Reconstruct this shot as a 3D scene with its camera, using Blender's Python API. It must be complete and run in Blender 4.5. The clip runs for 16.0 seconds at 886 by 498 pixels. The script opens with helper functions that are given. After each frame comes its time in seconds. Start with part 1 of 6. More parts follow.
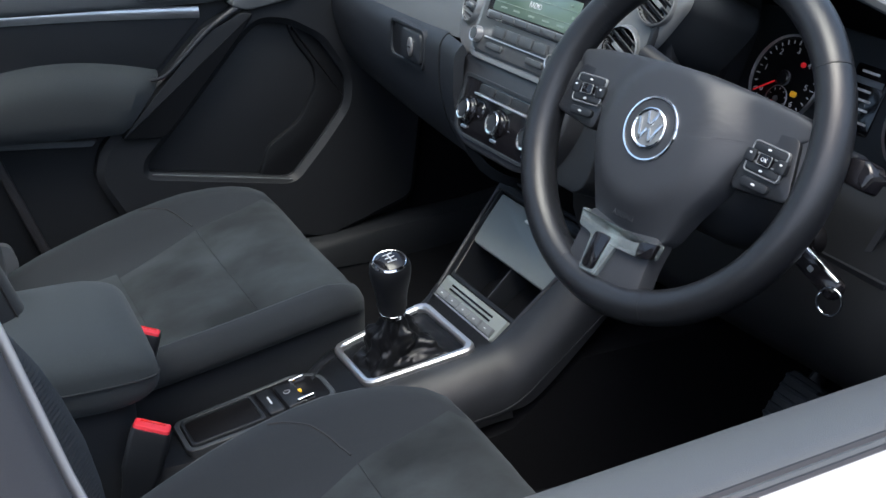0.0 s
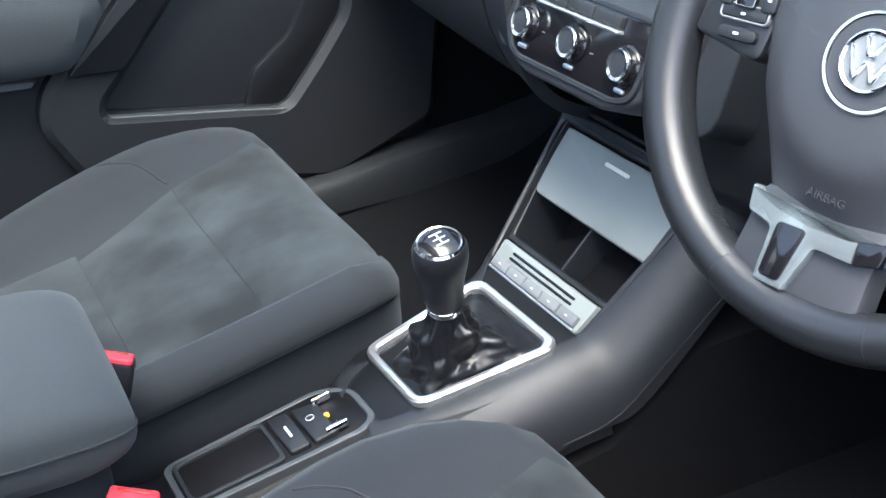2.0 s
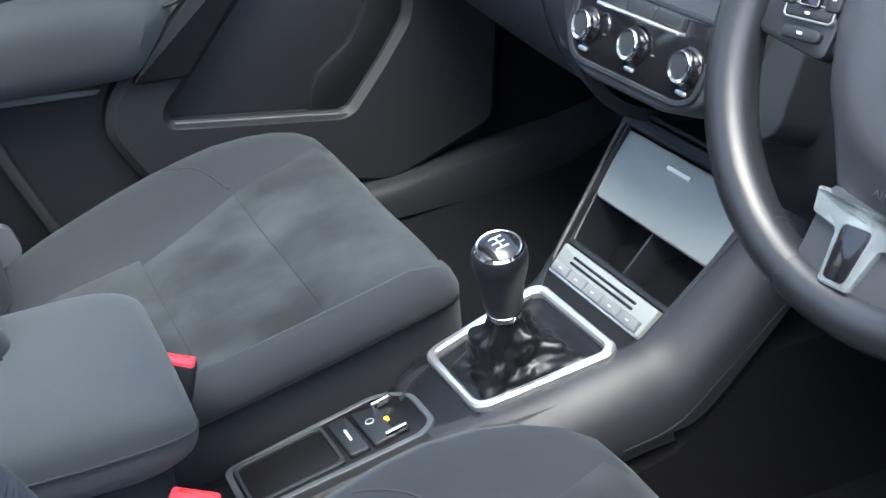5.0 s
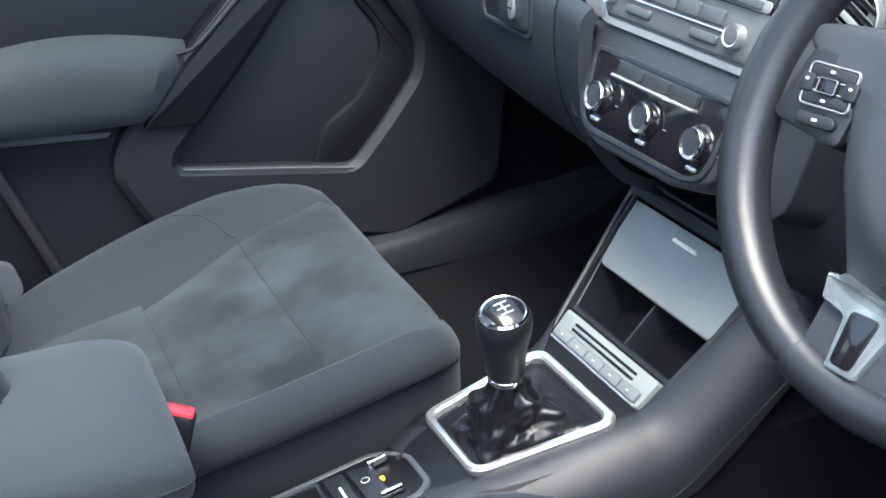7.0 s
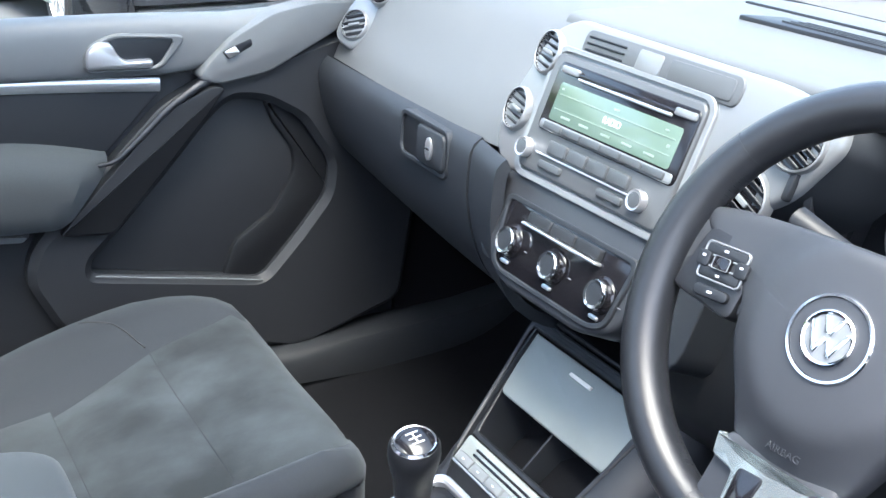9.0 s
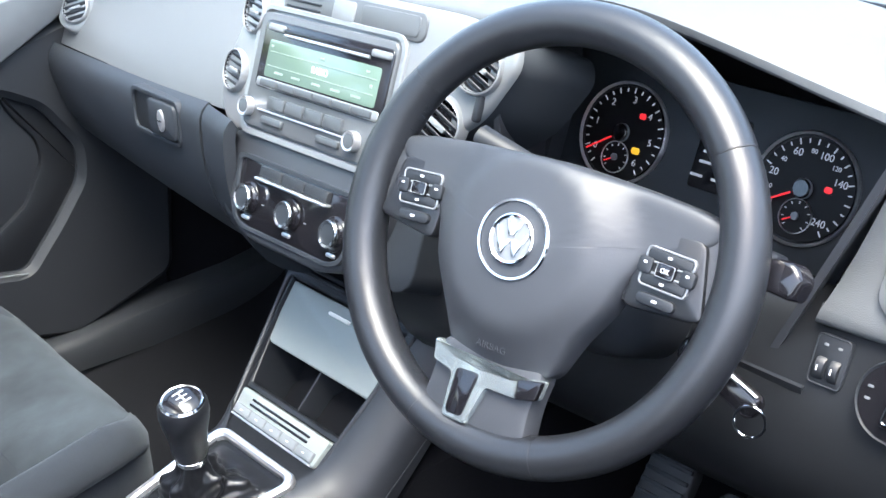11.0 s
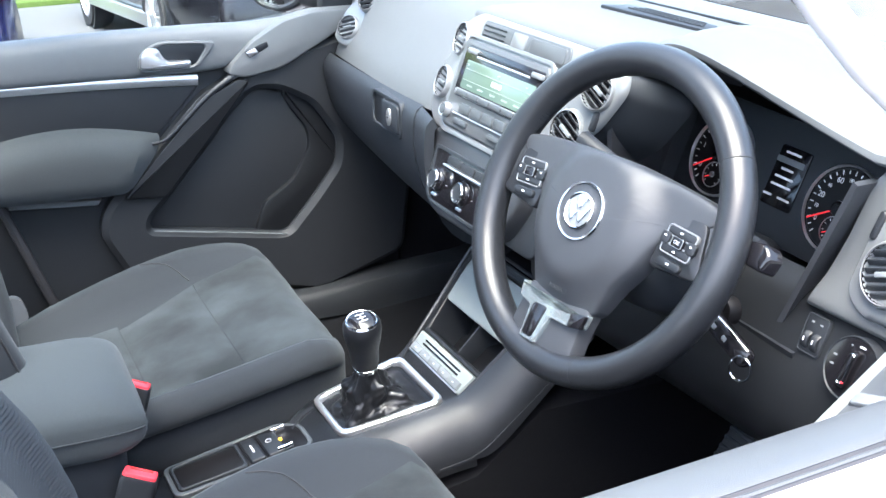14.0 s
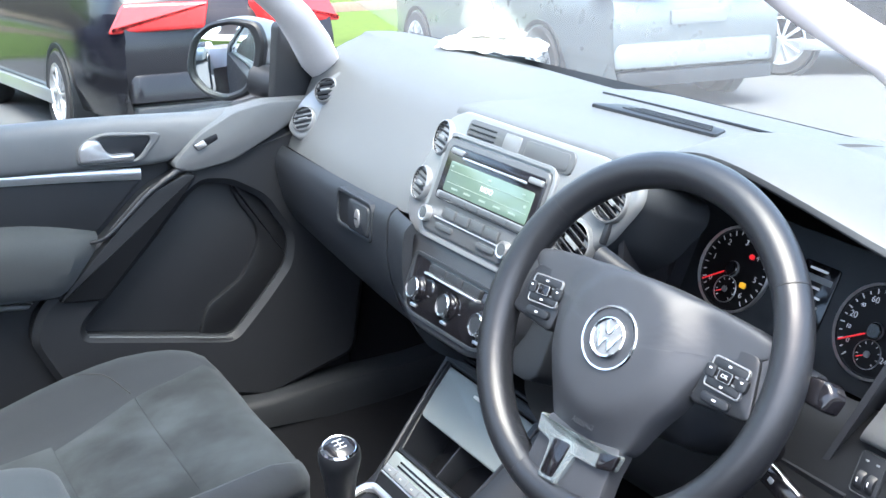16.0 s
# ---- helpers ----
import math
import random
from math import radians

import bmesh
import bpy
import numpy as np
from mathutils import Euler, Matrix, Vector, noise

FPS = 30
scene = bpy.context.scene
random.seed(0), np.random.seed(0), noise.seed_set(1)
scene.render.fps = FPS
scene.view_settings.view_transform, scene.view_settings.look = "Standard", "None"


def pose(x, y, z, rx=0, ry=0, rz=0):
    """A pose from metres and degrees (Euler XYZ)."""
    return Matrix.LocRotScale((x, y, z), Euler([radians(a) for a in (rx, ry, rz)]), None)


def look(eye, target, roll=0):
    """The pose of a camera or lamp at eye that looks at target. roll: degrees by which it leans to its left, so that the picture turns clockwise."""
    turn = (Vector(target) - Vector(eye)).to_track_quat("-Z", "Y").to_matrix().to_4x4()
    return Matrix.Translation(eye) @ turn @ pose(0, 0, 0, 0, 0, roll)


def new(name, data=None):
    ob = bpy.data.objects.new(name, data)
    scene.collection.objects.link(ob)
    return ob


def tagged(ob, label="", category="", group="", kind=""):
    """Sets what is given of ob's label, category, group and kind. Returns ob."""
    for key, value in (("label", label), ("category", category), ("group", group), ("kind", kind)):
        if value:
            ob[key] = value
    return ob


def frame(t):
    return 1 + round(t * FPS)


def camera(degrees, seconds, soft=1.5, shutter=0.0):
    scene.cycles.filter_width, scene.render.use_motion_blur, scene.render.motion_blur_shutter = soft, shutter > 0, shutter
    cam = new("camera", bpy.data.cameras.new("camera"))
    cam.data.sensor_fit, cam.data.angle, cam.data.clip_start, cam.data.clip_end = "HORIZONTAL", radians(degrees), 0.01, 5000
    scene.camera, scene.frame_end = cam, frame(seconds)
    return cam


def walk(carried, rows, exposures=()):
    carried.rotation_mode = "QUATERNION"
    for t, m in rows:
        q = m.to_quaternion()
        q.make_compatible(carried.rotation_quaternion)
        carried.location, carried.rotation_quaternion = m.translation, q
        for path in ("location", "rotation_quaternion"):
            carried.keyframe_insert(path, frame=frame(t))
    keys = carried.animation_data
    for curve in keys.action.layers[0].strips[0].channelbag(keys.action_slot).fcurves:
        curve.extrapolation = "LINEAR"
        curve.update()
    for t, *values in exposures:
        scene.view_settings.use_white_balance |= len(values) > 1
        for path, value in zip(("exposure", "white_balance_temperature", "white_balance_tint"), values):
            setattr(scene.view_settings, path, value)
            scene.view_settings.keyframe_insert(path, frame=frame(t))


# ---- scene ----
cam = camera(40.0, 16.0)
PATH = [
    (0, (1.209, -0.653, 1.496), (-0.365, 0.224, 0.628), 0.4),
    (0.5, (1.001, -0.522, 1.467), (-0.566, 0.298, 0.534), -1.7),
    (1, (0.883, -0.476, 1.416), (-0.668, 0.337, 0.451), -2.9),
    (1.5, (0.827, -0.493, 1.407), (-0.673, 0.342, 0.381), -3.2),
    (2, (0.828, -0.521, 1.405), (-0.65, 0.323, 0.354), -3.0),
    (2.5, (0.829, -0.519, 1.403), (-0.656, 0.305, 0.346), -3.6),
    (3, (0.829, -0.521, 1.398), (-0.668, 0.289, 0.348), -4.2),
    (3.5, (0.83, -0.52, 1.397), (-0.679, 0.273, 0.35), -4.6),
    (4, (0.829, -0.52, 1.397), (-0.688, 0.259, 0.353), -4.9),
    (6.3, (0.827, -0.517, 1.409), (-0.724, 0.236, 0.395), -3.8),
    (6.5, (0.825, -0.527, 1.409), (-0.725, 0.247, 0.408), -3.1),
    (7, (0.821, -0.527, 1.415), (-0.74, 0.263, 0.448), -1.8),
    (7.5, (0.816, -0.53, 1.424), (-0.759, 0.287, 0.5), -0.4),
    (8, (0.806, -0.535, 1.439), (-0.779, 0.316, 0.565), 1.5),
    (8.5, (0.808, -0.551, 1.456), (-0.773, 0.346, 0.621), 2.9),
    (9, (0.844, -0.584, 1.487), (-0.677, 0.412, 0.653), 3.8),
    (9.5, (0.882, -0.6, 1.505), (-0.55, 0.493, 0.636), 2.3),
    (10, (0.904, -0.598, 1.503), (-0.441, 0.581, 0.608), 0.7),
    (10.2, (0.91, -0.592, 1.505), (-0.41, 0.61, 0.603), 0.2),
    (12.3, (1.026, -0.547, 1.522), (-0.316, 0.647, 0.641), -3.1),
    (12.5, (1.046, -0.554, 1.533), (-0.323, 0.608, 0.653), -2.9),
    (13, (1.122, -0.586, 1.563), (-0.332, 0.475, 0.69), -2.1),
    (13.5, (1.216, -0.607, 1.581), (-0.323, 0.344, 0.728), -1.1),
    (14, (1.325, -0.63, 1.585), (-0.288, 0.217, 0.761), -0.1),
    (14.5, (1.397, -0.653, 1.586), (-0.262, 0.123, 0.781), 0.3),
    (15, (1.368, -0.655, 1.6), (-0.292, 0.127, 0.805), -0.4),
    (15.5, (1.274, -0.656, 1.594), (-0.351, 0.229, 0.835), 0.3),
    (16, (1.152, -0.654, 1.577), (-0.421, 0.358, 0.869), 1.8),
]
walk(cam, [(t, look(eye, target, roll)) for t, eye, target, roll in PATH], [(0,1.6),(0.5,2.95),(1.0,3.1),(2,2.98),(3.5,2.95),(7,2.95),(9,3.2),(12.5,3.35),(14.5,3.35),(15.5,3.25),(16,3.05)])

# ---- world and light: bright overcast day, soft sun from high behind the windscreen ----
world = bpy.data.worlds.new("sky")
scene.world = world
world.use_nodes = True
wn = world.node_tree
sky = wn.nodes.new("ShaderNodeTexSky")
sky.sky_type, sky.sun_disc = "NISHITA", False
sky.sun_elevation, sky.sun_rotation = radians(70), radians(127)
sky.air_density, sky.dust_density, sky.ozone_density = 1.0, 4.0, 1.0
bg = wn.nodes["Background"]
bg.inputs[1].default_value = 0.15
wn.links.new(sky.outputs[0], bg.inputs[0])
sun = new("sun", bpy.data.lights.new("sun", "SUN"))
sun.data.energy, sun.data.angle, sun.data.color = 0.95, radians(40), (1.0, 0.97, 0.93)
sun.matrix_world = look((2.4, -1.8, 8.3), (0, 0, 0))

# ---- materials ----
def mat(name, base, rough=0.5, metal=0.0, var=0.06, scale=40.0, bump=0.0, bscale=300.0, spec=0.5, coat=0.0, big=0.0, emit=0.0, spot=0.0):
    m = bpy.data.materials.new(name)
    m.use_nodes = True
    nt = m.node_tree
    b = nt.nodes["Principled BSDF"]
    tc = nt.nodes.new("ShaderNodeTexCoord")
    n1 = nt.nodes.new("ShaderNodeTexNoise")
    n1.inputs["Scale"].default_value = scale
    n1.inputs["Detail"].default_value = 6.0
    n2 = nt.nodes.new("ShaderNodeTexNoise")
    n2.inputs["Scale"].default_value = 7.0
    n2.inputs["Detail"].default_value = 3.0
    nt.links.new(tc.outputs["Object"], n1.inputs["Vector"])
    nt.links.new(tc.outputs["Object"], n2.inputs["Vector"])
    add = nt.nodes.new("ShaderNodeMath")
    add.operation = "MULTIPLY_ADD"
    add.inputs[1].default_value = big
    nt.links.new(n2.outputs["Fac"], add.inputs[0])
    sc = nt.nodes.new("ShaderNodeMath")
    sc.operation = "MULTIPLY"
    sc.inputs[1].default_value = var
    nt.links.new(n1.outputs["Fac"], sc.inputs[0])
    nt.links.new(sc.outputs[0], add.inputs[2])
    off = nt.nodes.new("ShaderNodeMath")
    off.operation = "ADD"
    off.inputs[1].default_value = 1.0 - 0.5 * var - 0.5 * big
    nt.links.new(add.outputs[0], off.inputs[0])
    mul = nt.nodes.new("ShaderNodeVectorMath")
    mul.operation = "SCALE"
    mul.inputs[0].default_value = base[:3]
    nt.links.new(off.outputs[0], mul.inputs["Scale"])
    nt.links.new(mul.outputs[0], b.inputs["Base Color"])
    rr_ = nt.nodes.new("ShaderNodeMath")
    rr_.operation = "MULTIPLY_ADD"
    rr_.inputs[1].default_value = 0.16 * rough
    rr_.inputs[2].default_value = 0.92 * rough
    nt.links.new(n2.outputs["Fac"], rr_.inputs[0])
    nt.links.new(rr_.outputs[0], b.inputs["Roughness"])
    b.inputs["Metallic"].default_value = metal
    b.inputs["Specular IOR Level"].default_value = spec
    b.inputs["Coat Weight"].default_value = coat
    b.inputs["Coat Roughness"].default_value = 0.05
    if emit:
        b.inputs["Emission Color"].default_value = (*base[:3], 1)
        b.inputs["Emission Strength"].default_value = emit
    if bump:
        n3 = nt.nodes.new("ShaderNodeTexNoise" if not spot else "ShaderNodeTexVoronoi")
        n3.inputs["Scale"].default_value = bscale
        nt.links.new(tc.outputs["Object"], n3.inputs["Vector"])
        bp = nt.nodes.new("ShaderNodeBump")
        bp.inputs["Strength"].default_value = 0.4 * bump
        bp.inputs["Distance"].default_value = 0.001
        nt.links.new(n3.outputs[0], bp.inputs["Height"])
        nt.links.new(bp.outputs[0], b.inputs["Normal"])
    return m

def fabric(name, base, nap=0.0):
    """Woven seat cloth; nap: brushed blotches of suede."""
    m = mat(name, base, 0.9, 0, 0.25, 420, 0.5, 900, spec=0.25, big=0.12)
    nt = m.node_tree
    b = nt.nodes["Principled BSDF"]
    b.inputs["Sheen Weight"].default_value = 0.12
    b.inputs["Sheen Roughness"].default_value = 0.5
    b.inputs["Sheen Tint"].default_value = (0.75, 0.85, 0.9, 1)
    col = b.inputs["Base Color"].links[0].from_socket
    tc = [n for n in nt.nodes if n.type == "TEX_COORD"][0]
    if nap:
        nz = nt.nodes.new("ShaderNodeTexNoise")
        nz.inputs["Scale"].default_value, nz.inputs["Detail"].default_value = 9.0, 8.0
        nz.inputs["Distortion"].default_value = 0.12
        mp = nt.nodes.new("ShaderNodeMapping")
        mp.inputs["Scale"].default_value = (1.15, 0.9, 1.0)
        mp.inputs["Rotation"].default_value = (0, 0, 0.5)
        nt.links.new(tc.outputs["Object"], mp.inputs["Vector"])
        nt.links.new(mp.outputs[0], nz.inputs["Vector"])
        ramp = nt.nodes.new("ShaderNodeValToRGB")
        ramp.color_ramp.elements[0].position, ramp.color_ramp.elements[1].position = 0.36, 0.72
        ramp.color_ramp.elements[0].color = (1 - nap, 1 - nap, 1 - nap, 1)
        ramp.color_ramp.elements[1].color = (1 + 0.6 * nap, 1 + 0.62 * nap, 1 + 0.62 * nap, 1)
        nt.links.new(nz.outputs["Fac"], ramp.inputs[0])
        mx = nt.nodes.new("ShaderNodeVectorMath")
        mx.operation = "MULTIPLY"
        nt.links.new(col, mx.inputs[0])
        nt.links.new(ramp.outputs[0], mx.inputs[1])
        nt.links.new(mx.outputs[0], b.inputs["Base Color"])
    return m

def glass(name, tint=(0.9, 0.95, 0.95), gloss=0.06):
    m = bpy.data.materials.new(name)
    m.use_nodes = True
    nt = m.node_tree
    nt.nodes.clear()
    out = nt.nodes.new("ShaderNodeOutputMaterial")
    tr = nt.nodes.new("ShaderNodeBsdfTransparent")
    tr.inputs[0].default_value = (*tint, 1)
    gl = nt.nodes.new("ShaderNodeBsdfGlossy")
    gl.inputs["Roughness"].default_value = 0.02
    lw = nt.nodes.new("ShaderNodeLayerWeight")
    lw.inputs[0].default_value = 0.3
    pw = nt.nodes.new("ShaderNodeMath")
    pw.operation = "POWER"
    pw.inputs[1].default_value = 4.0
    nt.links.new(lw.outputs["Facing"], pw.inputs[0])
    fr = nt.nodes.new("ShaderNodeMath")
    fr.operation = "MULTIPLY_ADD"
    fr.inputs[1].default_value = 0.35
    fr.inputs[2].default_value = 0.4 * gloss
    nt.links.new(pw.outputs[0], fr.inputs[0])
    mx = nt.nodes.new("ShaderNodeMixShader")
    nt.links.new(fr.outputs[0], mx.inputs[0])
    nt.links.new(tr.outputs[0], mx.inputs[1])
    nt.links.new(gl.outputs[0], mx.inputs[2])
    nt.links.new(mx.outputs[0], out.inputs[0])
    return m

# upper dash: colour raised for the window light and glare on it
M_DASH = mat("dash_soft_plastic_lit", (0.086, 0.094, 0.098), 0.5, 0, 0.1, 60, 0.5, 1400, spec=0.5, big=0.06, spot=1)
# lower dash: colour deepened for the shade it lies in
M_LOWER = mat("lower_dash_plastic_shaded", (0.0165, 0.0205, 0.0255), 0.55, 0, 0.1, 60, 0.4, 1600, spec=0.4, big=0.06, spot=1)
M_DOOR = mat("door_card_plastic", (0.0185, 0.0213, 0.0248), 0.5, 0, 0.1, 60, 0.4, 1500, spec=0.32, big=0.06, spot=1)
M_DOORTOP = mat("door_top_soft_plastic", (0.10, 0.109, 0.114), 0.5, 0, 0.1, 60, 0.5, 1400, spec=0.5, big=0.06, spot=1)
M_BLACK = mat("black_plastic", (0.012, 0.0145, 0.018), 0.45, 0, 0.1, 80, 0.2, 900, spec=0.4)
# dark plastic, also painted on where recesses and the grab flank hold shade
M_DARKSHADE = mat("dark_plastic_and_recess_shade", (0.009, 0.0105, 0.0125), 0.45, 0, 0.1, 80, 0.2, 900, spec=0.35)
M_GLOSS = mat("gloss_black", (0.008, 0.008, 0.01), 0.12, 0, 0.05, 30, spec=0.5)
M_RADIO = mat("radio_grey_plastic", (0.08, 0.088, 0.094), 0.4, 0.1, 0.05, 90, spec=0.5, big=0.05)
M_FRAME = mat("satin_grey_trim", (0.20, 0.215, 0.226), 0.32, 0.35, 0.05, 90, spec=0.5, big=0.05)
M_BTN = mat("button_grey_plastic", (0.145, 0.16, 0.17), 0.4, 0, 0.05, 90, spec=0.5)
M_CHROME = mat("chrome", (0.82, 0.84, 0.86), 0.1, 1.0, 0.03, 20)
M_DIAL = mat("dial_black", (0.005, 0.005, 0.006), 0.5, 0, 0.05, 60, spec=0.2)
M_BRACKET = mat("brushed_metal", (0.42, 0.50, 0.52), 0.25, 0.75, 0.05, 150)
M_SILVER = mat("satin_silver", (0.62, 0.64, 0.66), 0.3, 0.85, 0.04, 120)
M_LEATHER = mat("wheel_leather", (0.0125, 0.0142, 0.017), 0.31, 0, 0.2, 160, 0.5, 1500, spec=0.55, big=0.1)
M_PAD = mat("airbag_pad_plastic", (0.030, 0.034, 0.040), 0.46, 0, 0.08, 90, 0.25, 1500, spec=0.45, big=0.05)
M_GAITER = mat("gaiter_leather", (0.0085, 0.0095, 0.0115), 0.33, 0, 0.1, 100, 0.10, 1500, spec=0.45)
M_CLOTH = fabric("seat_cloth", (0.0205, 0.0245, 0.0290))
M_SUEDE = fabric("seat_suede", (0.034, 0.0415, 0.0455), nap=0.62)
M_ARMCLOTH = fabric("armrest_cloth", (0.034, 0.042, 0.047))
M_DOORCLOTH = fabric("door_cloth", (0.042, 0.049, 0.052))
M_RED = mat("red_buckle_plastic", (0.75, 0.04, 0.06), 0.4, 0, 0.05, 60)
M_WHITE = mat("white_car_paint", (0.80, 0.80, 0.80), 0.25, 0, 0.03, 15, coat=0.6)
M_RUBBER = mat("rubber_seal", (0.02, 0.021, 0.024), 0.6, 0, 0.1, 60)
M_FRAMETRIM = mat("window_frame_trim", (0.035, 0.038, 0.044), 0.5, 0, 0.08, 60, 0.2, 1200, spec=0.4)
M_SEALGREY = mat("grey_sill_trim", (0.06, 0.067, 0.071), 0.45, 0, 0.06, 60, 0.3, 1200, spot=1)
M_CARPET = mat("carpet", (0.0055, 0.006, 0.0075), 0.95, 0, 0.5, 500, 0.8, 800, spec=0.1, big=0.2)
M_LCD = mat("radio_display", (0.095, 0.145, 0.12), 0.12, 0, 0.02, 10, spec=0.6, emit=0.03)
M_INK = mat("display_text", (0.17, 0.23, 0.20), 0.4)
M_KEY = mat("key_grey_plastic", (0.052, 0.059, 0.065), 0.42, 0, 0.05, 90, spec=0.5)
M_LIGHTTXT = mat("white_marking", (0.55, 0.57, 0.60), 0.5, emit=0.025)
M_REDLIT = mat("red_needle", (0.9, 0.03, 0.04), 0.4, emit=0.07)
M_AMBER = mat("amber_lamp", (0.95, 0.5, 0.03), 0.4, emit=0.06)
M_CREAM = mat("pale_pillar_trim", (0.62, 0.6, 0.6), 0.75, 0, 0.08, 200, 0.3, 900)
M_LID = mat("lid_satin", (0.225, 0.255, 0.25), 0.46, 0.15, 0.06, 60, spec=0.5, big=0.08)
M_PAPER = mat("white_paper", (0.78, 0.77, 0.72), 0.6, 0, 0.08, 30)
M_MIRROR = mat("mirror_glass", (0.9, 0.92, 0.93), 0.01, 1.0, 0.0, 5)
M_GLASS = glass("clear_glass")
# translucent layer mixed in to imitate glare that washes out the view
M_SCREEN = glass("glare_veil_windscreen_glass")
nt = M_SCREEN.node_tree
veil, both = nt.nodes.new("ShaderNodeBsdfTranslucent"), nt.nodes.new("ShaderNodeMixShader")
veil.inputs[0].default_value = (0.9, 0.92, 0.93, 1)
both.inputs[0].default_value = 0.022
out_ = [n for n in nt.nodes if n.type == "OUTPUT_MATERIAL"][0]
nt.links.new(out_.inputs[0].links[0].from_socket, both.inputs[1])
nt.links.new(veil.outputs[0], both.inputs[2])
nt.links.new(both.outputs[0], out_.inputs[0])
M_DARKGLASS = mat("dark_window_glass", (0.02, 0.025, 0.03), 0.04, 0, 0.02, 5, spec=0.7)
M_ASPHALT = mat("asphalt", (0.10, 0.103, 0.107), 0.9, 0, 0.4, 60, 0.6, 200, spec=0.2, big=0.25)
M_GRASS = mat("grass_verge", (0.07, 0.11, 0.03), 0.95, 0, 0.5, 20, 0.8, 60, spec=0.1, big=0.4)
M_WOOD = mat("weathered_fence_wood", (0.2, 0.17, 0.13), 0.85, 0, 0.4, 25, 0.5, 80, spec=0.2)
M_PAINTBLACK = mat("black_car_paint", (0.012, 0.012, 0.015), 0.15, 0, 0.03, 10, spec=0.35, coat=0.1)
M_PAINTSILVER = mat("silver_car_paint", (0.20, 0.225, 0.235), 0.28, 0.55, 0.03, 12, coat=0.6)
M_PAINTBLUE = mat("blue_car_paint", (0.014, 0.018, 0.085), 0.2, 0.1, 0.03, 12, coat=0.15)
M_TAIL = mat("red_lamp_lens", (0.72, 0.03, 0.03), 0.15, 0, 0.1, 40, coat=0.5)
M_TYRE = mat("tyre_rubber", (0.025, 0.025, 0.027), 0.8, 0, 0.2, 40, 0.3, 200)
M_RIM = mat("alloy_rim", (0.6, 0.61, 0.62), 0.3, 0.8, 0.05, 30)

# ---- mesh helpers ----
def V(*a):
    return Vector(a)

FIT = [Matrix()]

def fit(*rows):
    """Sets how what follows goes from its drawing into the car: three rows of an affine map (none: as drawn)."""
    FIT[0] = Matrix((*rows, (0, 0, 0, 1))) if rows else Matrix()

def true(m, s=1.0):
    """A frame at m's place in the car in which round things stay round; s: their size."""
    o, u, v = FIT[0] @ m.translation, (FIT[0].to_3x3() @ m.col[0].to_3d()).normalized(), FIT[0].to_3x3() @ m.col[1].to_3d()
    return FIT[0].inverted() @ axes(o, u, u.cross(v)) @ Matrix.Scale(s, 4)

def thing(name, at, label, category, group="", kind=""):
    ob = new(name)
    ob.empty_display_size = 0.05
    ob.matrix_basis = Matrix.Translation(FIT[0] @ Vector(at))
    return tagged(ob, label, category, group, kind)

def finish(bm, name, material, angle=38):
    bmesh.ops.recalc_face_normals(bm, faces=bm.faces)
    me = bpy.data.meshes.new(name)
    bm.to_mesh(me)
    bm.free()
    me.materials.append(material)
    me.polygons.foreach_set("use_smooth", [True] * len(me.polygons))
    me.set_sharp_from_angle(angle=radians(angle))
    return me

def root_of(ob):
    while ob.parent:
        ob = ob.parent
    return ob

def part(name, bm, material, parent, label="", angle=38):
    """Links a bmesh, given in drawing metres, as one mesh under a thing or a part."""
    bm.transform(root_of(parent).matrix_basis.inverted() @ FIT[0])
    ob = new(name, finish(bm, name, material, angle))
    ob.parent = parent
    return tagged(ob, label)

def solo(name, bm, material, label="", category="", kind="structure", angle=38):
    bm.transform(FIT[0])
    return tagged(new(name, finish(bm, name, material, angle)), label, category, kind=kind)

def rr(w, h, r, n=4, cx=0.0, cy=0.0):
    """Outline of a rounded rectangle."""
    pts = []
    for sx, sy, a0 in ((1, 1, 0), (-1, 1, 90), (-1, -1, 180), (1, -1, 270)):
        for i in range(n + 1):
            a = radians(a0 + 90 * i / n)
            pts.append((cx + sx * (w / 2 - r) + r * math.cos(a), cy + sy * (h / 2 - r) + r * math.sin(a)))
    return pts

def soft(pts, r=0.01, n=4):
    """Rounds the corners of a polygon."""
    out = []
    k = len(pts)
    for i in range(k):
        p, a, b = Vector(pts[i]), Vector(pts[i - 1]), Vector(pts[(i + 1) % k])
        da, db = a - p, b - p
        s = min(r, 0.45 * da.length, 0.45 * db.length)
        p0, p1 = p + da.normalized() * s, p + db.normalized() * s
        for j in range(n + 1):
            t = j / n
            q = p0 * (1 - t) ** 2 + p * 2 * t * (1 - t) + p1 * t * t
            out.append(tuple(q))
    return out

def loft(bm, rings, closed=True, cap=(True, True)):
    vs = [[bm.verts.new(p) for p in r] for r in rings]
    n = len(rings[0])
    for a, b in zip(vs, vs[1:]):
        for i in range(n if closed else n - 1):
            j = (i + 1) % n
            bm.faces.new((a[i], a[j], b[j], b[i]))
    if cap[0]:
        bm.faces.new(vs[0][::-1])
    if cap[1]:
        bm.faces.new(vs[-1])
    return bm

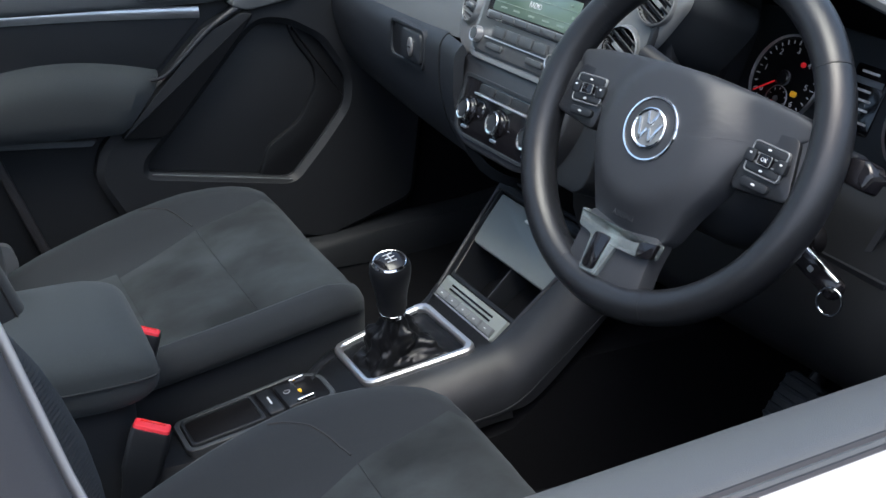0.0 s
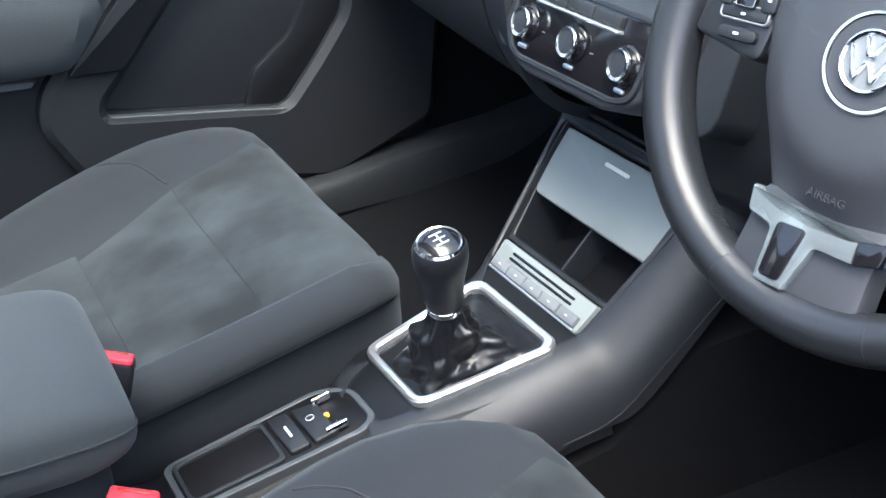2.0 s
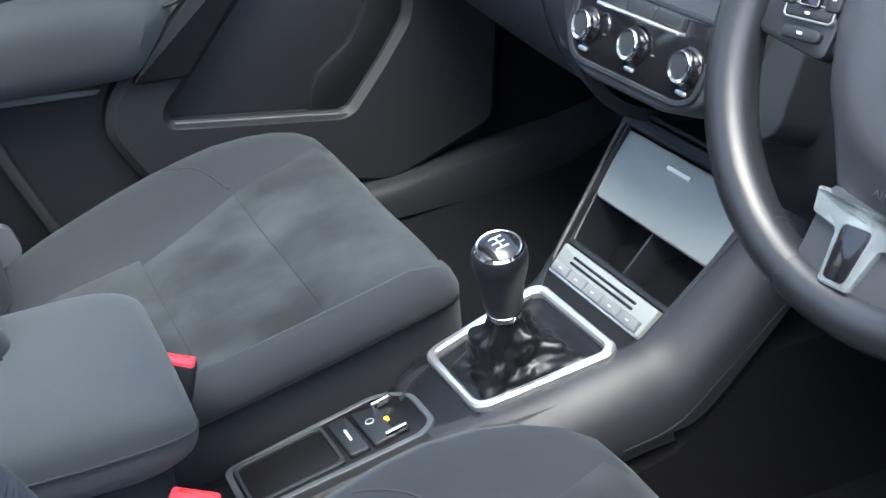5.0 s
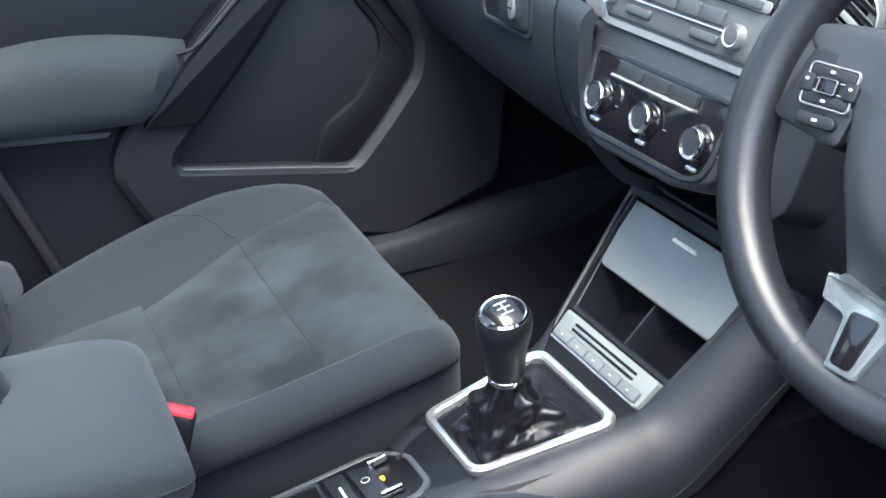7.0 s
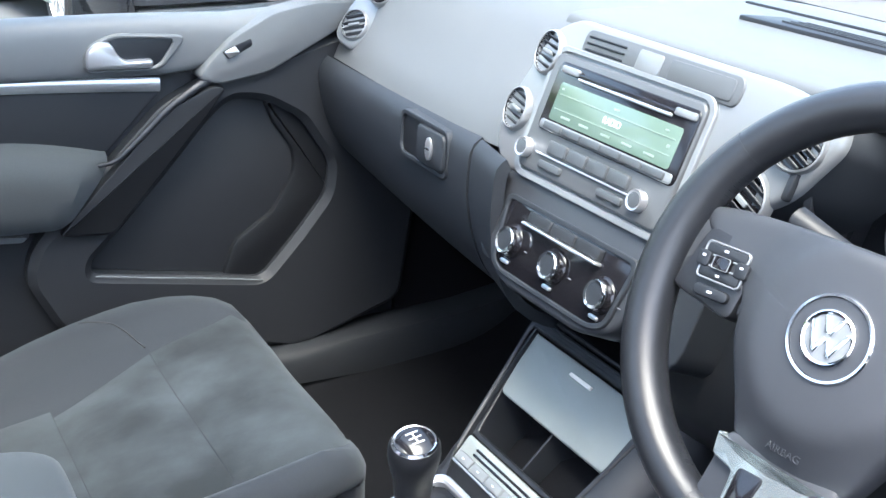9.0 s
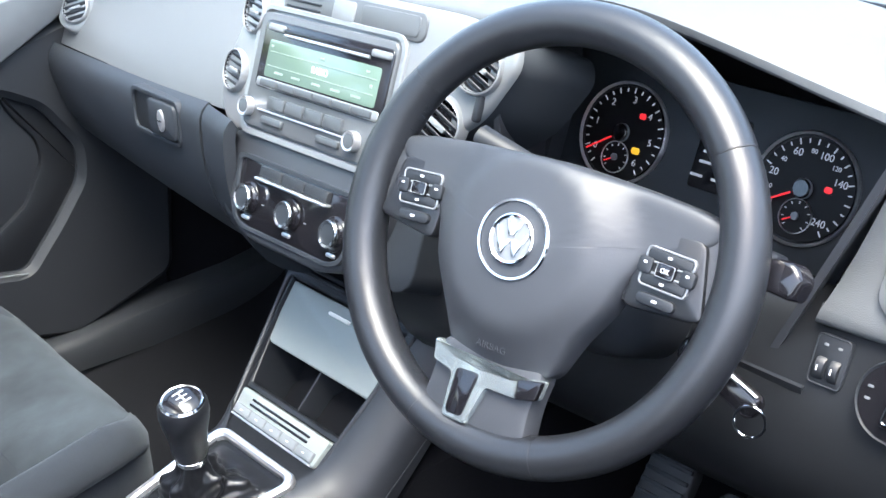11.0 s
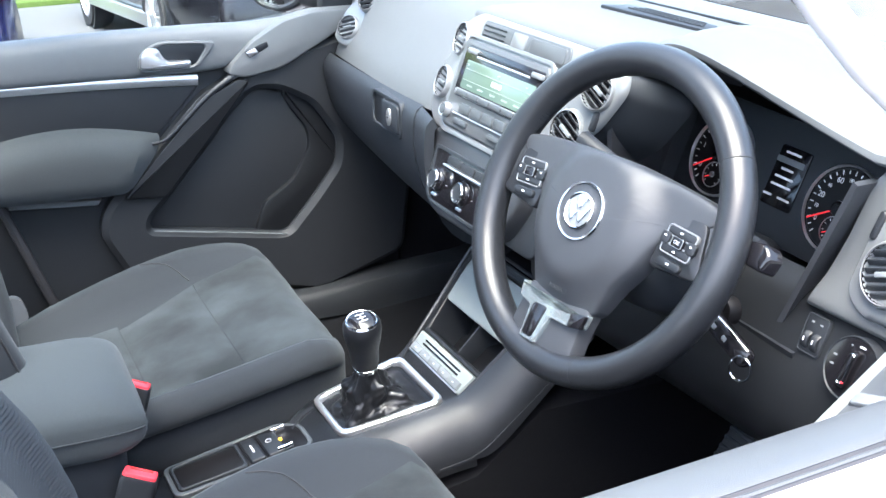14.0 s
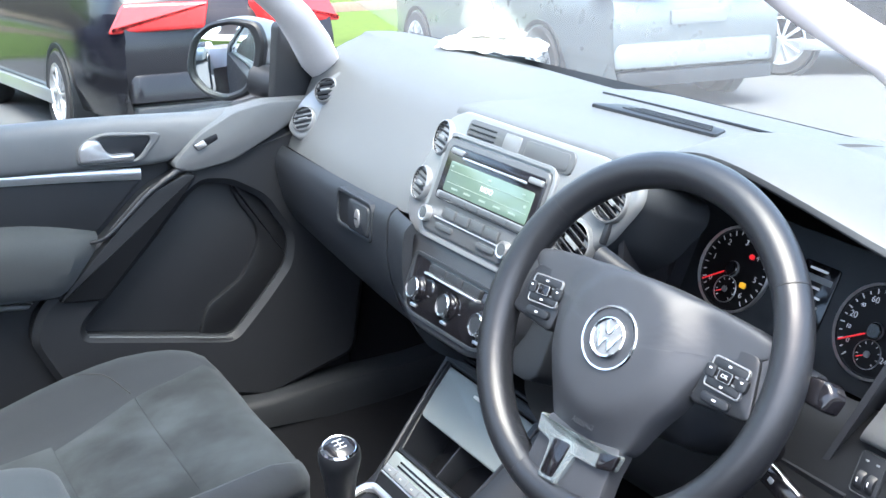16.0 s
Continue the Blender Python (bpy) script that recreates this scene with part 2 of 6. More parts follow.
def shrink(pts, d):
    cx = sum(p[0] for p in pts) / len(pts)
    cy = sum(p[1] for p in pts) / len(pts)
    out = []
    k = len(pts)
    for i in range(k):
        a, b = Vector(pts[i - 1]), Vector(pts[(i + 1) % k])
        t = b - a
        nrm = Vector((-t.y, t.x))
        if nrm.length < 1e-9:
            nrm = Vector((cx - pts[i][0], cy - pts[i][1]))
        nrm.normalize()
        out.append((pts[i][0] + nrm.x * d, pts[i][1] + nrm.y * d))
    return out

def prism(bm, outline, m, w0, w1, bev=0.001):
    """A plate: outline (counter-clockwise) in the u, v plane of m, from w0 up to w1 with a rounded front edge."""
    rings = [(outline, w0), (outline, w1 - bev), (shrink(outline, bev * 0.35), w1 - bev * 0.3), (shrink(outline, bev), w1)]
    return loft(bm, [[m @ V(x, y, w) for x, y in o] for o, w in rings])

def plate(outline, m, w0, w1, bev=0.001):
    return prism(bmesh.new(), outline, m, w0, w1, bev)

def band(bm, outer, inner, m, w0, w1, bev=0.0008):
    """A closed frame between two outlines of the same number of points."""
    rings = [[m @ V(x, y, w) for x, y in o] for o, w in ((outer, w0), (outer, w1 - bev), (shrink(outer, bev), w1), (shrink(inner, -bev), w1), (inner, w1 - bev), (inner, w0))]
    loft(bm, rings + [rings[0]], True, (False, False))
    bmesh.ops.remove_doubles(bm, verts=bm.verts, dist=1e-6)
    return bm

def lathe(bm, prof, m, n=28, sq=1.0, cap=None):
    """Turned round w: prof holds (radius, w); a profile that ends off the axis is closed into a ring."""
    rings = [[m @ V(max(r, 1e-4) * math.cos(2 * math.pi * i / n), max(r, 1e-4) * sq * math.sin(2 * math.pi * i / n), w) for i in range(n)] for r, w in prof]
    if cap is None and prof[-1][0] > 0.0031:
        loft(bm, rings + [rings[0]], True, (False, False))
        bmesh.ops.remove_doubles(bm, verts=bm.verts, dist=1e-7)
        return bm
    return loft(bm, rings, True, cap or (True, True))

def tube(bm, pts, r, n=10, closed=False, up=(0, 0, 1), flat=1.0):
    pts = [Vector(p) for p in pts]
    k = len(pts)
    rings = []
    for i, p in enumerate(pts):
        a = pts[i - 1] if (i or closed) else p
        b = pts[(i + 1) % k] if (i < k - 1 or closed) else p
        t = (b - a).normalized()
        s = t.cross(Vector(up)).normalized()
        q = s.cross(t)
        rad = r[i] if isinstance(r, (list, tuple)) else r
        rings.append([p + (s * math.cos(2 * math.pi * j / n) + q * flat * math.sin(2 * math.pi * j / n)) * rad for j in range(n)])
    if closed:
        rings.append(rings[0])
        loft(bm, rings, True, (False, False))
        bmesh.ops.remove_doubles(bm, verts=bm.verts, dist=1e-6)
        return bm
    return loft(bm, rings)

def sheet(bm, grid, thick=0.004):
    """A curved sheet through a grid of points, with thickness to its back."""
    nu, nv = len(grid), len(grid[0])
    nr = [[None] * nv for _ in range(nu)]
    for i in range(nu):
        for j in range(nv):
            du = grid[min(i + 1, nu - 1)][j] - grid[max(i - 1, 0)][j]
            dv = grid[i][min(j + 1, nv - 1)] - grid[i][max(j - 1, 0)]
            nr[i][j] = du.cross(dv).normalized()
    a = [[bm.verts.new(grid[i][j]) for j in range(nv)] for i in range(nu)]
    b = [[bm.verts.new(grid[i][j] - nr[i][j] * thick) for j in range(nv)] for i in range(nu)]
    for i in range(nu - 1):
        for j in range(nv - 1):
            bm.faces.new((a[i][j], a[i + 1][j], a[i + 1][j + 1], a[i][j + 1]))
            bm.faces.new((b[i][j + 1], b[i + 1][j + 1], b[i + 1][j], b[i][j]))
    for i in range(nu - 1):
        bm.faces.new((b[i][0], b[i + 1][0], a[i + 1][0], a[i][0]))
        bm.faces.new((a[i][-1], a[i + 1][-1], b[i + 1][-1], b[i][-1]))
    for j in range(nv - 1):
        bm.faces.new((a[0][j], a[0][j + 1], b[0][j + 1], b[0][j]))
        bm.faces.new((b[-1][j], b[-1][j + 1], a[-1][j + 1], a[-1][j]))
    return bm

def spline(pts, n):
    """n points along a smooth curve through pts (tuples of any size)."""
    out = []
    k = len(pts)
    for s in range(n):
        f = s * (k - 1) / (n - 1)
        i = min(int(f), k - 2)
        t = f - i
        p = [Vector(pts[max(0, min(k - 1, i + d))]) for d in (-1, 0, 1, 2)]
        out.append(0.5 * ((2 * p[1]) + (p[2] - p[0]) * t + (2 * p[0] - 5 * p[1] + 4 * p[2] - p[3]) * t * t + (3 * p[1] - p[0] - 3 * p[2] + p[3]) * t ** 3))
    return out

def axes(o, u, w):
    """Local frame: u to the right, w outwards, v = w x u."""
    u, w = Vector(u).normalized(), Vector(w).normalized()
    v = w.cross(u).normalized()
    u = v.cross(w)
    return Matrix(((u.x, v.x, w.x, o[0]), (u.y, v.y, w.y, o[1]), (u.z, v.z, w.z, o[2]), (0, 0, 0, 1)))

def text(body, m, u, v, w, size, material, parent, name="marking", align="CENTER"):
    cu = bpy.data.curves.new(name, "FONT")
    cu.body, cu.size, cu.align_x, cu.align_y, cu.extrude = body, size, align, "CENTER", 0.0002
    tmp = bpy.data.objects.new(name, cu)
    scene.collection.objects.link(tmp)
    me = bpy.data.meshes.new_from_object(tmp.evaluated_get(bpy.context.evaluated_depsgraph_get()))
    bpy.data.objects.remove(tmp)
    bpy.data.curves.remove(cu)
    me.transform(root_of(parent).matrix_basis.inverted() @ FIT[0] @ m @ Matrix.Translation((u, v, w)))
    me.materials.clear()
    me.materials.append(material)
    ob = new(name, me)
    ob.parent = parent
    return ob

M_CONS = mat("console_satin_plastic", (0.019, 0.0217, 0.026), 0.40, 0.12, 0.1, 70, 0.35, 1500, spec=0.45, big=0.06, spot=1)

# ---- the car's shell: floor, tunnel, roof, pillars, glass ----
def box(bm, x0, x1, y0, y1, z0, z1, bev=0.004):
    return prism(bm, rr(x1 - x0, y1 - y0, min(bev * 2, 0.45 * min(x1 - x0, y1 - y0)), 2, (x0 + x1) / 2, (y0 + y1) / 2), Matrix(), z0, z1, bev)

fit((1.107, 0.126, -0.071, 0.107), (-0.075, 1.141, -0.021, -0.027), (0.091, -0.001, 1.158, -0.131))
bm = bmesh.new()
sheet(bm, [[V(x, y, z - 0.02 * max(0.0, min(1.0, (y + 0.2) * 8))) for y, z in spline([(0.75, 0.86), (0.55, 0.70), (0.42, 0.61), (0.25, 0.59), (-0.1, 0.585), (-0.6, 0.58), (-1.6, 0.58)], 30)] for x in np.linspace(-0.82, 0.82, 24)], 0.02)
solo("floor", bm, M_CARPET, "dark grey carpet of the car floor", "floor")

fit((1.03, 0.2, -0.05, 0.03), (0, 1.13, 0, 0), (0.03, 0.06, 1.2, -0.195))
def roof_point(x, y):
    return V(x, y, float(np.interp(y, [-1.7, -1.0, -0.5, -0.27], [1.5, 1.58, 1.56, 1.50])) - 0.05 * (x / 0.7) ** 2)

# unseen ceiling, left open in the middle to let sky light in
bm = bmesh.new()
for x0, x1, y0, y1 in ((-0.68, 0.68, -0.27, -0.37), (-0.68, -0.42, -0.37, -1.3), (0.42, 0.68, -0.37, -1.3), (-0.68, 0.68, -1.3, -1.7)):
    sheet(bm, [[roof_point(x, y) for x in np.linspace(x0, x1, 8)] for y in np.linspace(y0, y1, 8)], 0.03)
solo("ceiling", bm, M_CREAM, "pale cloth headlining, unseen, open round an added glass roof", "ceiling")
# unseen glass panel, added over the opening that lights the cabin
bm = sheet(bmesh.new(), [[roof_point(x, y) + V(0, 0, 0.018) for x in np.linspace(-0.44, 0.44, 8)] for y in np.linspace(-0.35, -1.32, 10)], 0.004)
wr = solo("window_roof_added", bm, M_GLASS, "unseen glass roof panel, added to let daylight in over the seats", "window")
wr.visible_shadow = False
bm = bmesh.new()
box(bm, -0.82, 0.82, -1.72, -1.68, 0.5, 1.12)
solo("wall_rear", bm, M_CREAM, "low closing wall under the rear window", "wall")
for nm, x0, x1 in (("wall_left_rear", -0.84, -0.81), ("wall_right_rear", 0.87, 0.9)):
    bm = bmesh.new()
    box(bm, x0, x1, -1.68, -0.54, 0.4, 1.06)
    solo(nm, bm, M_DOOR, "dark rear side panel of the car", "wall")

def pillar(name, pts, r, material, label):
    bm = tube(bmesh.new(), spline(pts, 12), r, 12, False, (0, 0, 1), 0.6)
    return solo(name, bm, material, label, "pillar")

fit((1.133, 0.272, -0.109, 0.04), (0.086, 1.159, -0.012, -0.027), (0.046, 0.054, 1.317, -0.351))
pillar("pillar_a_right", [(0.80, 0.16, 1.10), (0.757, -0.010, 1.26), (0.737, -0.066, 1.33), (0.70, -0.108, 1.368), (0.655, -0.27, 1.50)], 0.0165, M_CREAM, "pale padded trim of the windscreen pillar")
fit((0.997, 0.002, -0.003, 0.113), (-0.034, 1.111, -0.048, -0.009), (0.017, -0.01, 1.16, -0.152))
pillar("pillar_a_left", [(-0.86, 0.36, 1.05), (-0.79, 0.275, 1.12), (-0.70, 0.17, 1.235), (-0.65, -0.1, 1.42), (-0.63, -0.29, 1.51)], 0.034, M_CREAM, "pale padded trim of the windscreen pillar")
pillar("roof_rail_left", [(-0.63, -0.28, 1.51), (-0.64, -0.8, 1.55), (-0.65, -1.7, 1.48)], 0.04, M_CREAM, "pale roof edge trim over the side window")
fit((1.133, 0.272, -0.109, 0.04), (0.086, 1.159, -0.012, -0.027), (0.046, 0.054, 1.317, -0.351))
pillar("roof_rail_right", [(0.655, -0.28, 1.50), (0.66, -0.8, 1.55), (0.65, -1.7, 1.48)], 0.04, M_CREAM, "pale roof edge trim over the side window")
fit((1.03, 0.2, -0.05, 0.03), (0, 1.13, 0, 0), (0.03, 0.06, 1.2, -0.195))
pillar("roof_header", [(-0.64, -0.28, 1.50), (0, -0.24, 1.53), (0.655, -0.28, 1.50)], 0.03, M_CREAM, "pale trim along the top of the windscreen")
fit((0.999, 0, 0.001, 0.108), (-0.007, 1.078, -0.002, -0.027), (0.007, 0.007, 1.115, -0.081))
bm = prism(bmesh.new(), [(-0.64, 0.4), (-0.22, 0.4), (-0.282, 0.6), (-0.357, 0.842), (-0.402, 1.0), (-0.47, 1.52), (-0.64, 1.52)], axes((-0.822, 0, 0), (0, 1, 0), (1, 0, 0)), -0.02, 0.008, 0.006)
solo("pillar_b_left", bm, M_DOOR, "dark lower trim of the pillar behind the door", "pillar")
fit((1, 0, 0.002, 0.11), (-0.003, 1.078, 0.015, -0.043), (0.004, 0.009, 1.088, -0.06))
bm = prism(bmesh.new(), [(-0.56, 0.998), (-0.398, 0.996), (-0.410, 1.077), (-0.465, 1.50), (-0.575, 1.50)], axes((-0.812, 0, 0), (0, 1, 0), (1, 0, 0)), 0, 0.012, 0.006)
solo("trim_b_left", bm, M_CREAM, "pale upper cover of the pillar behind the door", "trim")

fit((1.113, 0.212, -0.084, -0.002), (-0.036, 1.126, -0.029, 0.074), (0.069, 0.033, 1.217, -0.241))
bm = sheet(bmesh.new(), [[V(x * (1 - 0.16 * t), 0.445 - 0.02 * (x / 0.8) ** 2 - 0.70 * t, 1.155 + 0.36 * t + 0.02 * math.sin(math.pi * t)) for t in np.linspace(0, 1, 10)] for x in np.linspace(-0.76, 0.76, 16)], 0.004)
ws = solo("window_windscreen", bm, M_SCREEN, "windscreen glass above the dashboard, with a pale glare veil mixed in", "window")
ws.visible_shadow = False
fit((1, 0.004, 0, 0.114), (0, 1.08, 0, -0.023), (0, -0.035, 1.15, -0.147))
bm = prism(bmesh.new(), [(-0.42, 1.04), (0.14, 1.045), (0.02, 1.30), (-0.16, 1.49), (-0.46, 1.49)], axes((-0.835, 0, 0), (0, 1, 0), (1, 0.0, 0.0)), 0, 0.004, 0.001)
wg = solo("window_left", bm, M_GLASS, "clear side window in the passenger door", "window")
wg.visible_shadow = False

fit((0.999, 0.015, 0.001, 0.107), (-0.008, 1.11, -0.001, -0.026), (0.014, -0.065, 1.139, -0.120))
bm = bmesh.new()
sheet(bm, [[V(x, y, z) for x, z in spline([(-0.80, 0.615 + k), (-0.765, 0.613 + k), (-0.742, 0.605 + k), (-0.735, 0.56)], 8)] for y, k in ((-0.15, -0.02), (0.0, -0.015), (0.14, -0.008), (0.28, 0.004), (0.41, 0.012), (0.52, 0.03))][::-1], 0.006)
solo("trim_sill_left", bm, M_DOOR, "grey plastic door sill cover", "trim")

# ---- dashboard ----
fit((0.887, 0.027, -0.016, 0.021), (0.026, 1.163, -0.022, 0.004), (0.018, -0.056, 1.149, -0.127))
dash = thing("dashboard", (0, 0.3, 1.0), "dark grey moulded plastic dashboard across the car", "dashboard")

def yf(x):
    """Front line of the passenger half of the dash at the seam."""
    t = max(0.0, (-0.2 - x) / 0.55)
    return 0.132 + 0.062 * t ** 1.2

def zs(x):
    return 1.03 + 0.045 * (x + 0.2)

def pad_profile(x):
    y, z = yf(x), zs(x)
    return [(y + 0.004, z), (y + 0.014, z + 0.022), (y + 0.032, z + 0.05), (y + 0.056, 1.105), (y + 0.09, 1.142), (y + 0.135, 1.162), (0.345, 1.168), (0.40, 1.166), (0.46, 1.155)]

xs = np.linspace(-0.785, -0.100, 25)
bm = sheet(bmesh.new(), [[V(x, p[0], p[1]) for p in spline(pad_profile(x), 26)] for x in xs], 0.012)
part("passenger_pad", bm, M_DASH, dash, "soft-touch upper pad, window light put into a paler grey")
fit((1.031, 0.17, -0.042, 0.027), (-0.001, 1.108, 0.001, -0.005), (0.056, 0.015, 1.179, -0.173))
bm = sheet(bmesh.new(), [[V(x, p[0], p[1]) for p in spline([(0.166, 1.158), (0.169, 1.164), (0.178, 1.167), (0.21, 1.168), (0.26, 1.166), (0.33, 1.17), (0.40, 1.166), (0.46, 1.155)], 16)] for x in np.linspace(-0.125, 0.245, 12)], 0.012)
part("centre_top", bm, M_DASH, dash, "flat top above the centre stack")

def brow(x):
    """Height of the instrument hood's edge."""
    t = (x - 0.235) / 0.335
    return 1.150 + 0.046 * math.sin(math.pi * min(max(t, 0), 1) ** 0.72) + 0.004 * max(t, 0)

fit((1.099, 0.116, -0.166, 0.143), (-0.011, 1.19, 0.059, -0.065), (0.038, 0.002, 1.188, -0.183))
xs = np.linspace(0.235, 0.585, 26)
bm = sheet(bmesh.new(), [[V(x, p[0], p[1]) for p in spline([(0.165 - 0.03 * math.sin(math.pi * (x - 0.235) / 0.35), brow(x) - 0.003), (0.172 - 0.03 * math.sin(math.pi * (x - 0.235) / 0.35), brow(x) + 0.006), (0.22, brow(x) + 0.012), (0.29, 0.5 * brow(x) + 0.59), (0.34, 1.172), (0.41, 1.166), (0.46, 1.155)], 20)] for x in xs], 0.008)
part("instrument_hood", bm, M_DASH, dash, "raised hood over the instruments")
bm = sheet(bmesh.new(), [[V(x, 0.168 - 0.03 * math.sin(math.pi * (x - 0.235) / 0.35) + (0.118 + 0.03 * math.sin(math.pi * (x - 0.235) / 0.35)) * a, brow(x) - 0.006 - 0.020 * a * a) for a in np.linspace(0, 1, 8)] for x in xs][::-1], 0.003)
part("hood_lining", bm, M_PAD, dash, "dark grey inner side of the hood")
fit((1.157, 0.192, -0.127, 0.039), (0.038, 1.151, 0.025, -0.025), (0.034, 0.082, 1.284, -0.312))
def edge_x(z):
    """Slanted line where the driver's pad turns in towards the dials."""
    return 0.541 + 0.40 * (z - 1.046)

near = [(0.155, 1.032), (0.136, 1.0355), (0.132, 1.044), (0.141, 1.066), (0.147, 1.095), (0.150, 1.125), (0.156, 1.146), (0.19, 1.160), (0.27, 1.168), (0.46, 1.152)]
far = [(0.155, 1.032), (0.136, 1.0365), (0.132, 1.045), (0.142, 1.064), (0.155, 1.092), (0.166, 1.125), (0.185, 1.148), (0.23, 1.162), (0.32, 1.167), (0.46, 1.150)]
a_, b_ = spline(near, 26), spline(far, 26)
g = []
for i in range(14):
    s = i / 13
    k = min(1.0, 2.2 * s)
    g.append([V(edge_x(min(z.y, 1.157)) * (1 - s) + 0.81 * s, z.x, z.y) for z in [p.lerp(q, k) for p, q in zip(a_, b_)]])
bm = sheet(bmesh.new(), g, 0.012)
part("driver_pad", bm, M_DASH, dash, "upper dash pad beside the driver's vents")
fit((1.031, 0.17, -0.042, 0.027), (-0.001, 1.108, 0.001, -0.005), (0.056, 0.015, 1.179, -0.173))
bm = tube(bmesh.new(), spline([(-0.10, 0.342, 1.1705), (0.05, 0.345, 1.1705), (0.22, 0.34, 1.172), (0.40, 0.325, 1.1735), (0.6, 0.30, 1.172), (0.78, 0.25, 1.166)], 24), 0.0016, 6)
part("pad_seam", bm, M_BLACK, dash, "thin dark gap line across the top")
bm = plate(soft([(-0.045, 0.287), (0.165, 0.292), (0.150, 0.318), (-0.02, 0.318)], 0.006), Matrix.Translation((0, 0, 1.168)), -0.004, 0.0035, 0.0015)
part("defroster_slot", bm, M_BLACK, dash, "dark narrow slot in the dash top")
for i in range(4):
    bm = plate(rr(0.15 - 0.01 * i, 0.0016, 0.0006, 2, 0.075, 0.299 + 0.0045 * i), Matrix.Translation((0, 0, 1.1715)), -0.001, 0.0015, 0.0004)
    part("slot_fin", bm, M_LOWER, dash)

# windscreen end of the dash
fit((1.072, 0.182, -0.082, 0.054), (-0.038, 1.085, -0.008, 0.027), (0.067, 0.046, 1.185, -0.197))
bm = sheet(bmesh.new(), [[V(x, y, z) for y, z in ((0.45, 1.158), (0.47, 1.15), (0.5, 1.12), (0.52, 0.9), (0.6, 0.75))] for x in np.linspace(-0.82, 0.82, 8)], 0.01)
solo("wall_bulkhead", bm, M_LOWER, "dark bulkhead under the windscreen", "wall")

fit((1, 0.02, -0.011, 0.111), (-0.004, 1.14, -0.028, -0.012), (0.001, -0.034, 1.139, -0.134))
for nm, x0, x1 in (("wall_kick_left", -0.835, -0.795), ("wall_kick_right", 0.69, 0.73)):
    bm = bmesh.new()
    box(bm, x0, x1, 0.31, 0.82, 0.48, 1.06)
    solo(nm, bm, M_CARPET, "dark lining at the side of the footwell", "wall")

# passenger side air vents, two round ones in a curved satin frame
def round_vent(parent, m, r, slats=5, deep=0.03, tilt=0.0, name="vent", size=1.0):
    m, deep = true(m, size) @ pose(0, 0, 0.0075), 0.0066
    bm = lathe(bmesh.new(), [(r * 1.20, -0.012), (r * 1.15, -0.003), (r * 1.10, 0.0), (r * 1.04, 0.0008), (r * 1.0, -0.001), (r * 0.98, -0.012)], m, 32)
    v = part(name, bm, M_FRAME, parent, "round vent ring")
    bm = lathe(bmesh.new(), [(r, 0.0), (r, -deep), (0.0005, -deep)], m, 28, cap=(False, True))
    part("duct", bm, M_GLOSS, v)
    for i in range(slats):
        y = r * 1.7 * ((i + 0.5) / slats - 0.5)
        half = math.sqrt(max(r * r - y * y, 0)) * 0.97
        mm = m @ pose(0, 0, -0.0034, 0, 0, tilt) @ pose(0, y, 0, 42, 0, 0)
        part("slat", plate(rr(2 * half, min(r * 0.24, 0.0066), 0.001, 2), mm, -0.0007, 0.0007, 0.0004), M_LOWER, v)
    mm = m @ pose(0, 0, 0.0, 0, 0, tilt)
    part("vane_tab", plate(rr(r * 0.95, r * 0.20, 0.0012, 2), mm, -0.003, 0.0005, 0.0008), M_BTN, v)
    return v

fit((0.887, 0.027, -0.016, 0.021), (0.026, 1.163, -0.022, 0.004), (0.018, -0.056, 1.149, -0.127))
mL = axes((-0.706, 0.2135, 1.050), (0.93, -0.12, 0.0), (0.25, -0.90, 0.52))
mL2 = axes((-0.690, 0.2425, 1.0925), (0.93, -0.12, 0.0), (0.25, -0.84, 0.62))
bm = plate(soft([(-0.032, -0.026), (0.018, -0.032), (0.058, 0.05), (0.064, 0.085), (0.02, 0.095), (-0.03, 0.03)], 0.02), mL, -0.03, 0.0085, 0.005)
part("side_vent_frame", bm, M_FRAME, dash, "satin grey frame of the side vents")
round_vent(dash, mL @ pose(0, 0, 0.0065), 0.0195, 4, tilt=35)
round_vent(dash, mL2 @ pose(0.006, 0, 0.0105), 0.0195, 4, tilt=35)

# glove box
xs = np.linspace(-0.785, -0.212, 18)
bm = sheet(bmesh.new(), [[V(x, p[0], p[1]) for p in spline([(yf(x) + 0.004, zs(x) - 0.006), (yf(x) - 0.003, zs(x) - 0.014), (yf(x) - 0.004, 0.975), (yf(x) + 0.006, 0.93), (yf(x) + 0.03, 0.89), (yf(x) + 0.075, 0.865), (yf(x) + 0.14, 0.86)], 20)] for x in xs], 0.012)
glove = part("glove_box", bm, M_LOWER, dash, "closed glove box lid")
xs = np.linspace(-0.205, -0.115, 6)
bm = sheet(bmesh.new(), [[V(x, p[0] - 0.25 * (x + 0.205), p[1]) for p in spline([(yf(x) + 0.002, zs(x) - 0.006), (yf(x) - 0.003, zs(x) - 0.014), (yf(x) - 0.004, 0.975), (yf(x) + 0.006, 0.93), (yf(x) + 0.03, 0.89), (yf(x) + 0.08, 0.865), (yf(x) + 0.14, 0.86)], 18)] for x in xs], 0.012)
part("side_panel", bm, M_LOWER, dash)
bm = sheet(bmesh.new(), [[V(x, y, z) for y, z in ((0.27, 1.0), (0.265, 0.95), (0.27, 0.88), (0.34, 0.86), (0.5, 0.8))] for x in np.linspace(-0.80, -0.1, 6)], 0.01)
part("underside", bm, M_BLACK, dash)
mg = axes((-0.331, 0.1275, 1.0005), (0.995, -0.09, 0.03), (-0.08, -0.99, 0.05))
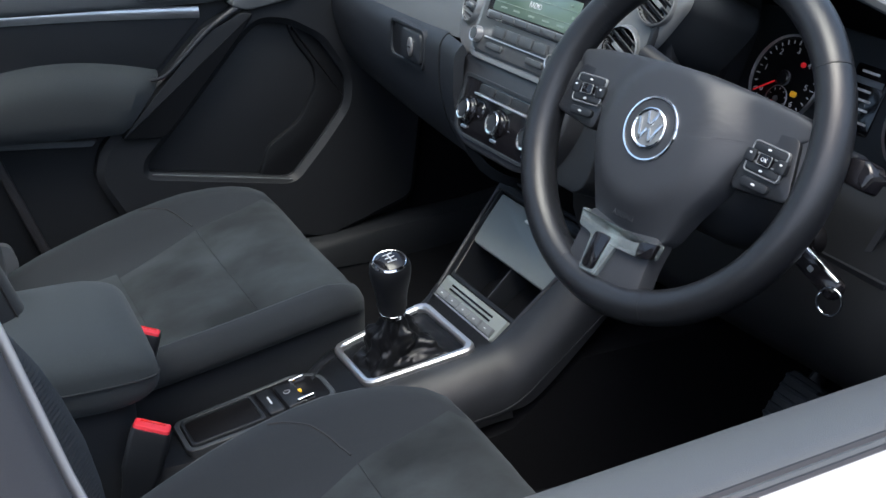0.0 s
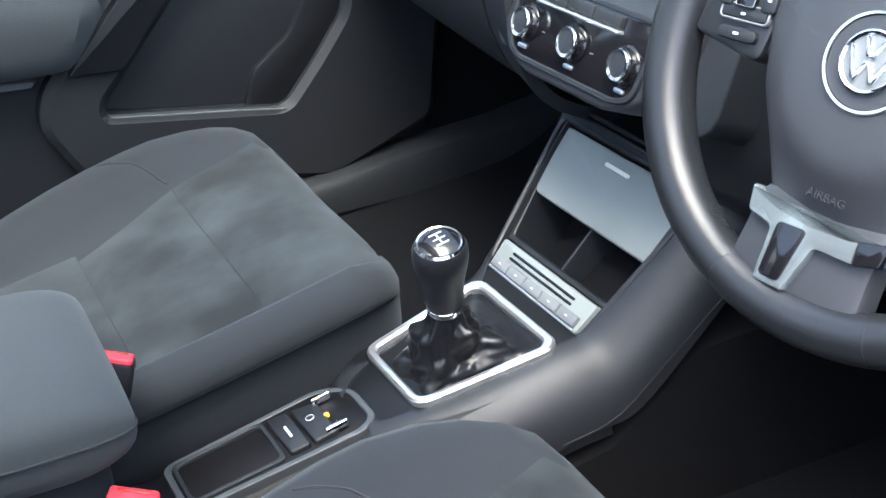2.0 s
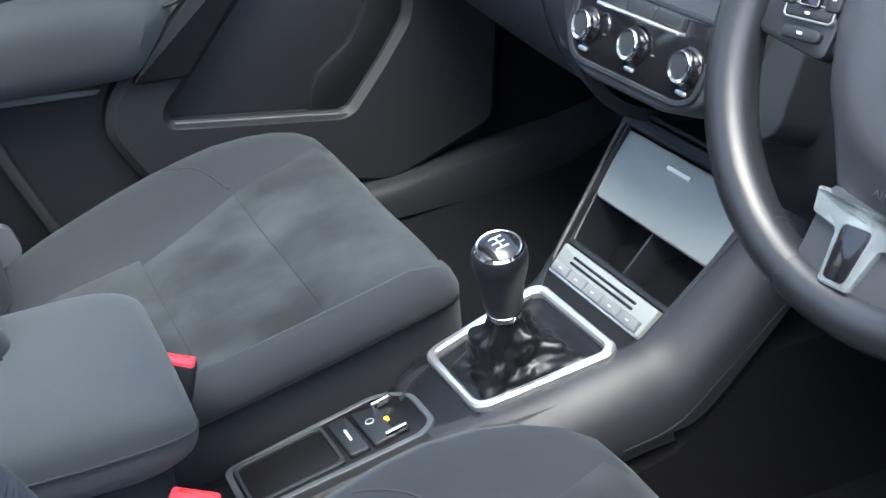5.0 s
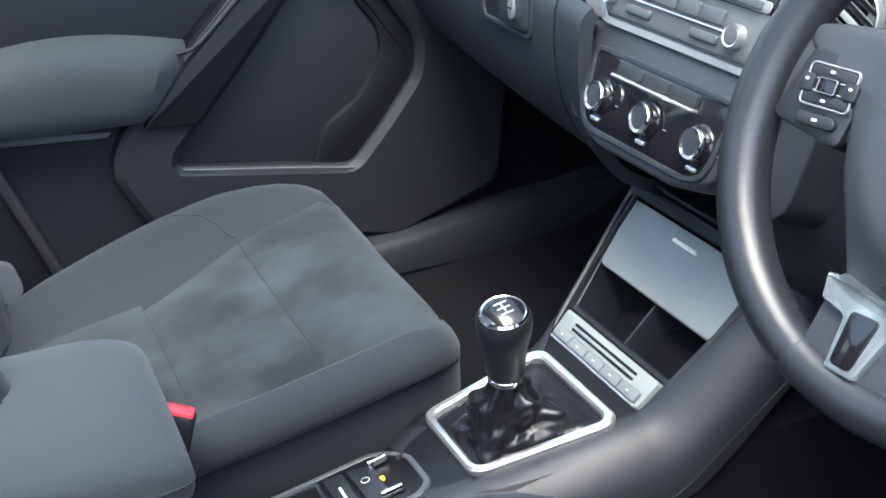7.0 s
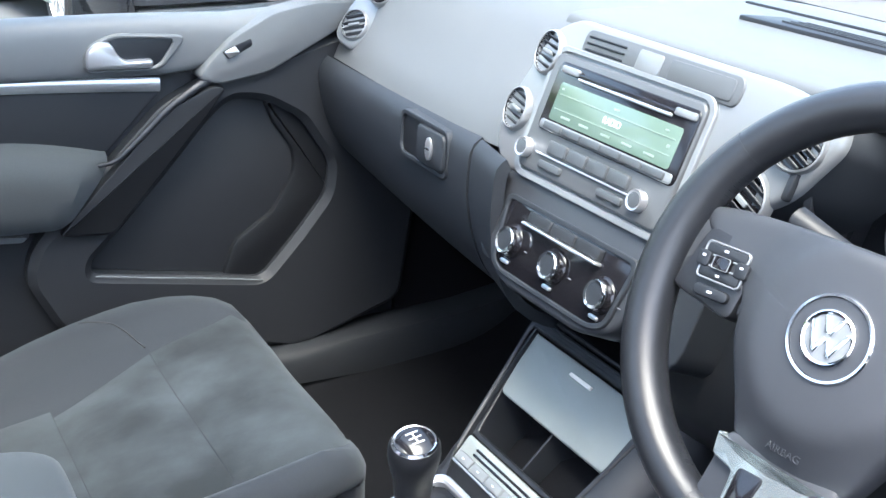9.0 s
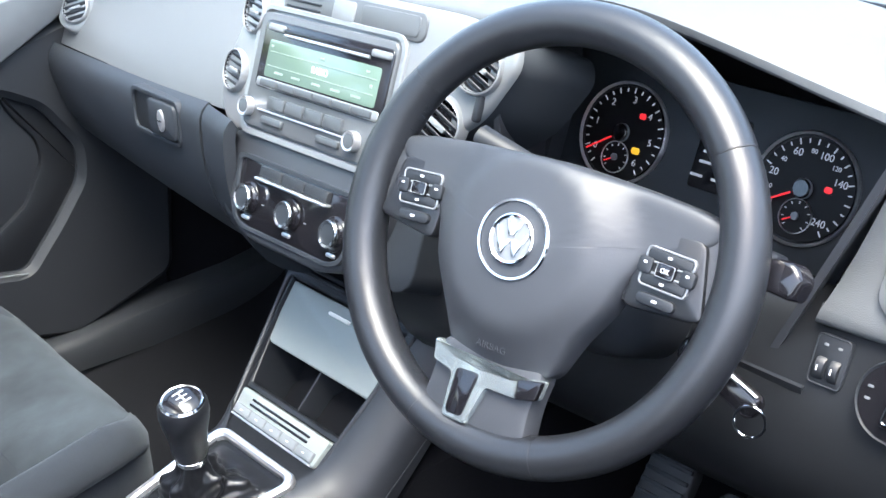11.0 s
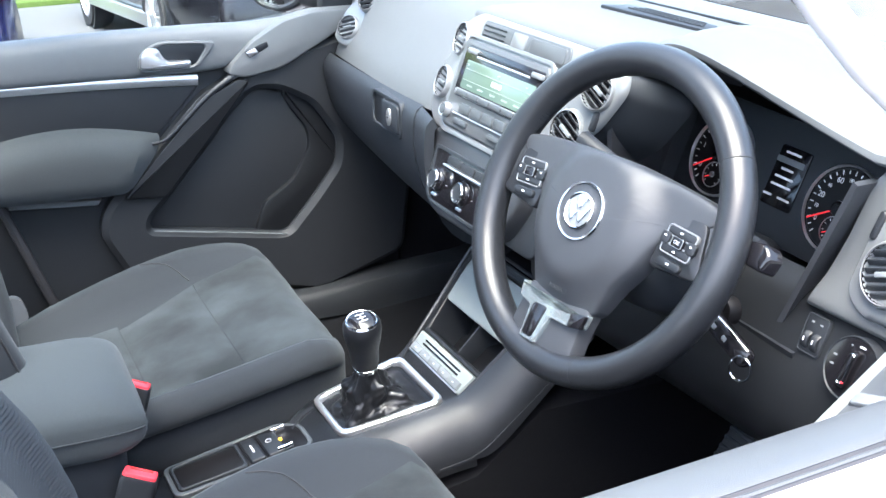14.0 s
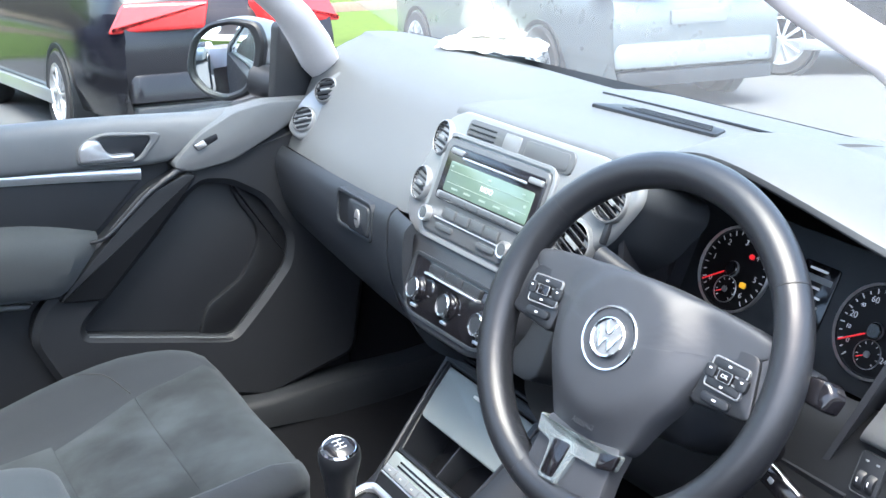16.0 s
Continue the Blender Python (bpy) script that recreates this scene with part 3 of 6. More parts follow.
lock = part("latch_recess", band(bmesh.new(), rr(0.138, 0.050, 0.012, 4), rr(0.128, 0.040, 0.010, 4), mg, -0.01, 0.0035), M_LOWER, glove)
# near-flush dark plate, its colour stands for the finger hole's shade
part("recess_shade", plate(rr(0.13, 0.042, 0.01, 4), mg, -0.012, 0.0006, 0.0005), M_DARKSHADE, glove)
part("latch", plate(rr(0.076, 0.039, 0.008, 4, 0.025, 0.0), mg, -0.006, 0.0065, 0.003), M_LOWER, glove)
part("lock_barrel", lathe(bmesh.new(), [(0.0085, 0.004), (0.0085, 0.0085), (0.0062, 0.0095), (0.0015, 0.0085)], mg @ pose(0.028, 0, 0), 20, 1.4), M_SILVER, glove, "silver key lock")
part("key_slot", plate(rr(0.010, 0.0016, 0.0005, 2, 0.028, 0), mg, 0.008, 0.0102, 0.0003), M_BLACK, glove)

bm = bmesh.new()
box(bm, -0.205, -0.100, 0.142, 0.21, 0.99, 1.032)
part("corner_filler", bm, M_LOWER, dash)

# ---- centre stack ----
fit((1.06, 0.194, -0.0735, 0.067), (-0.033, 1.117, 0.001, -0.01), (0.063, 0.012, 1.173, -0.162))
S = axes((0, 0.110, 1.04), (1, 0, 0), (0, -math.cos(radians(21)), math.sin(radians(21))))
stack = thing("centre_stack", (0, 0.16, 1.0), "satin grey centre stack with vents, radio and heater controls", "console")
part("face", plate(soft([(-0.116, -0.010), (0.118, -0.010), (0.150, 0.016), (0.216, 0.060), (0.243, 0.104), (0.236, 0.124), (0.17, 0.133), (-0.098, 0.134), (-0.128, 0.118), (-0.153, 0.055), (-0.158, 0.02), (-0.138, -0.004)], 0.014), S, -0.009, 0.0, 0.005), M_FRAME, stack, "satin grey face")
part("face_body", plate(soft([(-0.113, -0.008), (0.115, -0.008), (0.147, 0.018), (0.213, 0.061), (0.240, 0.104), (0.233, 0.121), (0.17, 0.130), (-0.095, 0.131), (-0.125, 0.116), (-0.150, 0.055), (-0.155, 0.02), (-0.136, -0.002)], 0.014), S, -0.085, -0.0085, 0.002), M_LOWER, stack, "dark body behind the satin face")
part("backing", plate(rr(0.31, 0.21, 0.02, 3, 0.005, 0.010), S, -0.13, -0.022, 0.002), M_LOWER, stack)
part("edge_trim", band(bmesh.new(), rr(0.225, 0.118, 0.016, 5, 0.006, 0.050), rr(0.212, 0.107, 0.012, 5, 0.006, 0.0505), S, -0.002, 0.0035), M_FRAME, stack)
for u, v, r in ((-0.1190, 0.0985, 0.0205), (-0.1345, 0.043, 0.0205)):
    round_vent(stack, S @ pose(u, v, -0.003, 0, -7, 0), r, 5, 0.026, tilt=-6)
for u, v, r in ((0.208, 0.0985, 0.0225), (0.177, 0.049, 0.0235)):
    round_vent(stack, S @ pose(u, v, 0.001, 0, 10, 0), r, 5, 0.028, tilt=-25)
part("vent_slider", plate(rr(0.006, 0.022, 0.0028, 3, 0.2165, 0.069), S, -0.001, 0.004, 0.001), M_BLACK, stack)
# strip above the radio
part("upper_strip", plate(rr(0.208, 0.023, 0.008, 4, 0.030, 0.1165), S, -0.001, 0.002, 0.0010), M_RADIO, stack)
for i in range(3):
    part("grille_slot", plate(rr(0.054, 0.0019, 0.0009, 2, -0.041, 0.111 + 0.0055 * i), S, 0.001, 0.0030, 0.0005), M_BLACK, stack)
part("hazard_switch", plate(rr(0.032, 0.017, 0.003, 3, 0.021, 0.1165), S, 0.001, 0.0034, 0.0006), M_FRAME, stack)
part("airbag_lamp_panel", plate(rr(0.080, 0.017, 0.004, 3, 0.0865, 0.1165), S, 0.001, 0.0030, 0.0006), M_RADIO, stack)

radio = thing("car_radio", (0, 0.12, 1.09), "grey car radio with green display in the centre stack", "radio")
part("faceplate", plate(rr(0.209, 0.103, 0.009, 4, 0.006, 0.0505), S, -0.02, 0.0055, 0.002), M_RADIO, radio)
part("display_surround", plate(rr(0.196, 0.060, 0.006, 4, 0.011, 0.0655), S, 0.004, 0.0068, 0.001), M_GLOSS, radio)
disp = part("display", plate(rr(0.172, 0.033, 0.003, 3, 0.0115, 0.0625), S, 0.006, 0.0074, 0.0004), M_LCD, radio, "pale green display")
part("text_bar", plate(rr(0.164, 0.0008, 0.0003, 2, 0.0115, 0.0688), S, 0.007, 0.0078, 0.0001), M_INK, disp)
part("text_bar", plate(rr(0.164, 0.0008, 0.0003, 2, 0.0115, 0.0562), S, 0.007, 0.0078, 0.0001), M_INK, disp)
for u, v, w_, h_ in ((-0.068, 0.0735, 0.004, 0.002), (0.012, 0.0735, 0.007, 0.0018), (0.08, 0.0735, 0.005, 0.0018), (-0.05, 0.0512, 0.014, 0.002), (-0.022, 0.0512, 0.014, 0.002), (0.01, 0.0512, 0.013, 0.002), (0.04, 0.0512, 0.014, 0.002), (0.07, 0.0512, 0.014, 0.002), (0.088, 0.0625, 0.004, 0.003)):
    part("text_bar", plate(rr(w_, h_, 0.0005, 2, u, v), S, 0.007, 0.0078, 0.0001), M_INK, disp)
text("RADIO", S, 0.012, 0.0625, 0.0076, 0.0082, M_LIGHTTXT, disp, "station_word")
part("disc_slot", plate(rr(0.176, 0.0035, 0.0015, 2, 0.013, 0.0885), S, 0.006, 0.0085, 0.0008), M_GLOSS, radio)
part("slot_trim", plate(rr(0.130, 0.0028, 0.001, 2, 0.013, 0.0850), S, 0.006, 0.0092, 0.0008), M_SILVER, radio, "bright strip under the disc slot")
for u in (-0.066, 0.094):
    part("eject_button", plate(rr(0.026, 0.0062, 0.002, 3, u, 0.0895), S, 0.005, 0.0095, 0.001), M_FRAME, radio)
part("key_bar", plate(rr(0.190, 0.0085, 0.003, 3, 0.011, 0.0405), S, 0.004, 0.0078, 0.0012), M_FRAME, radio, "pale key bar below the display")
for i in range(6):
    part("preset_key", plate(rr(0.0275, 0.0062, 0.0015, 3, -0.061 + 0.029 * i, 0.0405), S, 0.006, 0.0098, 0.001), M_KEY, radio)
for i in range(4):
    part("mode_key", plate(rr(0.0275, 0.0115, 0.002, 3, -0.044 + 0.0302 * i, 0.0245), S, 0.004, 0.0088, 0.0012), M_KEY, radio)
part("lower_bar", plate(rr(0.150, 0.0016, 0.0006, 2, 0.002, 0.0162), S, 0.004, 0.0078, 0.0005), M_SILVER, radio)
for u in (-0.046, 0.044):
    part("seek_key", plate(rr(0.034, 0.0068, 0.002, 3, u, 0.0085), S, 0.004, 0.0088, 0.0012), M_KEY, radio)
for u in (-0.091, 0.079):
    k = part("knob", lathe(bmesh.new(), [(0.0102, 0.004), (0.0102, 0.012), (0.0096, 0.0148), (0.0078, 0.0140), (0.002, 0.0132)], true(S @ pose(u, 0.016, 0)), 26), M_SILVER, radio, "small silver knob")
    part("knob_face", lathe(bmesh.new(), [(0.0074, 0.013), (0.0074, 0.0146), (0.002, 0.0152)], true(S @ pose(u, 0.016, 0)), 22), M_KEY, k)

heater = thing("heater_panel", (0, 0.09, 0.98), "black heater control panel with three silver-ringed knobs", "control panel")
part("surround", plate(soft([(-0.122, -0.0075), (-0.118, -0.05), (-0.092, -0.092), (-0.06, -0.102), (0.06, -0.102), (0.098, -0.09), (0.122, -0.05), (0.126, -0.0075)], 0.016), S, -0.03, -0.001, 0.004), M_PAD, heater)
part("frame", band(bmesh.new(), soft([(-0.098, -0.026), (-0.088, -0.086), (-0.07, -0.094), (0.074, -0.094), (0.094, -0.086), (0.104, -0.026)], 0.01), soft([(-0.092, -0.0305), (-0.083, -0.083), (-0.068, -0.0895), (0.072, -0.0895), (0.089, -0.083), (0.098, -0.0305)], 0.008), S, -0.004, 0.002), M_LOWER, heater)
part("panel", plate(soft([(-0.092, -0.030), (-0.083, -0.083), (-0.068, -0.0895), (0.072, -0.0895), (0.089, -0.083), (0.098, -0.030)], 0.008), S, -0.006, 0.0005, 0.0005), M_GLOSS, heater)
for u in (-0.0665, 0.004, 0.075):
    k = part("knob", lathe(bmesh.new(), [(0.0178, 0.0), (0.0178, 0.002), (0.0165, 0.0035), (0.0147, 0.0045), (0.0138, 0.0095), (0.012, 0.0107)], true(S @ pose(u, -0.064, 0)), 30), M_GLOSS, heater)
    part("ring", lathe(bmesh.new(), [(0.0142, 0.0085), (0.0142, 0.0105), (0.0132, 0.0118), (0.0106, 0.0115), (0.0102, 0.0098)], true(S @ pose(u, -0.064, 0)), 32), M_CHROME, k, "bright metal ring")
    part("cap", lathe(bmesh.new(), [(0.0106, 0.0095), (0.0104, 0.0109), (0.006, 0.0112), (0.0005, 0.0113)], true(S @ pose(u, -0.064, 0)), 26), M_LOWER, k)
    part("chrome_foot", plate(rr(0.012, 0.0035, 0.0015, 3, u + 0.001, -0.0825), S, 0.0, 0.0025, 0.0008), M_SILVER, k)
    part("index_mark", plate(rr(0.004, 0.0009, 0.0003, 2, u + 0.025, -0.066), S, 0.0, 0.0012, 0.0003), M_FRAME, heater)
part("button_strip", plate(rr(0.114, 0.0026, 0.001, 2, 0.003, -0.0435), S, 0.0, 0.008, 0.001), M_SILVER, heater, "silver strip under the buttons")
for i in range(3):
    part("button", plate(rr(0.0355, 0.0098, 0.002, 3, -0.034 + 0.0372 * i, -0.0365), S, 0.0, 0.005, 0.0012), M_DOOR, heater)

# ---- instruments ----
fit()
CL = axes((0.365, 0.3025, 1.087), (1, -0.012, 0.015), (0, -0.92, 0.40)) @ Matrix.Scale(1.17, 4)
clus = thing("instrument_cluster", (0.365, 0.31, 1.06), "black instrument cluster with two ringed dials", "instruments")
part("backing", plate(rr(0.335, 0.118, 0.03, 5, 0.0, 0.002), CL, -0.012, 0.0, 0.002), M_LOWER, clus)

def dial(u, marks, big, needle, sub, lamp, lampm):
    d = part("dial", lathe(bmesh.new(), [(0.0385, 0.001), (0.038, 0.002), (0.001, 0.0022)], CL @ pose(u, 0.0, 0), 40), M_DIAL, clus)
    part("ring", lathe(bmesh.new(), [(0.0420, 0.0), (0.0424, 0.004), (0.0413, 0.0055), (0.0400, 0.003)], CL @ pose(u, 0, 0), 48), M_SILVER, d, "silver dial ring")
    for i in range(marks):
        a = radians(232 - 284 * i / (marks - 1))
        part("tick", plate(rr(0.0045 if i % 2 == 0 else 0.003, 0.0010, 0.0003, 2), CL @ pose(u + 0.0352 * math.cos(a), 0.0352 * math.sin(a), 0, 0, 0, math.degrees(a)), 0.002, 0.0028, 0.0002), M_LIGHTTXT, d)
    for s, deg, size in big:
        a = radians(deg)
        text(s, CL, u + 0.0278 * math.cos(a), 0.0278 * math.sin(a), 0.003, size, M_LIGHTTXT, d, "numeral")
    a = radians(needle)
    part("needle", plate(rr(0.026, 0.0014, 0.0005, 2, 0.022, 0), CL @ pose(u, 0, 0, 0, 0, needle), 0.006, 0.0072, 0.0004), M_REDLIT, d, "red needle")
    part("hub", lathe(bmesh.new(), [(0.0072, 0.004), (0.0072, 0.0075), (0.006, 0.0085), (0.001, 0.0085)], CL @ pose(u, 0, 0), 24), M_GLOSS, d)
    part("hub_ring", lathe(bmesh.new(), [(0.0076, 0.004), (0.0076, 0.0065), (0.0068, 0.007)], CL @ pose(u, 0, 0), 24), M_BTN, d)
    s = part("small_gauge", lathe(bmesh.new(), [(0.0130, 0.002), (0.0132, 0.0035), (0.0128, 0.0040), (0.0124, 0.003)], CL @ pose(u + sub, -0.0205, 0), 30), M_SILVER, d)
    for i in range(9):
        a = radians(225 - 270 * i / 8)
        part("tick", plate(rr(0.002, 0.0007, 0.0002, 2), CL @ pose(u + sub + 0.0104 * math.cos(a), -0.0205 + 0.0104 * math.sin(a), 0, 0, 0, math.degrees(a)), 0.002, 0.0028, 0.0002), M_LIGHTTXT, s)
    part("needle", plate(rr(0.009, 0.0009, 0.0003, 2, 0.006, 0), CL @ pose(u + sub, -0.0205, 0, 0, 0, 210), 0.003, 0.0038, 0.0003), M_REDLIT, s)
    part("hub", lathe(bmesh.new(), [(0.003, 0.003), (0.003, 0.0045), (0.001, 0.0048)], CL @ pose(u + sub, -0.0205, 0), 16), M_BTN, s)
    part("warning_lamp", plate(rr(0.0062, 0.0048, 0.002, 3, u + lamp[0], lamp[1]), CL, 0.002, 0.003, 0.0003), lampm, d)

dial(-0.0825, 25, [("0", 215, 0.0075), ("1", 172, 0.0078), ("2", 128, 0.0078), ("3", 84, 0.0078), ("4", 40, 0.0078), ("5", -4, 0.0078), ("6", -48, 0.0078)], 215, 0.0 - 0.001, (0.014, 0.017), M_REDLIT)
dial(0.0835, 25, [("0", 215, 0.0065), ("10", 190, 0.005), ("20", 167, 0.0078), ("40", 143, 0.005), ("60", 118, 0.0078), ("80", 92, 0.005), ("100", 70, 0.0076), ("120", 46, 0.005), ("140", 22, 0.0076), ("240", -48, 0.0076)], 212, -0.0, (0.018, 0.004), M_REDLIT)
part("warning_lamp", plate(rr(0.0075, 0.0055, 0.002, 3, -0.066, -0.011), CL, 0.002, 0.0032, 0.0003), M_AMBER, clus, "amber engine lamp")
scr = part("trip_display", plate(rr(0.040, 0.060, 0.003, 3, 0.008, 0.006), CL, 0.0, 0.0018, 0.0004), M_GLOSS, clus, "upright trip display")
for i, (w_, h_, b) in enumerate(((0.020, 0.0022, 0), (0.036, 0.0058, 1), (0.016, 0.0022, 0), (0.024, 0.0022, 0), (0.026, 0.0022, 0))):
    part("text_bar", plate(rr(w_, h_, 0.0006, 2, 0.006, 0.030 - 0.0082 * i), CL, 0.001, 0.0024, 0.0002), M_LIGHTTXT, scr) if not b else part("selected_line", plate(rr(w_, h_, 0.0006, 2, 0.006, 0.030 - 0.0082 * i), CL, 0.001, 0.0022, 0.0002), M_BTN, scr)
for i, (w_, u) in enumerate(((0.016, 0.014), (0.014, -0.006), (0.014, 0.018))):
    part("text_bar", plate(rr(w_ * 0.8, 0.0022, 0.0005, 2, u, -0.011 - 0.006 * (i + 1) // 2 * 1.0 - 0.003), CL, 0.001, 0.0024, 0.0002), M_LIGHTTXT, scr)
# cheeks round the instruments
fit()
bm = sheet(bmesh.new(), [[V(0.246 - 0.045 * a - 0.012 * math.sin(math.pi * a), 0.150 + 0.165 * a + 0.02 * (1 - b), 0.90 + (0.303 - 0.028 * a) * b) for b in np.linspace(0, 1, 10)] for a in np.linspace(0, 1, 10)], 0.006)
part("cheek", bm, M_PAD, clus, "curved cheek beside the dials")
bm = sheet(bmesh.new(), [[V(0.530 + 0.42 * (0.93 + 0.255 * b - 1.03) - 0.030 * a, 0.168 + 0.145 * a, 0.93 + (0.26 - 0.02 * a) * b) for b in np.linspace(0, 1, 10)] for a in np.linspace(0, 1, 10)][::-1], 0.006)
part("cheek", bm, M_PAD, clus)
bm = sheet(bmesh.new(), [[V(x, 0.318 - 0.16 * a, 1.012 - 0.018 * a) for a in np.linspace(0, 1, 6)] for x in np.linspace(0.20, 0.56, 8)], 0.006)
part("ledge", bm, M_BLACK, clus)

# ---- driver's side: vents, light switch, knee panel ----
fit((1.157, 0.192, -0.127, 0.039), (0.038, 1.151, 0.025, -0.025), (0.034, 0.082, 1.284, -0.312))
bm = sheet(bmesh.new(), [[V(x, p[0], p[1]) for p in spline([(0.165, 1.040), (0.150, 1.030), (0.139, 1.01), (0.122, 0.972), (0.124, 0.93), (0.16, 0.895), (0.26, 0.875), (0.5, 0.85)], 22)] for x in np.linspace(0.155, 0.80, 18)], 0.01)
part("knee_panel", bm, M_DARKSHADE, dash, "dark lower panel under the steering column")
fit((1.152, 0.203, -0.115, 0.033), (0.046, 1.159, 0.021, -0.033), (-0.001, 0.08, 1.271, -0.272))
RD = axes((0.5996, 0.1252, 1.0081), (1, 0, 0), (0, -0.93, 0.37))
RD = true(RD, 1.08)
fit((1.157, 0.192, -0.127, 0.039), (0.038, 1.151, 0.025, -0.025), (0.034, 0.082, 1.284, -0.312))
rv = axes((0.607, 0.1465, 1.080), (1, 0.05, 0), (-0.06, -0.95, 0.33))
vf = thing("driver_vent_panel", (0.62, 0.16, 1.10), "satin grey panel with two round air vents", "air vent")
part("frame", plate(soft([(-0.034, -0.022), (-0.012, -0.036), (0.028, -0.034), (0.062, -0.006), (0.075, 0.07), (0.05, 0.085), (0.0, 0.082), (-0.022, 0.05)], 0.018), rv, -0.02, 0.0085, 0.006), M_FRAME, vf)
round_vent(vf, rv @ pose(0.008, 0.001, 0.007), 0.0232, 6, 0.03, tilt=18, size=1.18)
round_vent(vf, rv @ pose(0.030, 0.050, 0.007), 0.0232, 6, 0.03, tilt=18, size=1.18)
part("vent_slider", plate(rr(0.006, 0.022, 0.0028, 3), rv @ pose(-0.018, 0.03, 0, 0, 0, -12), 0.005, 0.0110, 0.001), M_BLACK, vf)
fit((1.152, 0.203, -0.115, 0.033), (0.046, 1.159, 0.021, -0.033), (-0.001, 0.08, 1.271, -0.272))
sw = thing("light_switch", (0.6, 0.125, 1.0), "round black headlamp switch with chrome-edged knob", "switch")
part("ring", lathe(bmesh.new(), [(0.0285, -0.022), (0.0292, 0.0), (0.028, 0.003), (0.0265, 0.0015)], RD, 36), M_LOWER, sw)
part("plate", lathe(bmesh.new(), [(0.0268, -0.004), (0.0265, 0.0022), (0.001, 0.0028)], RD, 36), M_GLOSS, sw)
part("knob", plate(rr(0.0105, 0.037, 0.004, 4), RD @ pose(0, 0, 0, 0, 0, -6), 0.0, 0.0095, 0.004), M_GLOSS, sw, "upright rotary grip")
part("chrome_edge", band(bmesh.new(), rr(0.0068, 0.030, 0.003, 4), rr(0.0038, 0.027, 0.0015, 4), RD @ pose(0, 0, 0, 0, 0, -6), 0.0085, 0.0105, 0.0005), M_CHROME, sw)
for u, v, w_, h_ in ((-0.0195, 0.0055, 0.004, 0.0018), (-0.0195, -0.003, 0.004, 0.0018), (0.0185, 0.005, 0.003, 0.0012), (-0.007, 0.0195, 0.0018, 0.0014)):
    part("symbol", plate(rr(w_, h_, 0.0006, 2, u, v), RD, 0.002, 0.0032, 0.0002), M_FRAME, sw)
part("symbol", plate(rr(0.006, 0.0015, 0.0006, 2, 0.004, 0.0215), RD, 0.002, 0.0036, 0.0002), M_LIGHTTXT, sw)
part("symbol", plate(rr(0.0018, 0.0018, 0.0006, 2, 0.0015, -0.0125), RD, 0.008, 0.0106, 0.0002), M_REDLIT, sw)
fit((1.11, 0.206, -0.105, 0.04), (0.044, 1.152, 0.012, -0.014), (0.006, 0.082, 1.272, -0.284))
lv = thing("headlamp_leveller", (0.552, 0.13, 1.0), "small black panel with two thumb wheels", "switch")
LV = axes((0.5534, 0.1287, 1.0170), (1, 0, 0), (0, -0.93, 0.37)) @ Matrix.Scale(0.84, 4)
part("panel", plate(rr(0.029, 0.036, 0.004, 4), LV, -0.016, 0.0025, 0.001), M_BLACK, lv)
part("edge", band(bmesh.new(), rr(0.0295, 0.0365, 0.004, 4), rr(0.027, 0.034, 0.003, 4), LV, 0.001, 0.0032, 0.0004), M_LOWER, lv)
for u in (-0.006, 0.006):
    tw = part("thumb_wheel", lathe(bmesh.new(), [(0.0002, -0.0042), (0.009, -0.0042), (0.0098, -0.003), (0.0098, 0.003), (0.009, 0.0042), (0.0002, 0.0042)], LV @ pose(u, -0.006, -0.003, 0, 90, 0), 24), M_BLACK, lv)
    part("mark", plate(rr(0.0010, 0.004, 0.0004, 2, u, -0.006), LV, 0.006, 0.0075, 0.0002), M_LIGHTTXT, tw)
    part("symbol", plate(rr(0.0036, 0.0018, 0.0006, 2, u, 0.011), LV, 0.002, 0.0032, 0.0002), M_FRAME, lv)

# ---- steering wheel ----
fit()
W = axes((0.3945, 0.0398, 1.1104), (0.9916, 0.1293, 0.0), (0.1154, -0.885, 0.451))
wheel = thing("steering_wheel", (0.3945, 0.0398, 1.1104), "dark leather three-spoke steering wheel with chrome details", "steering wheel")
RIM, RM = 0.1620, 0.0165

def rim_arc(a0, a1, n):
    return [W @ V(RIM * math.cos(radians(a0 + (a1 - a0) * i / n)), RIM * math.sin(radians(a0 + (a1 - a0) * i / n)), 0) for i in range(n + 1)]

wn_ = tuple(W.col[2][:3])
for a0, a1, nm in ((36, 144, "rim_top"), (144.4, 250, "rim_side"), (290, 395.6, "rim_side"), (250.4, 289.6, "rim_foot")):
    k = 36
    rad = [RM * (1.0 + (0.06 * math.sin(math.pi * i / k) if nm != "rim_foot" else 0.0)) for i in range(k + 1)]
    bm = tube(bmesh.new(), rim_arc(a0, a1, k), rad, 18, False, wn_, 1.1)
    part(nm, bm, M_LEATHER, wheel)
for a in (36, 144.2, 250.2, 289.8):
    bm = tube(bmesh.new(), rim_arc(a - 0.25, a + 0.25, 2), RM * 0.985, 18, False, wn_, 1.1)
    part("seam_ring", bm, M_RUBBER, wheel)
# stitching on the inner side of the rim
bm = bmesh.new()
for i in range(52):
    a = radians(150 + 92 * i / 51)
    p = W @ V((RIM - RM * 0.95) * math.cos(a), (RIM - RM * 0.95) * math.sin(a), 0.0065)
    q = W @ V((RIM - RM * 1.02) * math.cos(a + 0.006), (RIM - RM * 1.02) * math.sin(a + 0.006), -0.002)
    tube(bm, [p, q], 0.0005, 5)
tagged(part("stitching", bm, M_LOWER, wheel), kind="stuff")

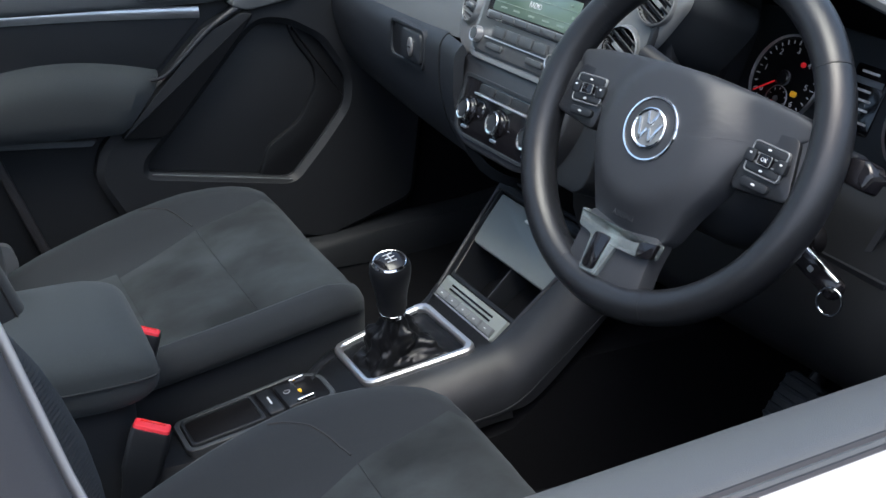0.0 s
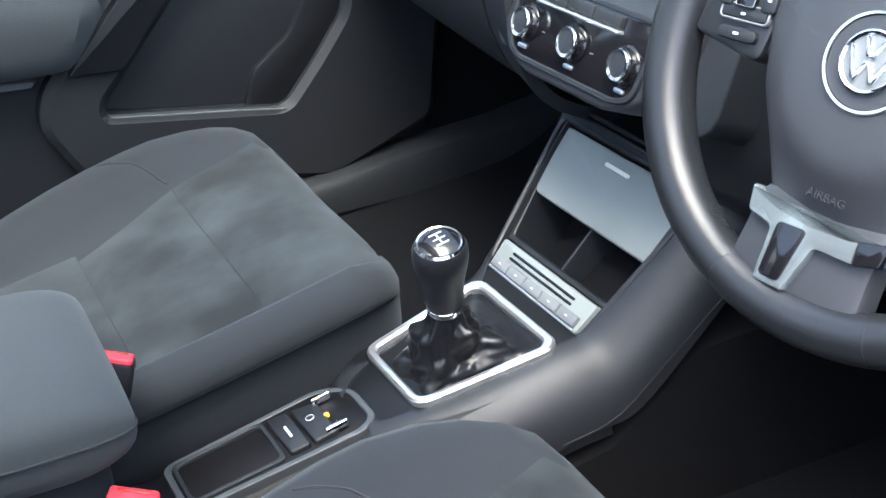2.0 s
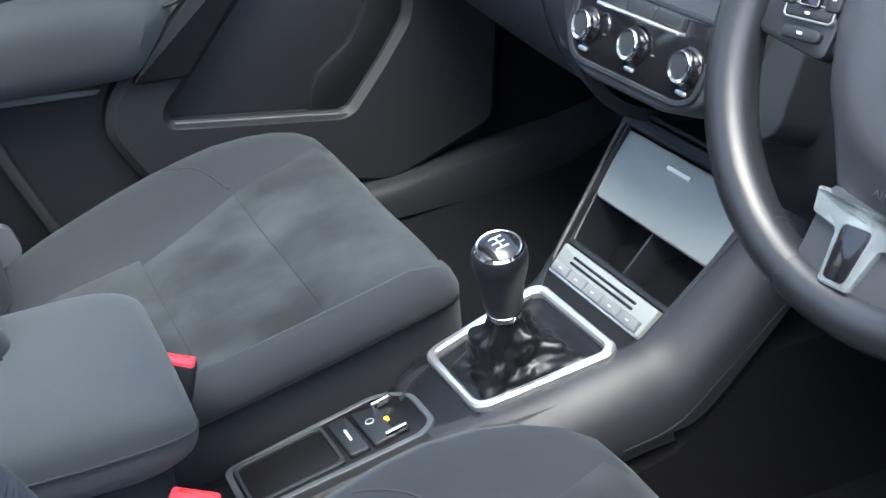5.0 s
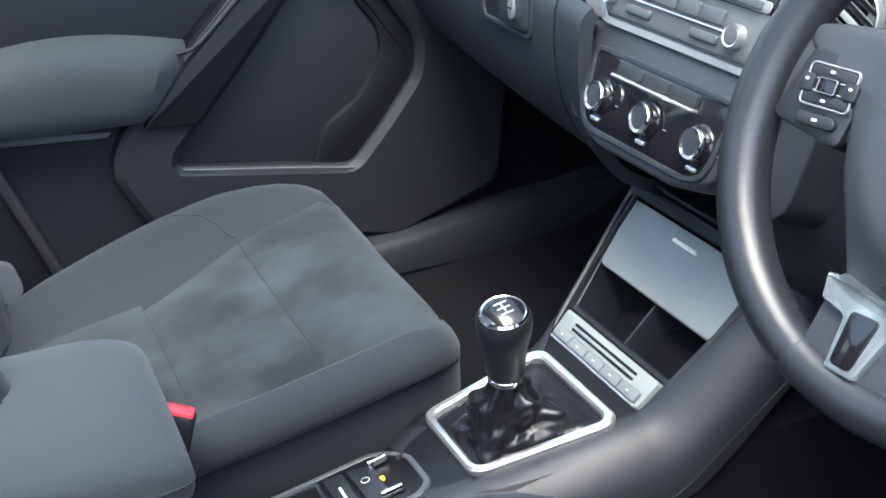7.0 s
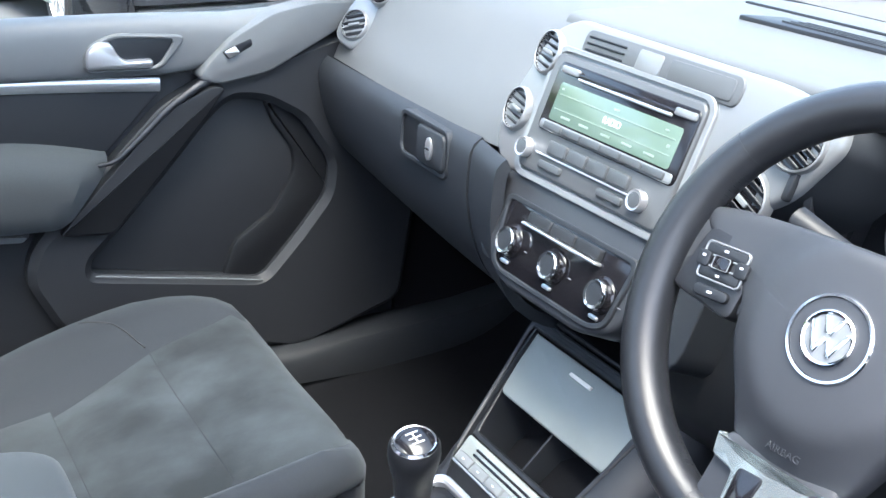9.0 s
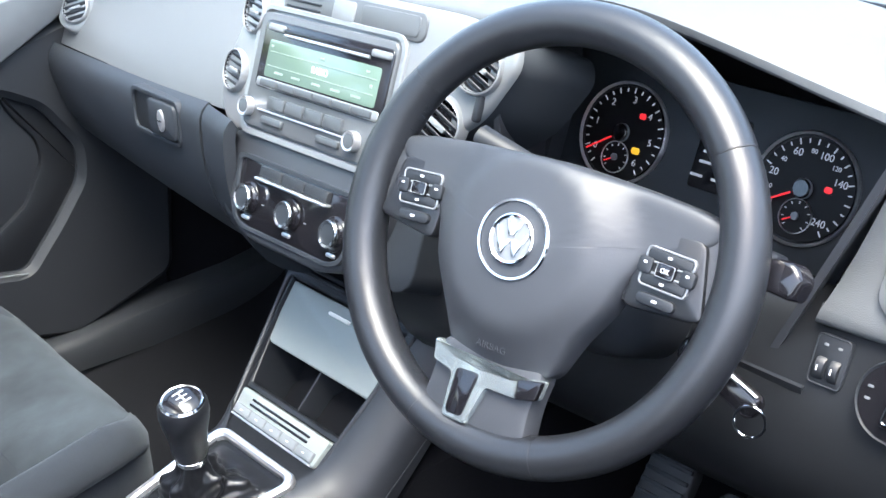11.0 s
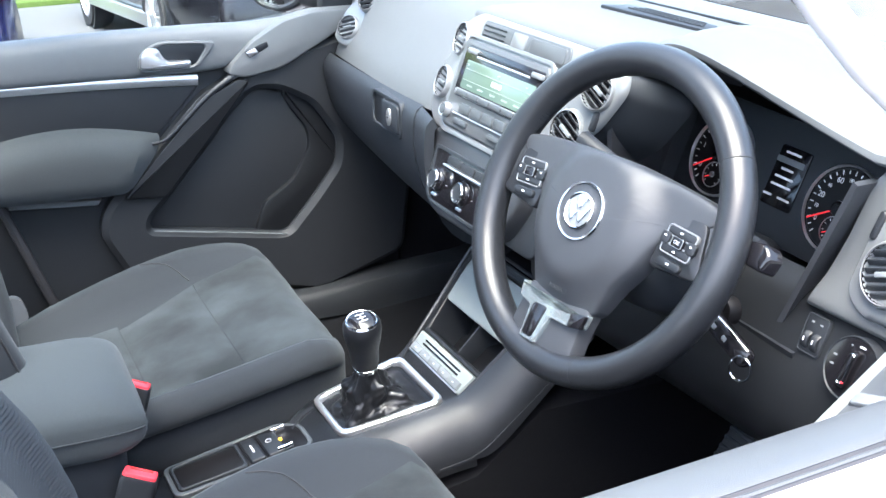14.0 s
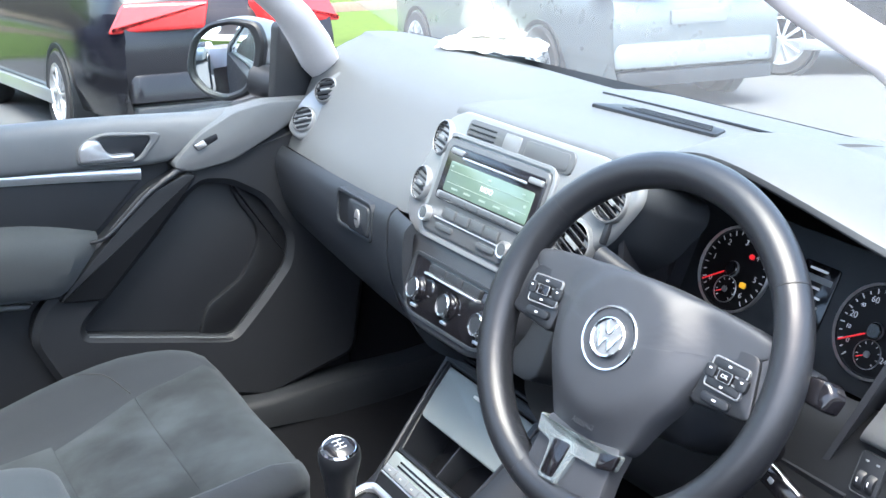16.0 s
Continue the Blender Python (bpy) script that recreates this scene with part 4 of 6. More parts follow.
def spoke(name, outline, w0, w1, material, bev=0.004, label=""):
    return part(name, plate(soft(outline, 0.010), W, w0, w1, bev), material, wheel, label)

spoke("spoke", [(-0.160, -0.018), (-0.080, -0.022), (-0.070, 0.038), (-0.152, 0.044)], -0.018, 0.002, M_PAD, 0.008)
spoke("spoke", [(0.070, -0.026), (0.158, -0.020), (0.152, 0.044), (0.070, 0.040)], -0.018, 0.002, M_PAD, 0.008)
spoke("lower_spoke", [(0.044, -0.090), (-0.050, -0.090), (-0.053, -0.120), (-0.056, -0.150), (-0.048, -0.166), (-0.004, -0.171), (0.032, -0.166), (0.042, -0.150), (0.040, -0.120)], -0.012, 0.009, M_PAD, 0.005, "plastic lower spoke")
part("bracket", plate(soft([(0.047, -0.096), (0.020, -0.102), (-0.006, -0.1035), (-0.030, -0.101), (-0.053, -0.094), (-0.050, -0.111), (-0.031, -0.115), (-0.030, -0.149), (-0.008, -0.149), (0.002, -0.117), (0.028, -0.1165), (0.045, -0.112)], 0.003), W, 0.004, 0.0150, 0.0022), M_BRACKET, wheel, "bright satin metal bracket")
part("bracket_insert", plate(soft([(-0.0055, -0.1085), (-0.0265, -0.1095), (-0.0268, -0.1445), (-0.0115, -0.1445)], 0.004), W, 0.010, 0.0160, 0.001), M_GLOSS, wheel)
part("bracket_insert", plate(soft([(0.0472, -0.0965), (0.0270, -0.1015), (0.0280, -0.1160), (0.0450, -0.1120)], 0.002), W, 0.010, 0.0158, 0.001), M_GLOSS, wheel)
# airbag pad: a shield with two shoulders and a round dome in its middle
half = [(0.147, 0.047), (0.120, 0.053), (0.090, 0.056), (0.055, 0.0585), (0.018, 0.0605)]
low = [(0.046, -0.0965), (0.060, -0.062), (0.077, -0.034), (0.085, -0.008), (0.096, 0.010), (0.116, 0.023), (0.142, 0.033)]
out = soft(half + [(-x, y - 0.001) for x, y in half[::-1]] + [(-x, y) for x, y in low[::-1]] + [(-0.020, -0.1015), (0.018, -0.1015)] + low, 0.010, 4)
rings = []
for s_, w_ in ((1.0, -0.014), (1.0, 0.0015), (0.99, 0.0045), (0.97, 0.0062), (0.94, 0.0072), (0.90, 0.0078), (0.85, 0.0080), (0.80, 0.0080), (0.75, 0.0080), (0.69, 0.0080), (0.62, 0.0080), (0.55, 0.0080), (0.47, 0.0080), (0.38, 0.0080), (0.28, 0.0080), (0.15, 0.0080), (0.02, 0.0080)):
    ring = []
    for x, y in out:
        x, y = x * s_, -0.010 + (y + 0.010) * s_
        w_s = w_ - 0.004 * min(1.0, max(0.0, (abs(x) - 0.075) / 0.07))
        d = math.hypot(x, 0.92 * (y + 0.006))
        up = max(0.0, min(1.0, (0.093 - d) / 0.040))
        ring.append(W @ V(x, y, w_s + (0.0165 * up * up * (3 - 2 * up) + 0.005 * max(0.0, 1 - (d / 0.07) ** 2) if s_ < 0.98 else 0.0)))
    rings.append(ring)
part("airbag_pad", loft(bmesh.new(), rings), M_PAD, wheel, "domed grey airbag cover", 60)
BD = W @ pose(-0.001, -0.004, 0.0290)
part("badge_ring", lathe(bmesh.new(), [(0.0300, -0.003), (0.0305, 0.0008), (0.0296, 0.0022), (0.0280, 0.0020), (0.0272, -0.002)], BD, 56), M_CHROME, wheel, "chrome badge ring")
part("badge_disc", lathe(bmesh.new(), [(0.0276, -0.003), (0.0274, 0.0006), (0.001, 0.0012)], BD, 44), M_PAD, wheel)
part("badge_plate", lathe(bmesh.new(), [(0.0176, 0.0), (0.0174, 0.0022), (0.001, 0.0026)], BD, 40), M_BTN, wheel)
part("badge_inner_ring", lathe(bmesh.new(), [(0.0188, 0.0005), (0.0190, 0.0034), (0.0178, 0.0042), (0.0162, 0.0030)], BD, 44), M_CHROME, wheel)
for u, v, a, n_ in ((-0.0098, -0.0020, 112, 0.0200), (-0.0034, -0.0060, 68, 0.0130), (0.0034, -0.0060, 112, 0.0130), (0.0098, -0.0020, 68, 0.0200), (-0.0036, 0.0085, 112, 0.0130), (0.0036, 0.0085, 68, 0.0130)):
    part("badge_bar", plate(rr(n_, 0.0034, 0.001, 2), BD @ pose(u, v, 0, 0, 0, a), 0.0015, 0.0044, 0.0010), M_CHROME, wheel)
text("AIRBAG", W @ pose(-0.002, -0.0860, 0.0166, 8, 0, 0), 0, 0, 0.0, 0.0078, M_PAD, wheel, "embossed_word")

def pod(outline, u, v, a):
    """Switch pod: a dark panel with a chrome-edged cross of keys and one key below."""
    m = W @ pose(u, v, 0.0045, 0, 0, a) @ Matrix.Scale(1.32, 4)
    p = part("button_pod", plate(soft(outline, 0.008), W, -0.012, 0.0058, 0.003), M_LEATHER, wheel, "dark switch pod")
    part("keypad", plate(rr(0.0290, 0.0215, 0.004, 4), m, 0.001, 0.0030, 0.0006), M_BLACK, p)
    for y, h in ((0.0066, 1), (-0.0066, -1)):
        o = rr(0.0290, 0.0086, 0.003, 4, 0, y)
        part("edge", band(bmesh.new(), o, shrink(o, 0.0012), m, 0.001, 0.0040, 0.0004), M_FRAME, p, "thin satin outline")
        part("arrow_key", plate(shrink(o, 0.0013), m, 0.001, 0.0042, 0.0008), M_BLACK, p)
    for x in (-0.0125, 0.0125):
        part("side_key", plate(rr(0.0085, 0.0090, 0.002, 3, x, 0), m, 0.002, 0.0052, 0.0010), M_BLACK, p)
    part("centre_key", plate(rr(0.0110, 0.0080, 0.001, 3), m, 0.002, 0.0060, 0.0008), M_GLOSS, p)
    part("key_rim", band(bmesh.new(), rr(0.0106, 0.0076, 0.001, 3), rr(0.0098, 0.0068, 0.001, 3), m, 0.004, 0.0064, 0.0002), M_FRAME, p)
    for x, y in ((-0.0125, 0.0015), (0.0125, 0.0015), (0, 0.0072), (0, -0.0072)):
        part("key_mark", plate(rr(0.0022, 0.0014, 0.0005, 2, x, y), m, 0.003, 0.0055, 0.0002), M_LIGHTTXT, p)
    part("lower_key", plate(rr(0.0230, 0.0066, 0.003, 3, -0.001, -0.0170), m, 0.0, 0.0042, 0.0012), M_BLACK, p)
    part("key_mark", plate(rr(0.0032, 0.0014, 0.0005, 2, -0.001, -0.0170), m, 0.002, 0.0047, 0.0002), M_LIGHTTXT, p)

pod([(-0.083, 0.036), (-0.134, 0.033), (-0.146, -0.018), (-0.088, -0.026)], -0.1085, 0.010, 3)
pod([(0.134, 0.033), (0.086, 0.036), (0.084, -0.026), (0.146, -0.022)], 0.1125, 0.006, -3)
text("OK", W @ pose(0.1125, 0.006, 0.0129, 0, 0, -3), 0, 0, 0, 0.0048, M_LIGHTTXT, wheel, "marking")

# steering column with stalks and key
fit((1.013, 0.164, -0.141, 0.147), (0.077, 1.164, 0.044, -0.084), (-0.028, 0.01, 1.199, -0.169))
col = thing("steering_column", (0.45, 0.1, 1.05), "black steering column shroud with stalks", "steering column")
WC = FIT[0].inverted() @ W
bm = bmesh.new()
loft(bm, [[WC @ V(x * s, y * s - 0.020, w_) for x, y in rr(0.15, 0.115, 0.035, 6)] for s, w_ in ((0.60, -0.030), (0.72, -0.036), (0.95, -0.055), (1.0, -0.09), (1.0, -0.22))])
part("shroud", bm, M_BLACK, col)
bm = tube(bmesh.new(), [(0.50, 0.080, 1.085), (0.535, 0.078, 1.094), (0.553, 0.076, 1.094)], 0.007, 10)
st = part("stalk", bm, M_BLACK, col, "wiper stalk")
part("stalk_paddle", plate(soft([(-0.013, -0.010), (0.012, -0.010), (0.015, 0.004), (0.006, 0.011), (-0.012, 0.009)], 0.004), axes((0.560, 0.072, 1.090), (1, 0.1, -0.1), (0, -0.9, 0.44)), -0.008, 0.006, 0.003), M_GLOSS, st)
bm = tube(bmesh.new(), [(0.37, 0.09, 1.085), (0.335, 0.086, 1.098), (0.29, 0.08, 1.108)], [0.007, 0.0065, 0.009], 10)
part("stalk", bm, M_BLACK, col, "indicator stalk")
part("adjust_lever", plate(rr(0.05, 0.012, 0.004, 3), axes((0.36, 0.06, 1.0), (1, 0, 0), (0, -0.9, 0.3)), -0.004, 0.006, 0.003), M_BLACK, col)
kx, ky, kz = 0.516, 0.098, 1.004
IG = axes((0.462, 0.108, 1.006), (1, 0, 0), (0.12, -0.95, 0.2))
fit((1.077, 0.191, -0.097, 0.072), (0.025, 1.138, 0.003, -0.016), (0.008, 0.074, 1.254, -0.248))
part("ignition_barrel", lathe(bmesh.new(), [(0.0120, -0.012), (0.0120, -0.002), (0.0105, 0.0), (0.008, 0.0), (0.0075, -0.002), (0.001, -0.002)], IG, 28), M_DIAL, col)
key = thing("car_key", (kx, ky - 0.02, kz), "folded car key in the ignition with a steel ring", "key")
part("key_blade", plate(rr(0.0075, 0.003, 0.0008, 2), IG, 0.002, 0.02, 0.0004), M_SILVER, key)
kr = Vector((0.522, 0.085, 0.984))
m = axes(kr, (0.9, 0.35, 0.2), (0.35, -0.9, 0.15))
bm = tube(bmesh.new(), [m @ V(0.0098 * math.cos(2 * math.pi * i / 32), 0.0098 * math.sin(2 * math.pi * i / 32), 0) for i in range(32)], 0.0009, 6, True, tuple(m.col[2][:3]))
part("key_ring", bm, M_CHROME, key, "thin steel split ring")
k0, k1 = IG @ V(0.004, 0, 0.010), kr + V(-0.003, -0.003, 0.010)
KH = axes((k0 + k1) / 2, tuple(k1 - k0), (0.25, -0.9, 0.35))
n_ = (k1 - k0).length + 0.008
part("key_head", plate(rr(n_, 0.016, 0.006, 4), KH, -0.004, 0.004, 0.0025), M_GLOSS, key, "glossy black key head")
part("key_edge", plate(rr(n_ * 0.8, 0.003, 0.001, 3, 0.002, 0.0068), KH, 0.001, 0.0046, 0.001), M_CHROME, key, "chrome edge of the key")
for u in (-0.010, 0.004):
    part("symbol", plate(rr(0.005, 0.004, 0.001, 2, u, -0.001), KH, 0.003, 0.0045, 0.0002), M_FRAME, key)

# ---- pedals ----
fit((1.04, 0.18, -0.088, 0.078), (0.027, 1.116, -0.016, 0.003), (-0.005, 0.068, 1.209, -0.204))
for px, py, pz, s, nm in ((0.266, 0.28, 0.735, 1.0, "clutch_pedal"), (0.345, 0.285, 0.722, 1.0, "brake_pedal")):
    pd = thing(nm, (px, py, pz), "worn rubber pedal on a dark steel arm", "pedal", "pedals")
    m = axes((px, py, pz), (1, 0, 0), (0, -0.8, 0.6))
    part("pad", plate(rr(0.055, 0.06, 0.01, 3), m, -0.008, 0.004, 0.003), M_RUBBER, pd)
    for i in range(5):
        part("rib", plate(rr(0.05, 0.004, 0.001, 2, 0, -0.022 + 0.011 * i), m, 0.003, 0.007, 0.001), M_LOWER, pd)
    part("arm", tube(bmesh.new(), [m @ V(0, 0, -0.006), (px, py + 0.05, pz + 0.05), (px, py + 0.07, pz + 0.2)], 0.008, 8), M_BLACK, pd)

# ---- centre console ----
fit((1.107, 0.151, -0.135, 0.1), (-0.041, 1.19, 0.048, -0.041), (0.052, 0.0035, 1.2, -0.2035))
cons = thing("centre_console", (0.02, -0.1, 0.6), "satin dark plastic centre console between the seats", "console")

def cross(y, zt, xl, xr, zl=0.56, r=0.022, dz=0.0):
    """Section of the console, from the left foot over the top to the right foot."""
    zl = zt - 0.062
    pts = [(xl - 0.010, zl), (xl - 0.004, zt - 0.06), (xl, zt - r - 0.004), (xl + 0.3 * r, zt - 0.3 * r), (xl + r, zt), ((xl + xr) / 2, zt + dz), (xr - r * 1.5, zt), (xr - 0.55 * r, zt - 0.22 * r), (xr, zt - r), (xr + 0.006, zt - 0.045), (xr + 0.012, zl)]
    return [V(x, y, z) for x, z in pts]

secs = [(-0.46, 0.70, -0.048, 0.046), (-0.36, 0.694, -0.048, 0.046), (-0.27, 0.695, -0.047, 0.048), (-0.175, 0.717, -0.046, 0.056), (-0.118, 0.732, -0.047, 0.070), (-0.101, 0.739, -0.058, 0.088), (-0.09, 0.744, -0.062, 0.094), (-0.03, 0.758, -0.068, 0.104), (0.022, 0.7705, -0.080, 0.110), (0.043, 0.7735, -0.086, 0.112)]
bm = bmesh.new()
loft(bm, [cross(*s) for s in secs], False, (False, False))
bmesh.ops.solidify(bm, geom=bm.faces[:], thickness=-0.004)
body = part("body", bm, M_CONS, cons, "satin shell with rounded shoulders")
# rising sides that run up to the centre stack
zline = [(-0.125, 0.7305), (-0.10, 0.7395), (-0.03, 0.758), (0.022, 0.7705), (0.046, 0.776), (0.07, 0.794), (0.11, 0.8335), (0.15, 0.8735), (0.21, 0.9335), (0.30, 1.023)]
for sx, xo in ((-1, (0.052, 0.070, 0.082, 0.090, 0.0955, 0.101, 0.113, 0.123, 0.137, 0.150)), (1, (0.084, 0.101, 0.115, 0.121, 0.1235, 0.125, 0.1265, 0.127, 0.128, 0.130))):
    g = []
    for p in spline([(sx * x, y, z) for x, (y, z) in zip(xo, zline)], 34):
        inner_ = 1.0 if sx > 0 else max(0.3, 1.0 - 0.7 * max(0.0, p.y - 0.02) / 0.03)
        prof = spline([(0.003, -0.053), (0.001, -0.042), (-0.003, -0.029), (-0.011, -0.016), (-0.023, -0.0055), (-0.036, -0.0005), (-0.046, 0.0005)], 12)
        g.append([V(p.x + sx * (q.x if q.x > 0 else q.x * inner_), p.y + 0.012 * (q.y < -0.05), p.z + q.y + 0.001) for q in prof])
    bm = sheet(bmesh.new(), g[::-1] if sx < 0 else g, 0.004)
    part("side", bm, M_CONS, cons, "rounded satin shoulder")
bm = tube(bmesh.new(), spline([(0.123, 0.0, 0.716), (0.127, 0.045, 0.728), (0.128, 0.09, 0.764), (0.130, 0.135, 0.803), (0.131, 0.18, 0.84)], 16), 0.0006, 5)
part("carpet_edge", bm, M_CONS, cons, "thin pale edge of the carpet lining")
bm = sheet(bmesh.new(), [[V(0.01 + x * k, y, z) for x, z in ((-0.125, 0.56), (-0.118, zt - 0.12), (-0.108, zt - 0.03), (-0.06, zt - 0.008), (0.06, zt - 0.008), (0.108, zt - 0.03), (0.118, zt - 0.12), (0.125, 0.56))] for y, zt, k in ((-0.5, 0.66, 0.55), (-0.2, 0.67, 0.55), (-0.1, 0.685, 0.85), (0.0, 0.715, 0.98), (0.045, 0.727, 1.02), (0.12, 0.79, 1.03), (0.3, 0.80, 1.1), (0.8, 0.85, 1.15))], 0.004)
tagged(part("tunnel", bm, M_CARPET, cons, "dark carpet lining below the shell"), "dark carpet lining below the shell")
# tray with parking brake
B = axes((0.0, -0.155, 0.7235), (1, 0, 0), (0, -0.222, 0.975))
part("tray_rim", band(bmesh.new(), soft([(-0.036, -0.117), (0.034, -0.117), (0.046, 0.03), (0.036, 0.043), (-0.012, 0.043), (-0.033, 0.02)], 0.012), soft([(-0.0305, -0.1115), (0.0285, -0.1115), (0.0405, 0.026), (0.033, 0.038), (-0.011, 0.038), (-0.028, 0.018)], 0.010), B, -0.006, 0.0022, 0.0008), M_KEY, cons, "thin satin rim of the tray")
# flat near-black plate, its colour stands in for shade in a deep tray
part("tray_floor_shade", plate(soft([(-0.0315, -0.1125), (0.0295, -0.1125), (0.041, 0.027), (0.033, 0.039), (-0.011, 0.039), (-0.029, 0.018)], 0.010), B, -0.004, 0.0012, 0.0005), M_DIAL, cons)
part("tray_well", band(bmesh.new(), soft([(-0.029, -0.110), (0.0275, -0.110), (0.033, -0.032), (-0.026, -0.032)], 0.006), soft([(-0.0255, -0.1065), (0.024, -0.1065), (0.029, -0.0355), (-0.0225, -0.0355)], 0.006), B, 0.001, 0.0045, 0.0008), M_LOWER, cons)
part("auto_hold_button", plate(soft([(-0.022, -0.029), (0.031, -0.028), (0.0325, -0.011), (-0.019, -0.012)], 0.003), B, 0.0, 0.0055, 0.0015), M_BLACK, cons, "dark button with a worn word")
part("text_bar", plate(rr(0.016, 0.0022, 0.0008, 2, 0.006, -0.020), B, 0.005, 0.0062, 0.0002), M_LIGHTTXT, cons)
epb = part("parking_brake_switch", plate(soft([(-0.018, -0.009), (0.034, -0.008), (0.034, 0.012), (-0.012, 0.011)], 0.003), B, 0.0, 0.006, 0.0015), M_BLACK, cons)
part("bright_corner", plate(rr(0.0035, 0.017, 0.0015, 3, -0.0135, 0.0165), B, 0.003, 0.0088, 0.0012), M_CHROME, epb)
part("bright_corner", plate(rr(0.0045, 0.019, 0.0015, 3, 0.030, 0.0125), B, 0.003, 0.0088, 0.0012), M_CHROME, epb)
part("symbol", lathe(bmesh.new(), [(0.0036, 0.005), (0.0036, 0.0066), (0.0032, 0.0068), (0.0032, 0.0062)], B @ pose(0.004, 0.0, 0), 18), M_LIGHTTXT, epb)
part("amber_light", plate(rr(0.004, 0.004, 0.001, 2, 0.010, 0.012), B, 0.004, 0.0066, 0.0003), M_AMBER, epb)
# gear lever surround
G = axes((0.016, -0.034, 0.7575), (1, 0, 0), (0, -0.235, 0.972))
bo = soft([(-0.056, -0.058), (0.046, -0.058), (0.066, 0.052), (0.058, 0.061), (-0.060, 0.061), (-0.068, 0.052)], 0.014, 5)
bi = soft([(-0.048, -0.051), (0.040, -0.051), (0.057, 0.048), (0.051, 0.053), (-0.052, 0.053), (-0.059, 0.047)], 0.010, 5)
part("surround", band(bmesh.new(), bo, bi, G, -0.004, 0.0065, 0.002), M_SILVER, cons, "bright silver frame round the gear lever")

# storage face with buttons
L = axes((0, 0.047, 0.769), (1, 0, 0), (0, -0.7071, 0.7071))
fo = soft([(-0.082, -0.006), (0.074, -0.006), (0.095, 0.152), (-0.122, 0.152)], 0.008)
fi = soft([(-0.0775, -0.0015), (0.0695, -0.0015), (0.0885, 0.141), (-0.115, 0.141)], 0.007)
part("storage_frame", band(bmesh.new(), fo, fi, L, -0.012, 0.004, 0.0015), M_CONS, cons)
part("well", band(bmesh.new(), soft([(-0.088, 0.029), (0.077, 0.029), (0.096, 0.148), (-0.120, 0.148)], 0.004), soft([(-0.082, 0.034), (0.071, 0.034), (0.090, 0.142), (-0.114, 0.142)], 0.004), L, -0.060, -0.003, 0.001), M_BLACK, cons)
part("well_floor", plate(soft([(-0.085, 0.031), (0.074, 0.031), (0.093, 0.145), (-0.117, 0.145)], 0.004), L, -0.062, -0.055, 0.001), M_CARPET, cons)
part("divider", plate(rr(0.003, 0.045, 0.001, 2, -0.012, 0.055), L, -0.055, -0.012, 0.001), M_BLACK, cons)
lid = part("sliding_lid", plate(soft([(-0.0945, 0.0755), (0.0775, 0.0755), (0.087, 0.139), (-0.1125, 0.139)], 0.006), L, -0.012, -0.002, 0.002), M_LID, cons, "pale satin roller lid")
# the bar's sky reflection is put into its white colour
part("lid_bar_glint", plate(rr(0.034, 0.0035, 0.0015, 2, -0.016, 0.1265), L, -0.003, 0.0006, 0.0004), M_PAPER, lid, "bar on the lid, white for the sky reflected in it")
for i in range(3):
    part("top_rib", plate(rr(0.20, 0.003, 0.001, 2, -0.013, 0.144 + 0.006 * i), L, -0.004, 0.0042 + 0.001 * i, 0.0008), M_LOWER, cons)
bt = part("button_panel", plate(soft([(-0.0755, 0.000), (0.067, 0.000), (0.070, 0.028), (-0.079, 0.028)], 0.004), L, -0.012, 0.0045, 0.0012), M_LID, cons, "satin panel with a card slot")
for v in (0.0165, 0.0215):
    part("slot", plate(rr(0.1, 0.0024, 0.001, 2, -0.006, v), L, 0.0035, 0.0054, 0.0004), M_GLOSS, bt)
part("edge_strip", plate(rr(0.138, 0.002, 0.0008, 2, -0.0045, 0.0012), L, 0.003, 0.0068, 0.0008), M_SILVER, bt)
for i in range(5):
    part("button", plate(rr(0.0255, 0.0098, 0.0015, 3, -0.0585 + 0.0272 * i, 0.0078), L, 0.003, 0.0082, 0.0015), M_BTN, bt)
    part("key_mark", plate(rr(0.0036, 0.0012, 0.0004, 2, -0.0585 + 0.0272 * i, 0.0078), L, 0.007, 0.0086, 0.0002), M_LIGHTTXT, bt)

# ---- gear lever ----
gear = thing("gear_lever", (0.016, -0.034, 0.757), "black leather gear lever with a chrome-capped knob", "gear lever")
kn, base = Vector((0.058, -0.060, 0.870)), Vector((0.024, -0.044, 0.757))
ax = (kn - base).normalized()
K = axes(kn, (1, 0.1, -0.25), tuple(ax))
part("knob", lathe(bmesh.new(), [(0.0130, -0.056), (0.0146, -0.050), (0.0150, -0.04), (0.0160, -0.030), (0.0188, -0.016), (0.0201, -0.006), (0.0198, 0.0015), (0.0178, 0.0062), (0.0168, 0.0066)], K, 32, 1.05), M_LEATHER, gear, "leather-wrapped knob")
part("cap_ring", lathe(bmesh.new(), [(0.0172, 0.004), (0.0176, 0.0066), (0.0162, 0.0082), (0.0148, 0.0076)], K, 36, 1.05), M_CHROME, gear, "chrome ring")
part("cap", lathe(bmesh.new(), [(0.0152, 0.006), (0.0148, 0.0082), (0.0105, 0.0102), (0.005, 0.0112), (0.0005, 0.0114)], K, 32, 1.05), M_GLOSS, gear, "glossy black cap")
for u in (-0.0055, 0.0, 0.0055):
    part("shift_mark", plate(rr(0.0011, 0.0105, 0.0004, 2, u, 0.0), K, 0.0105, 0.0117, 0.0002), M_LIGHTTXT, gear)
part("shift_mark", plate(rr(0.0115, 0.0011, 0.0004, 2, 0, 0.0), K, 0.0105, 0.0118, 0.0002), M_LIGHTTXT, gear)
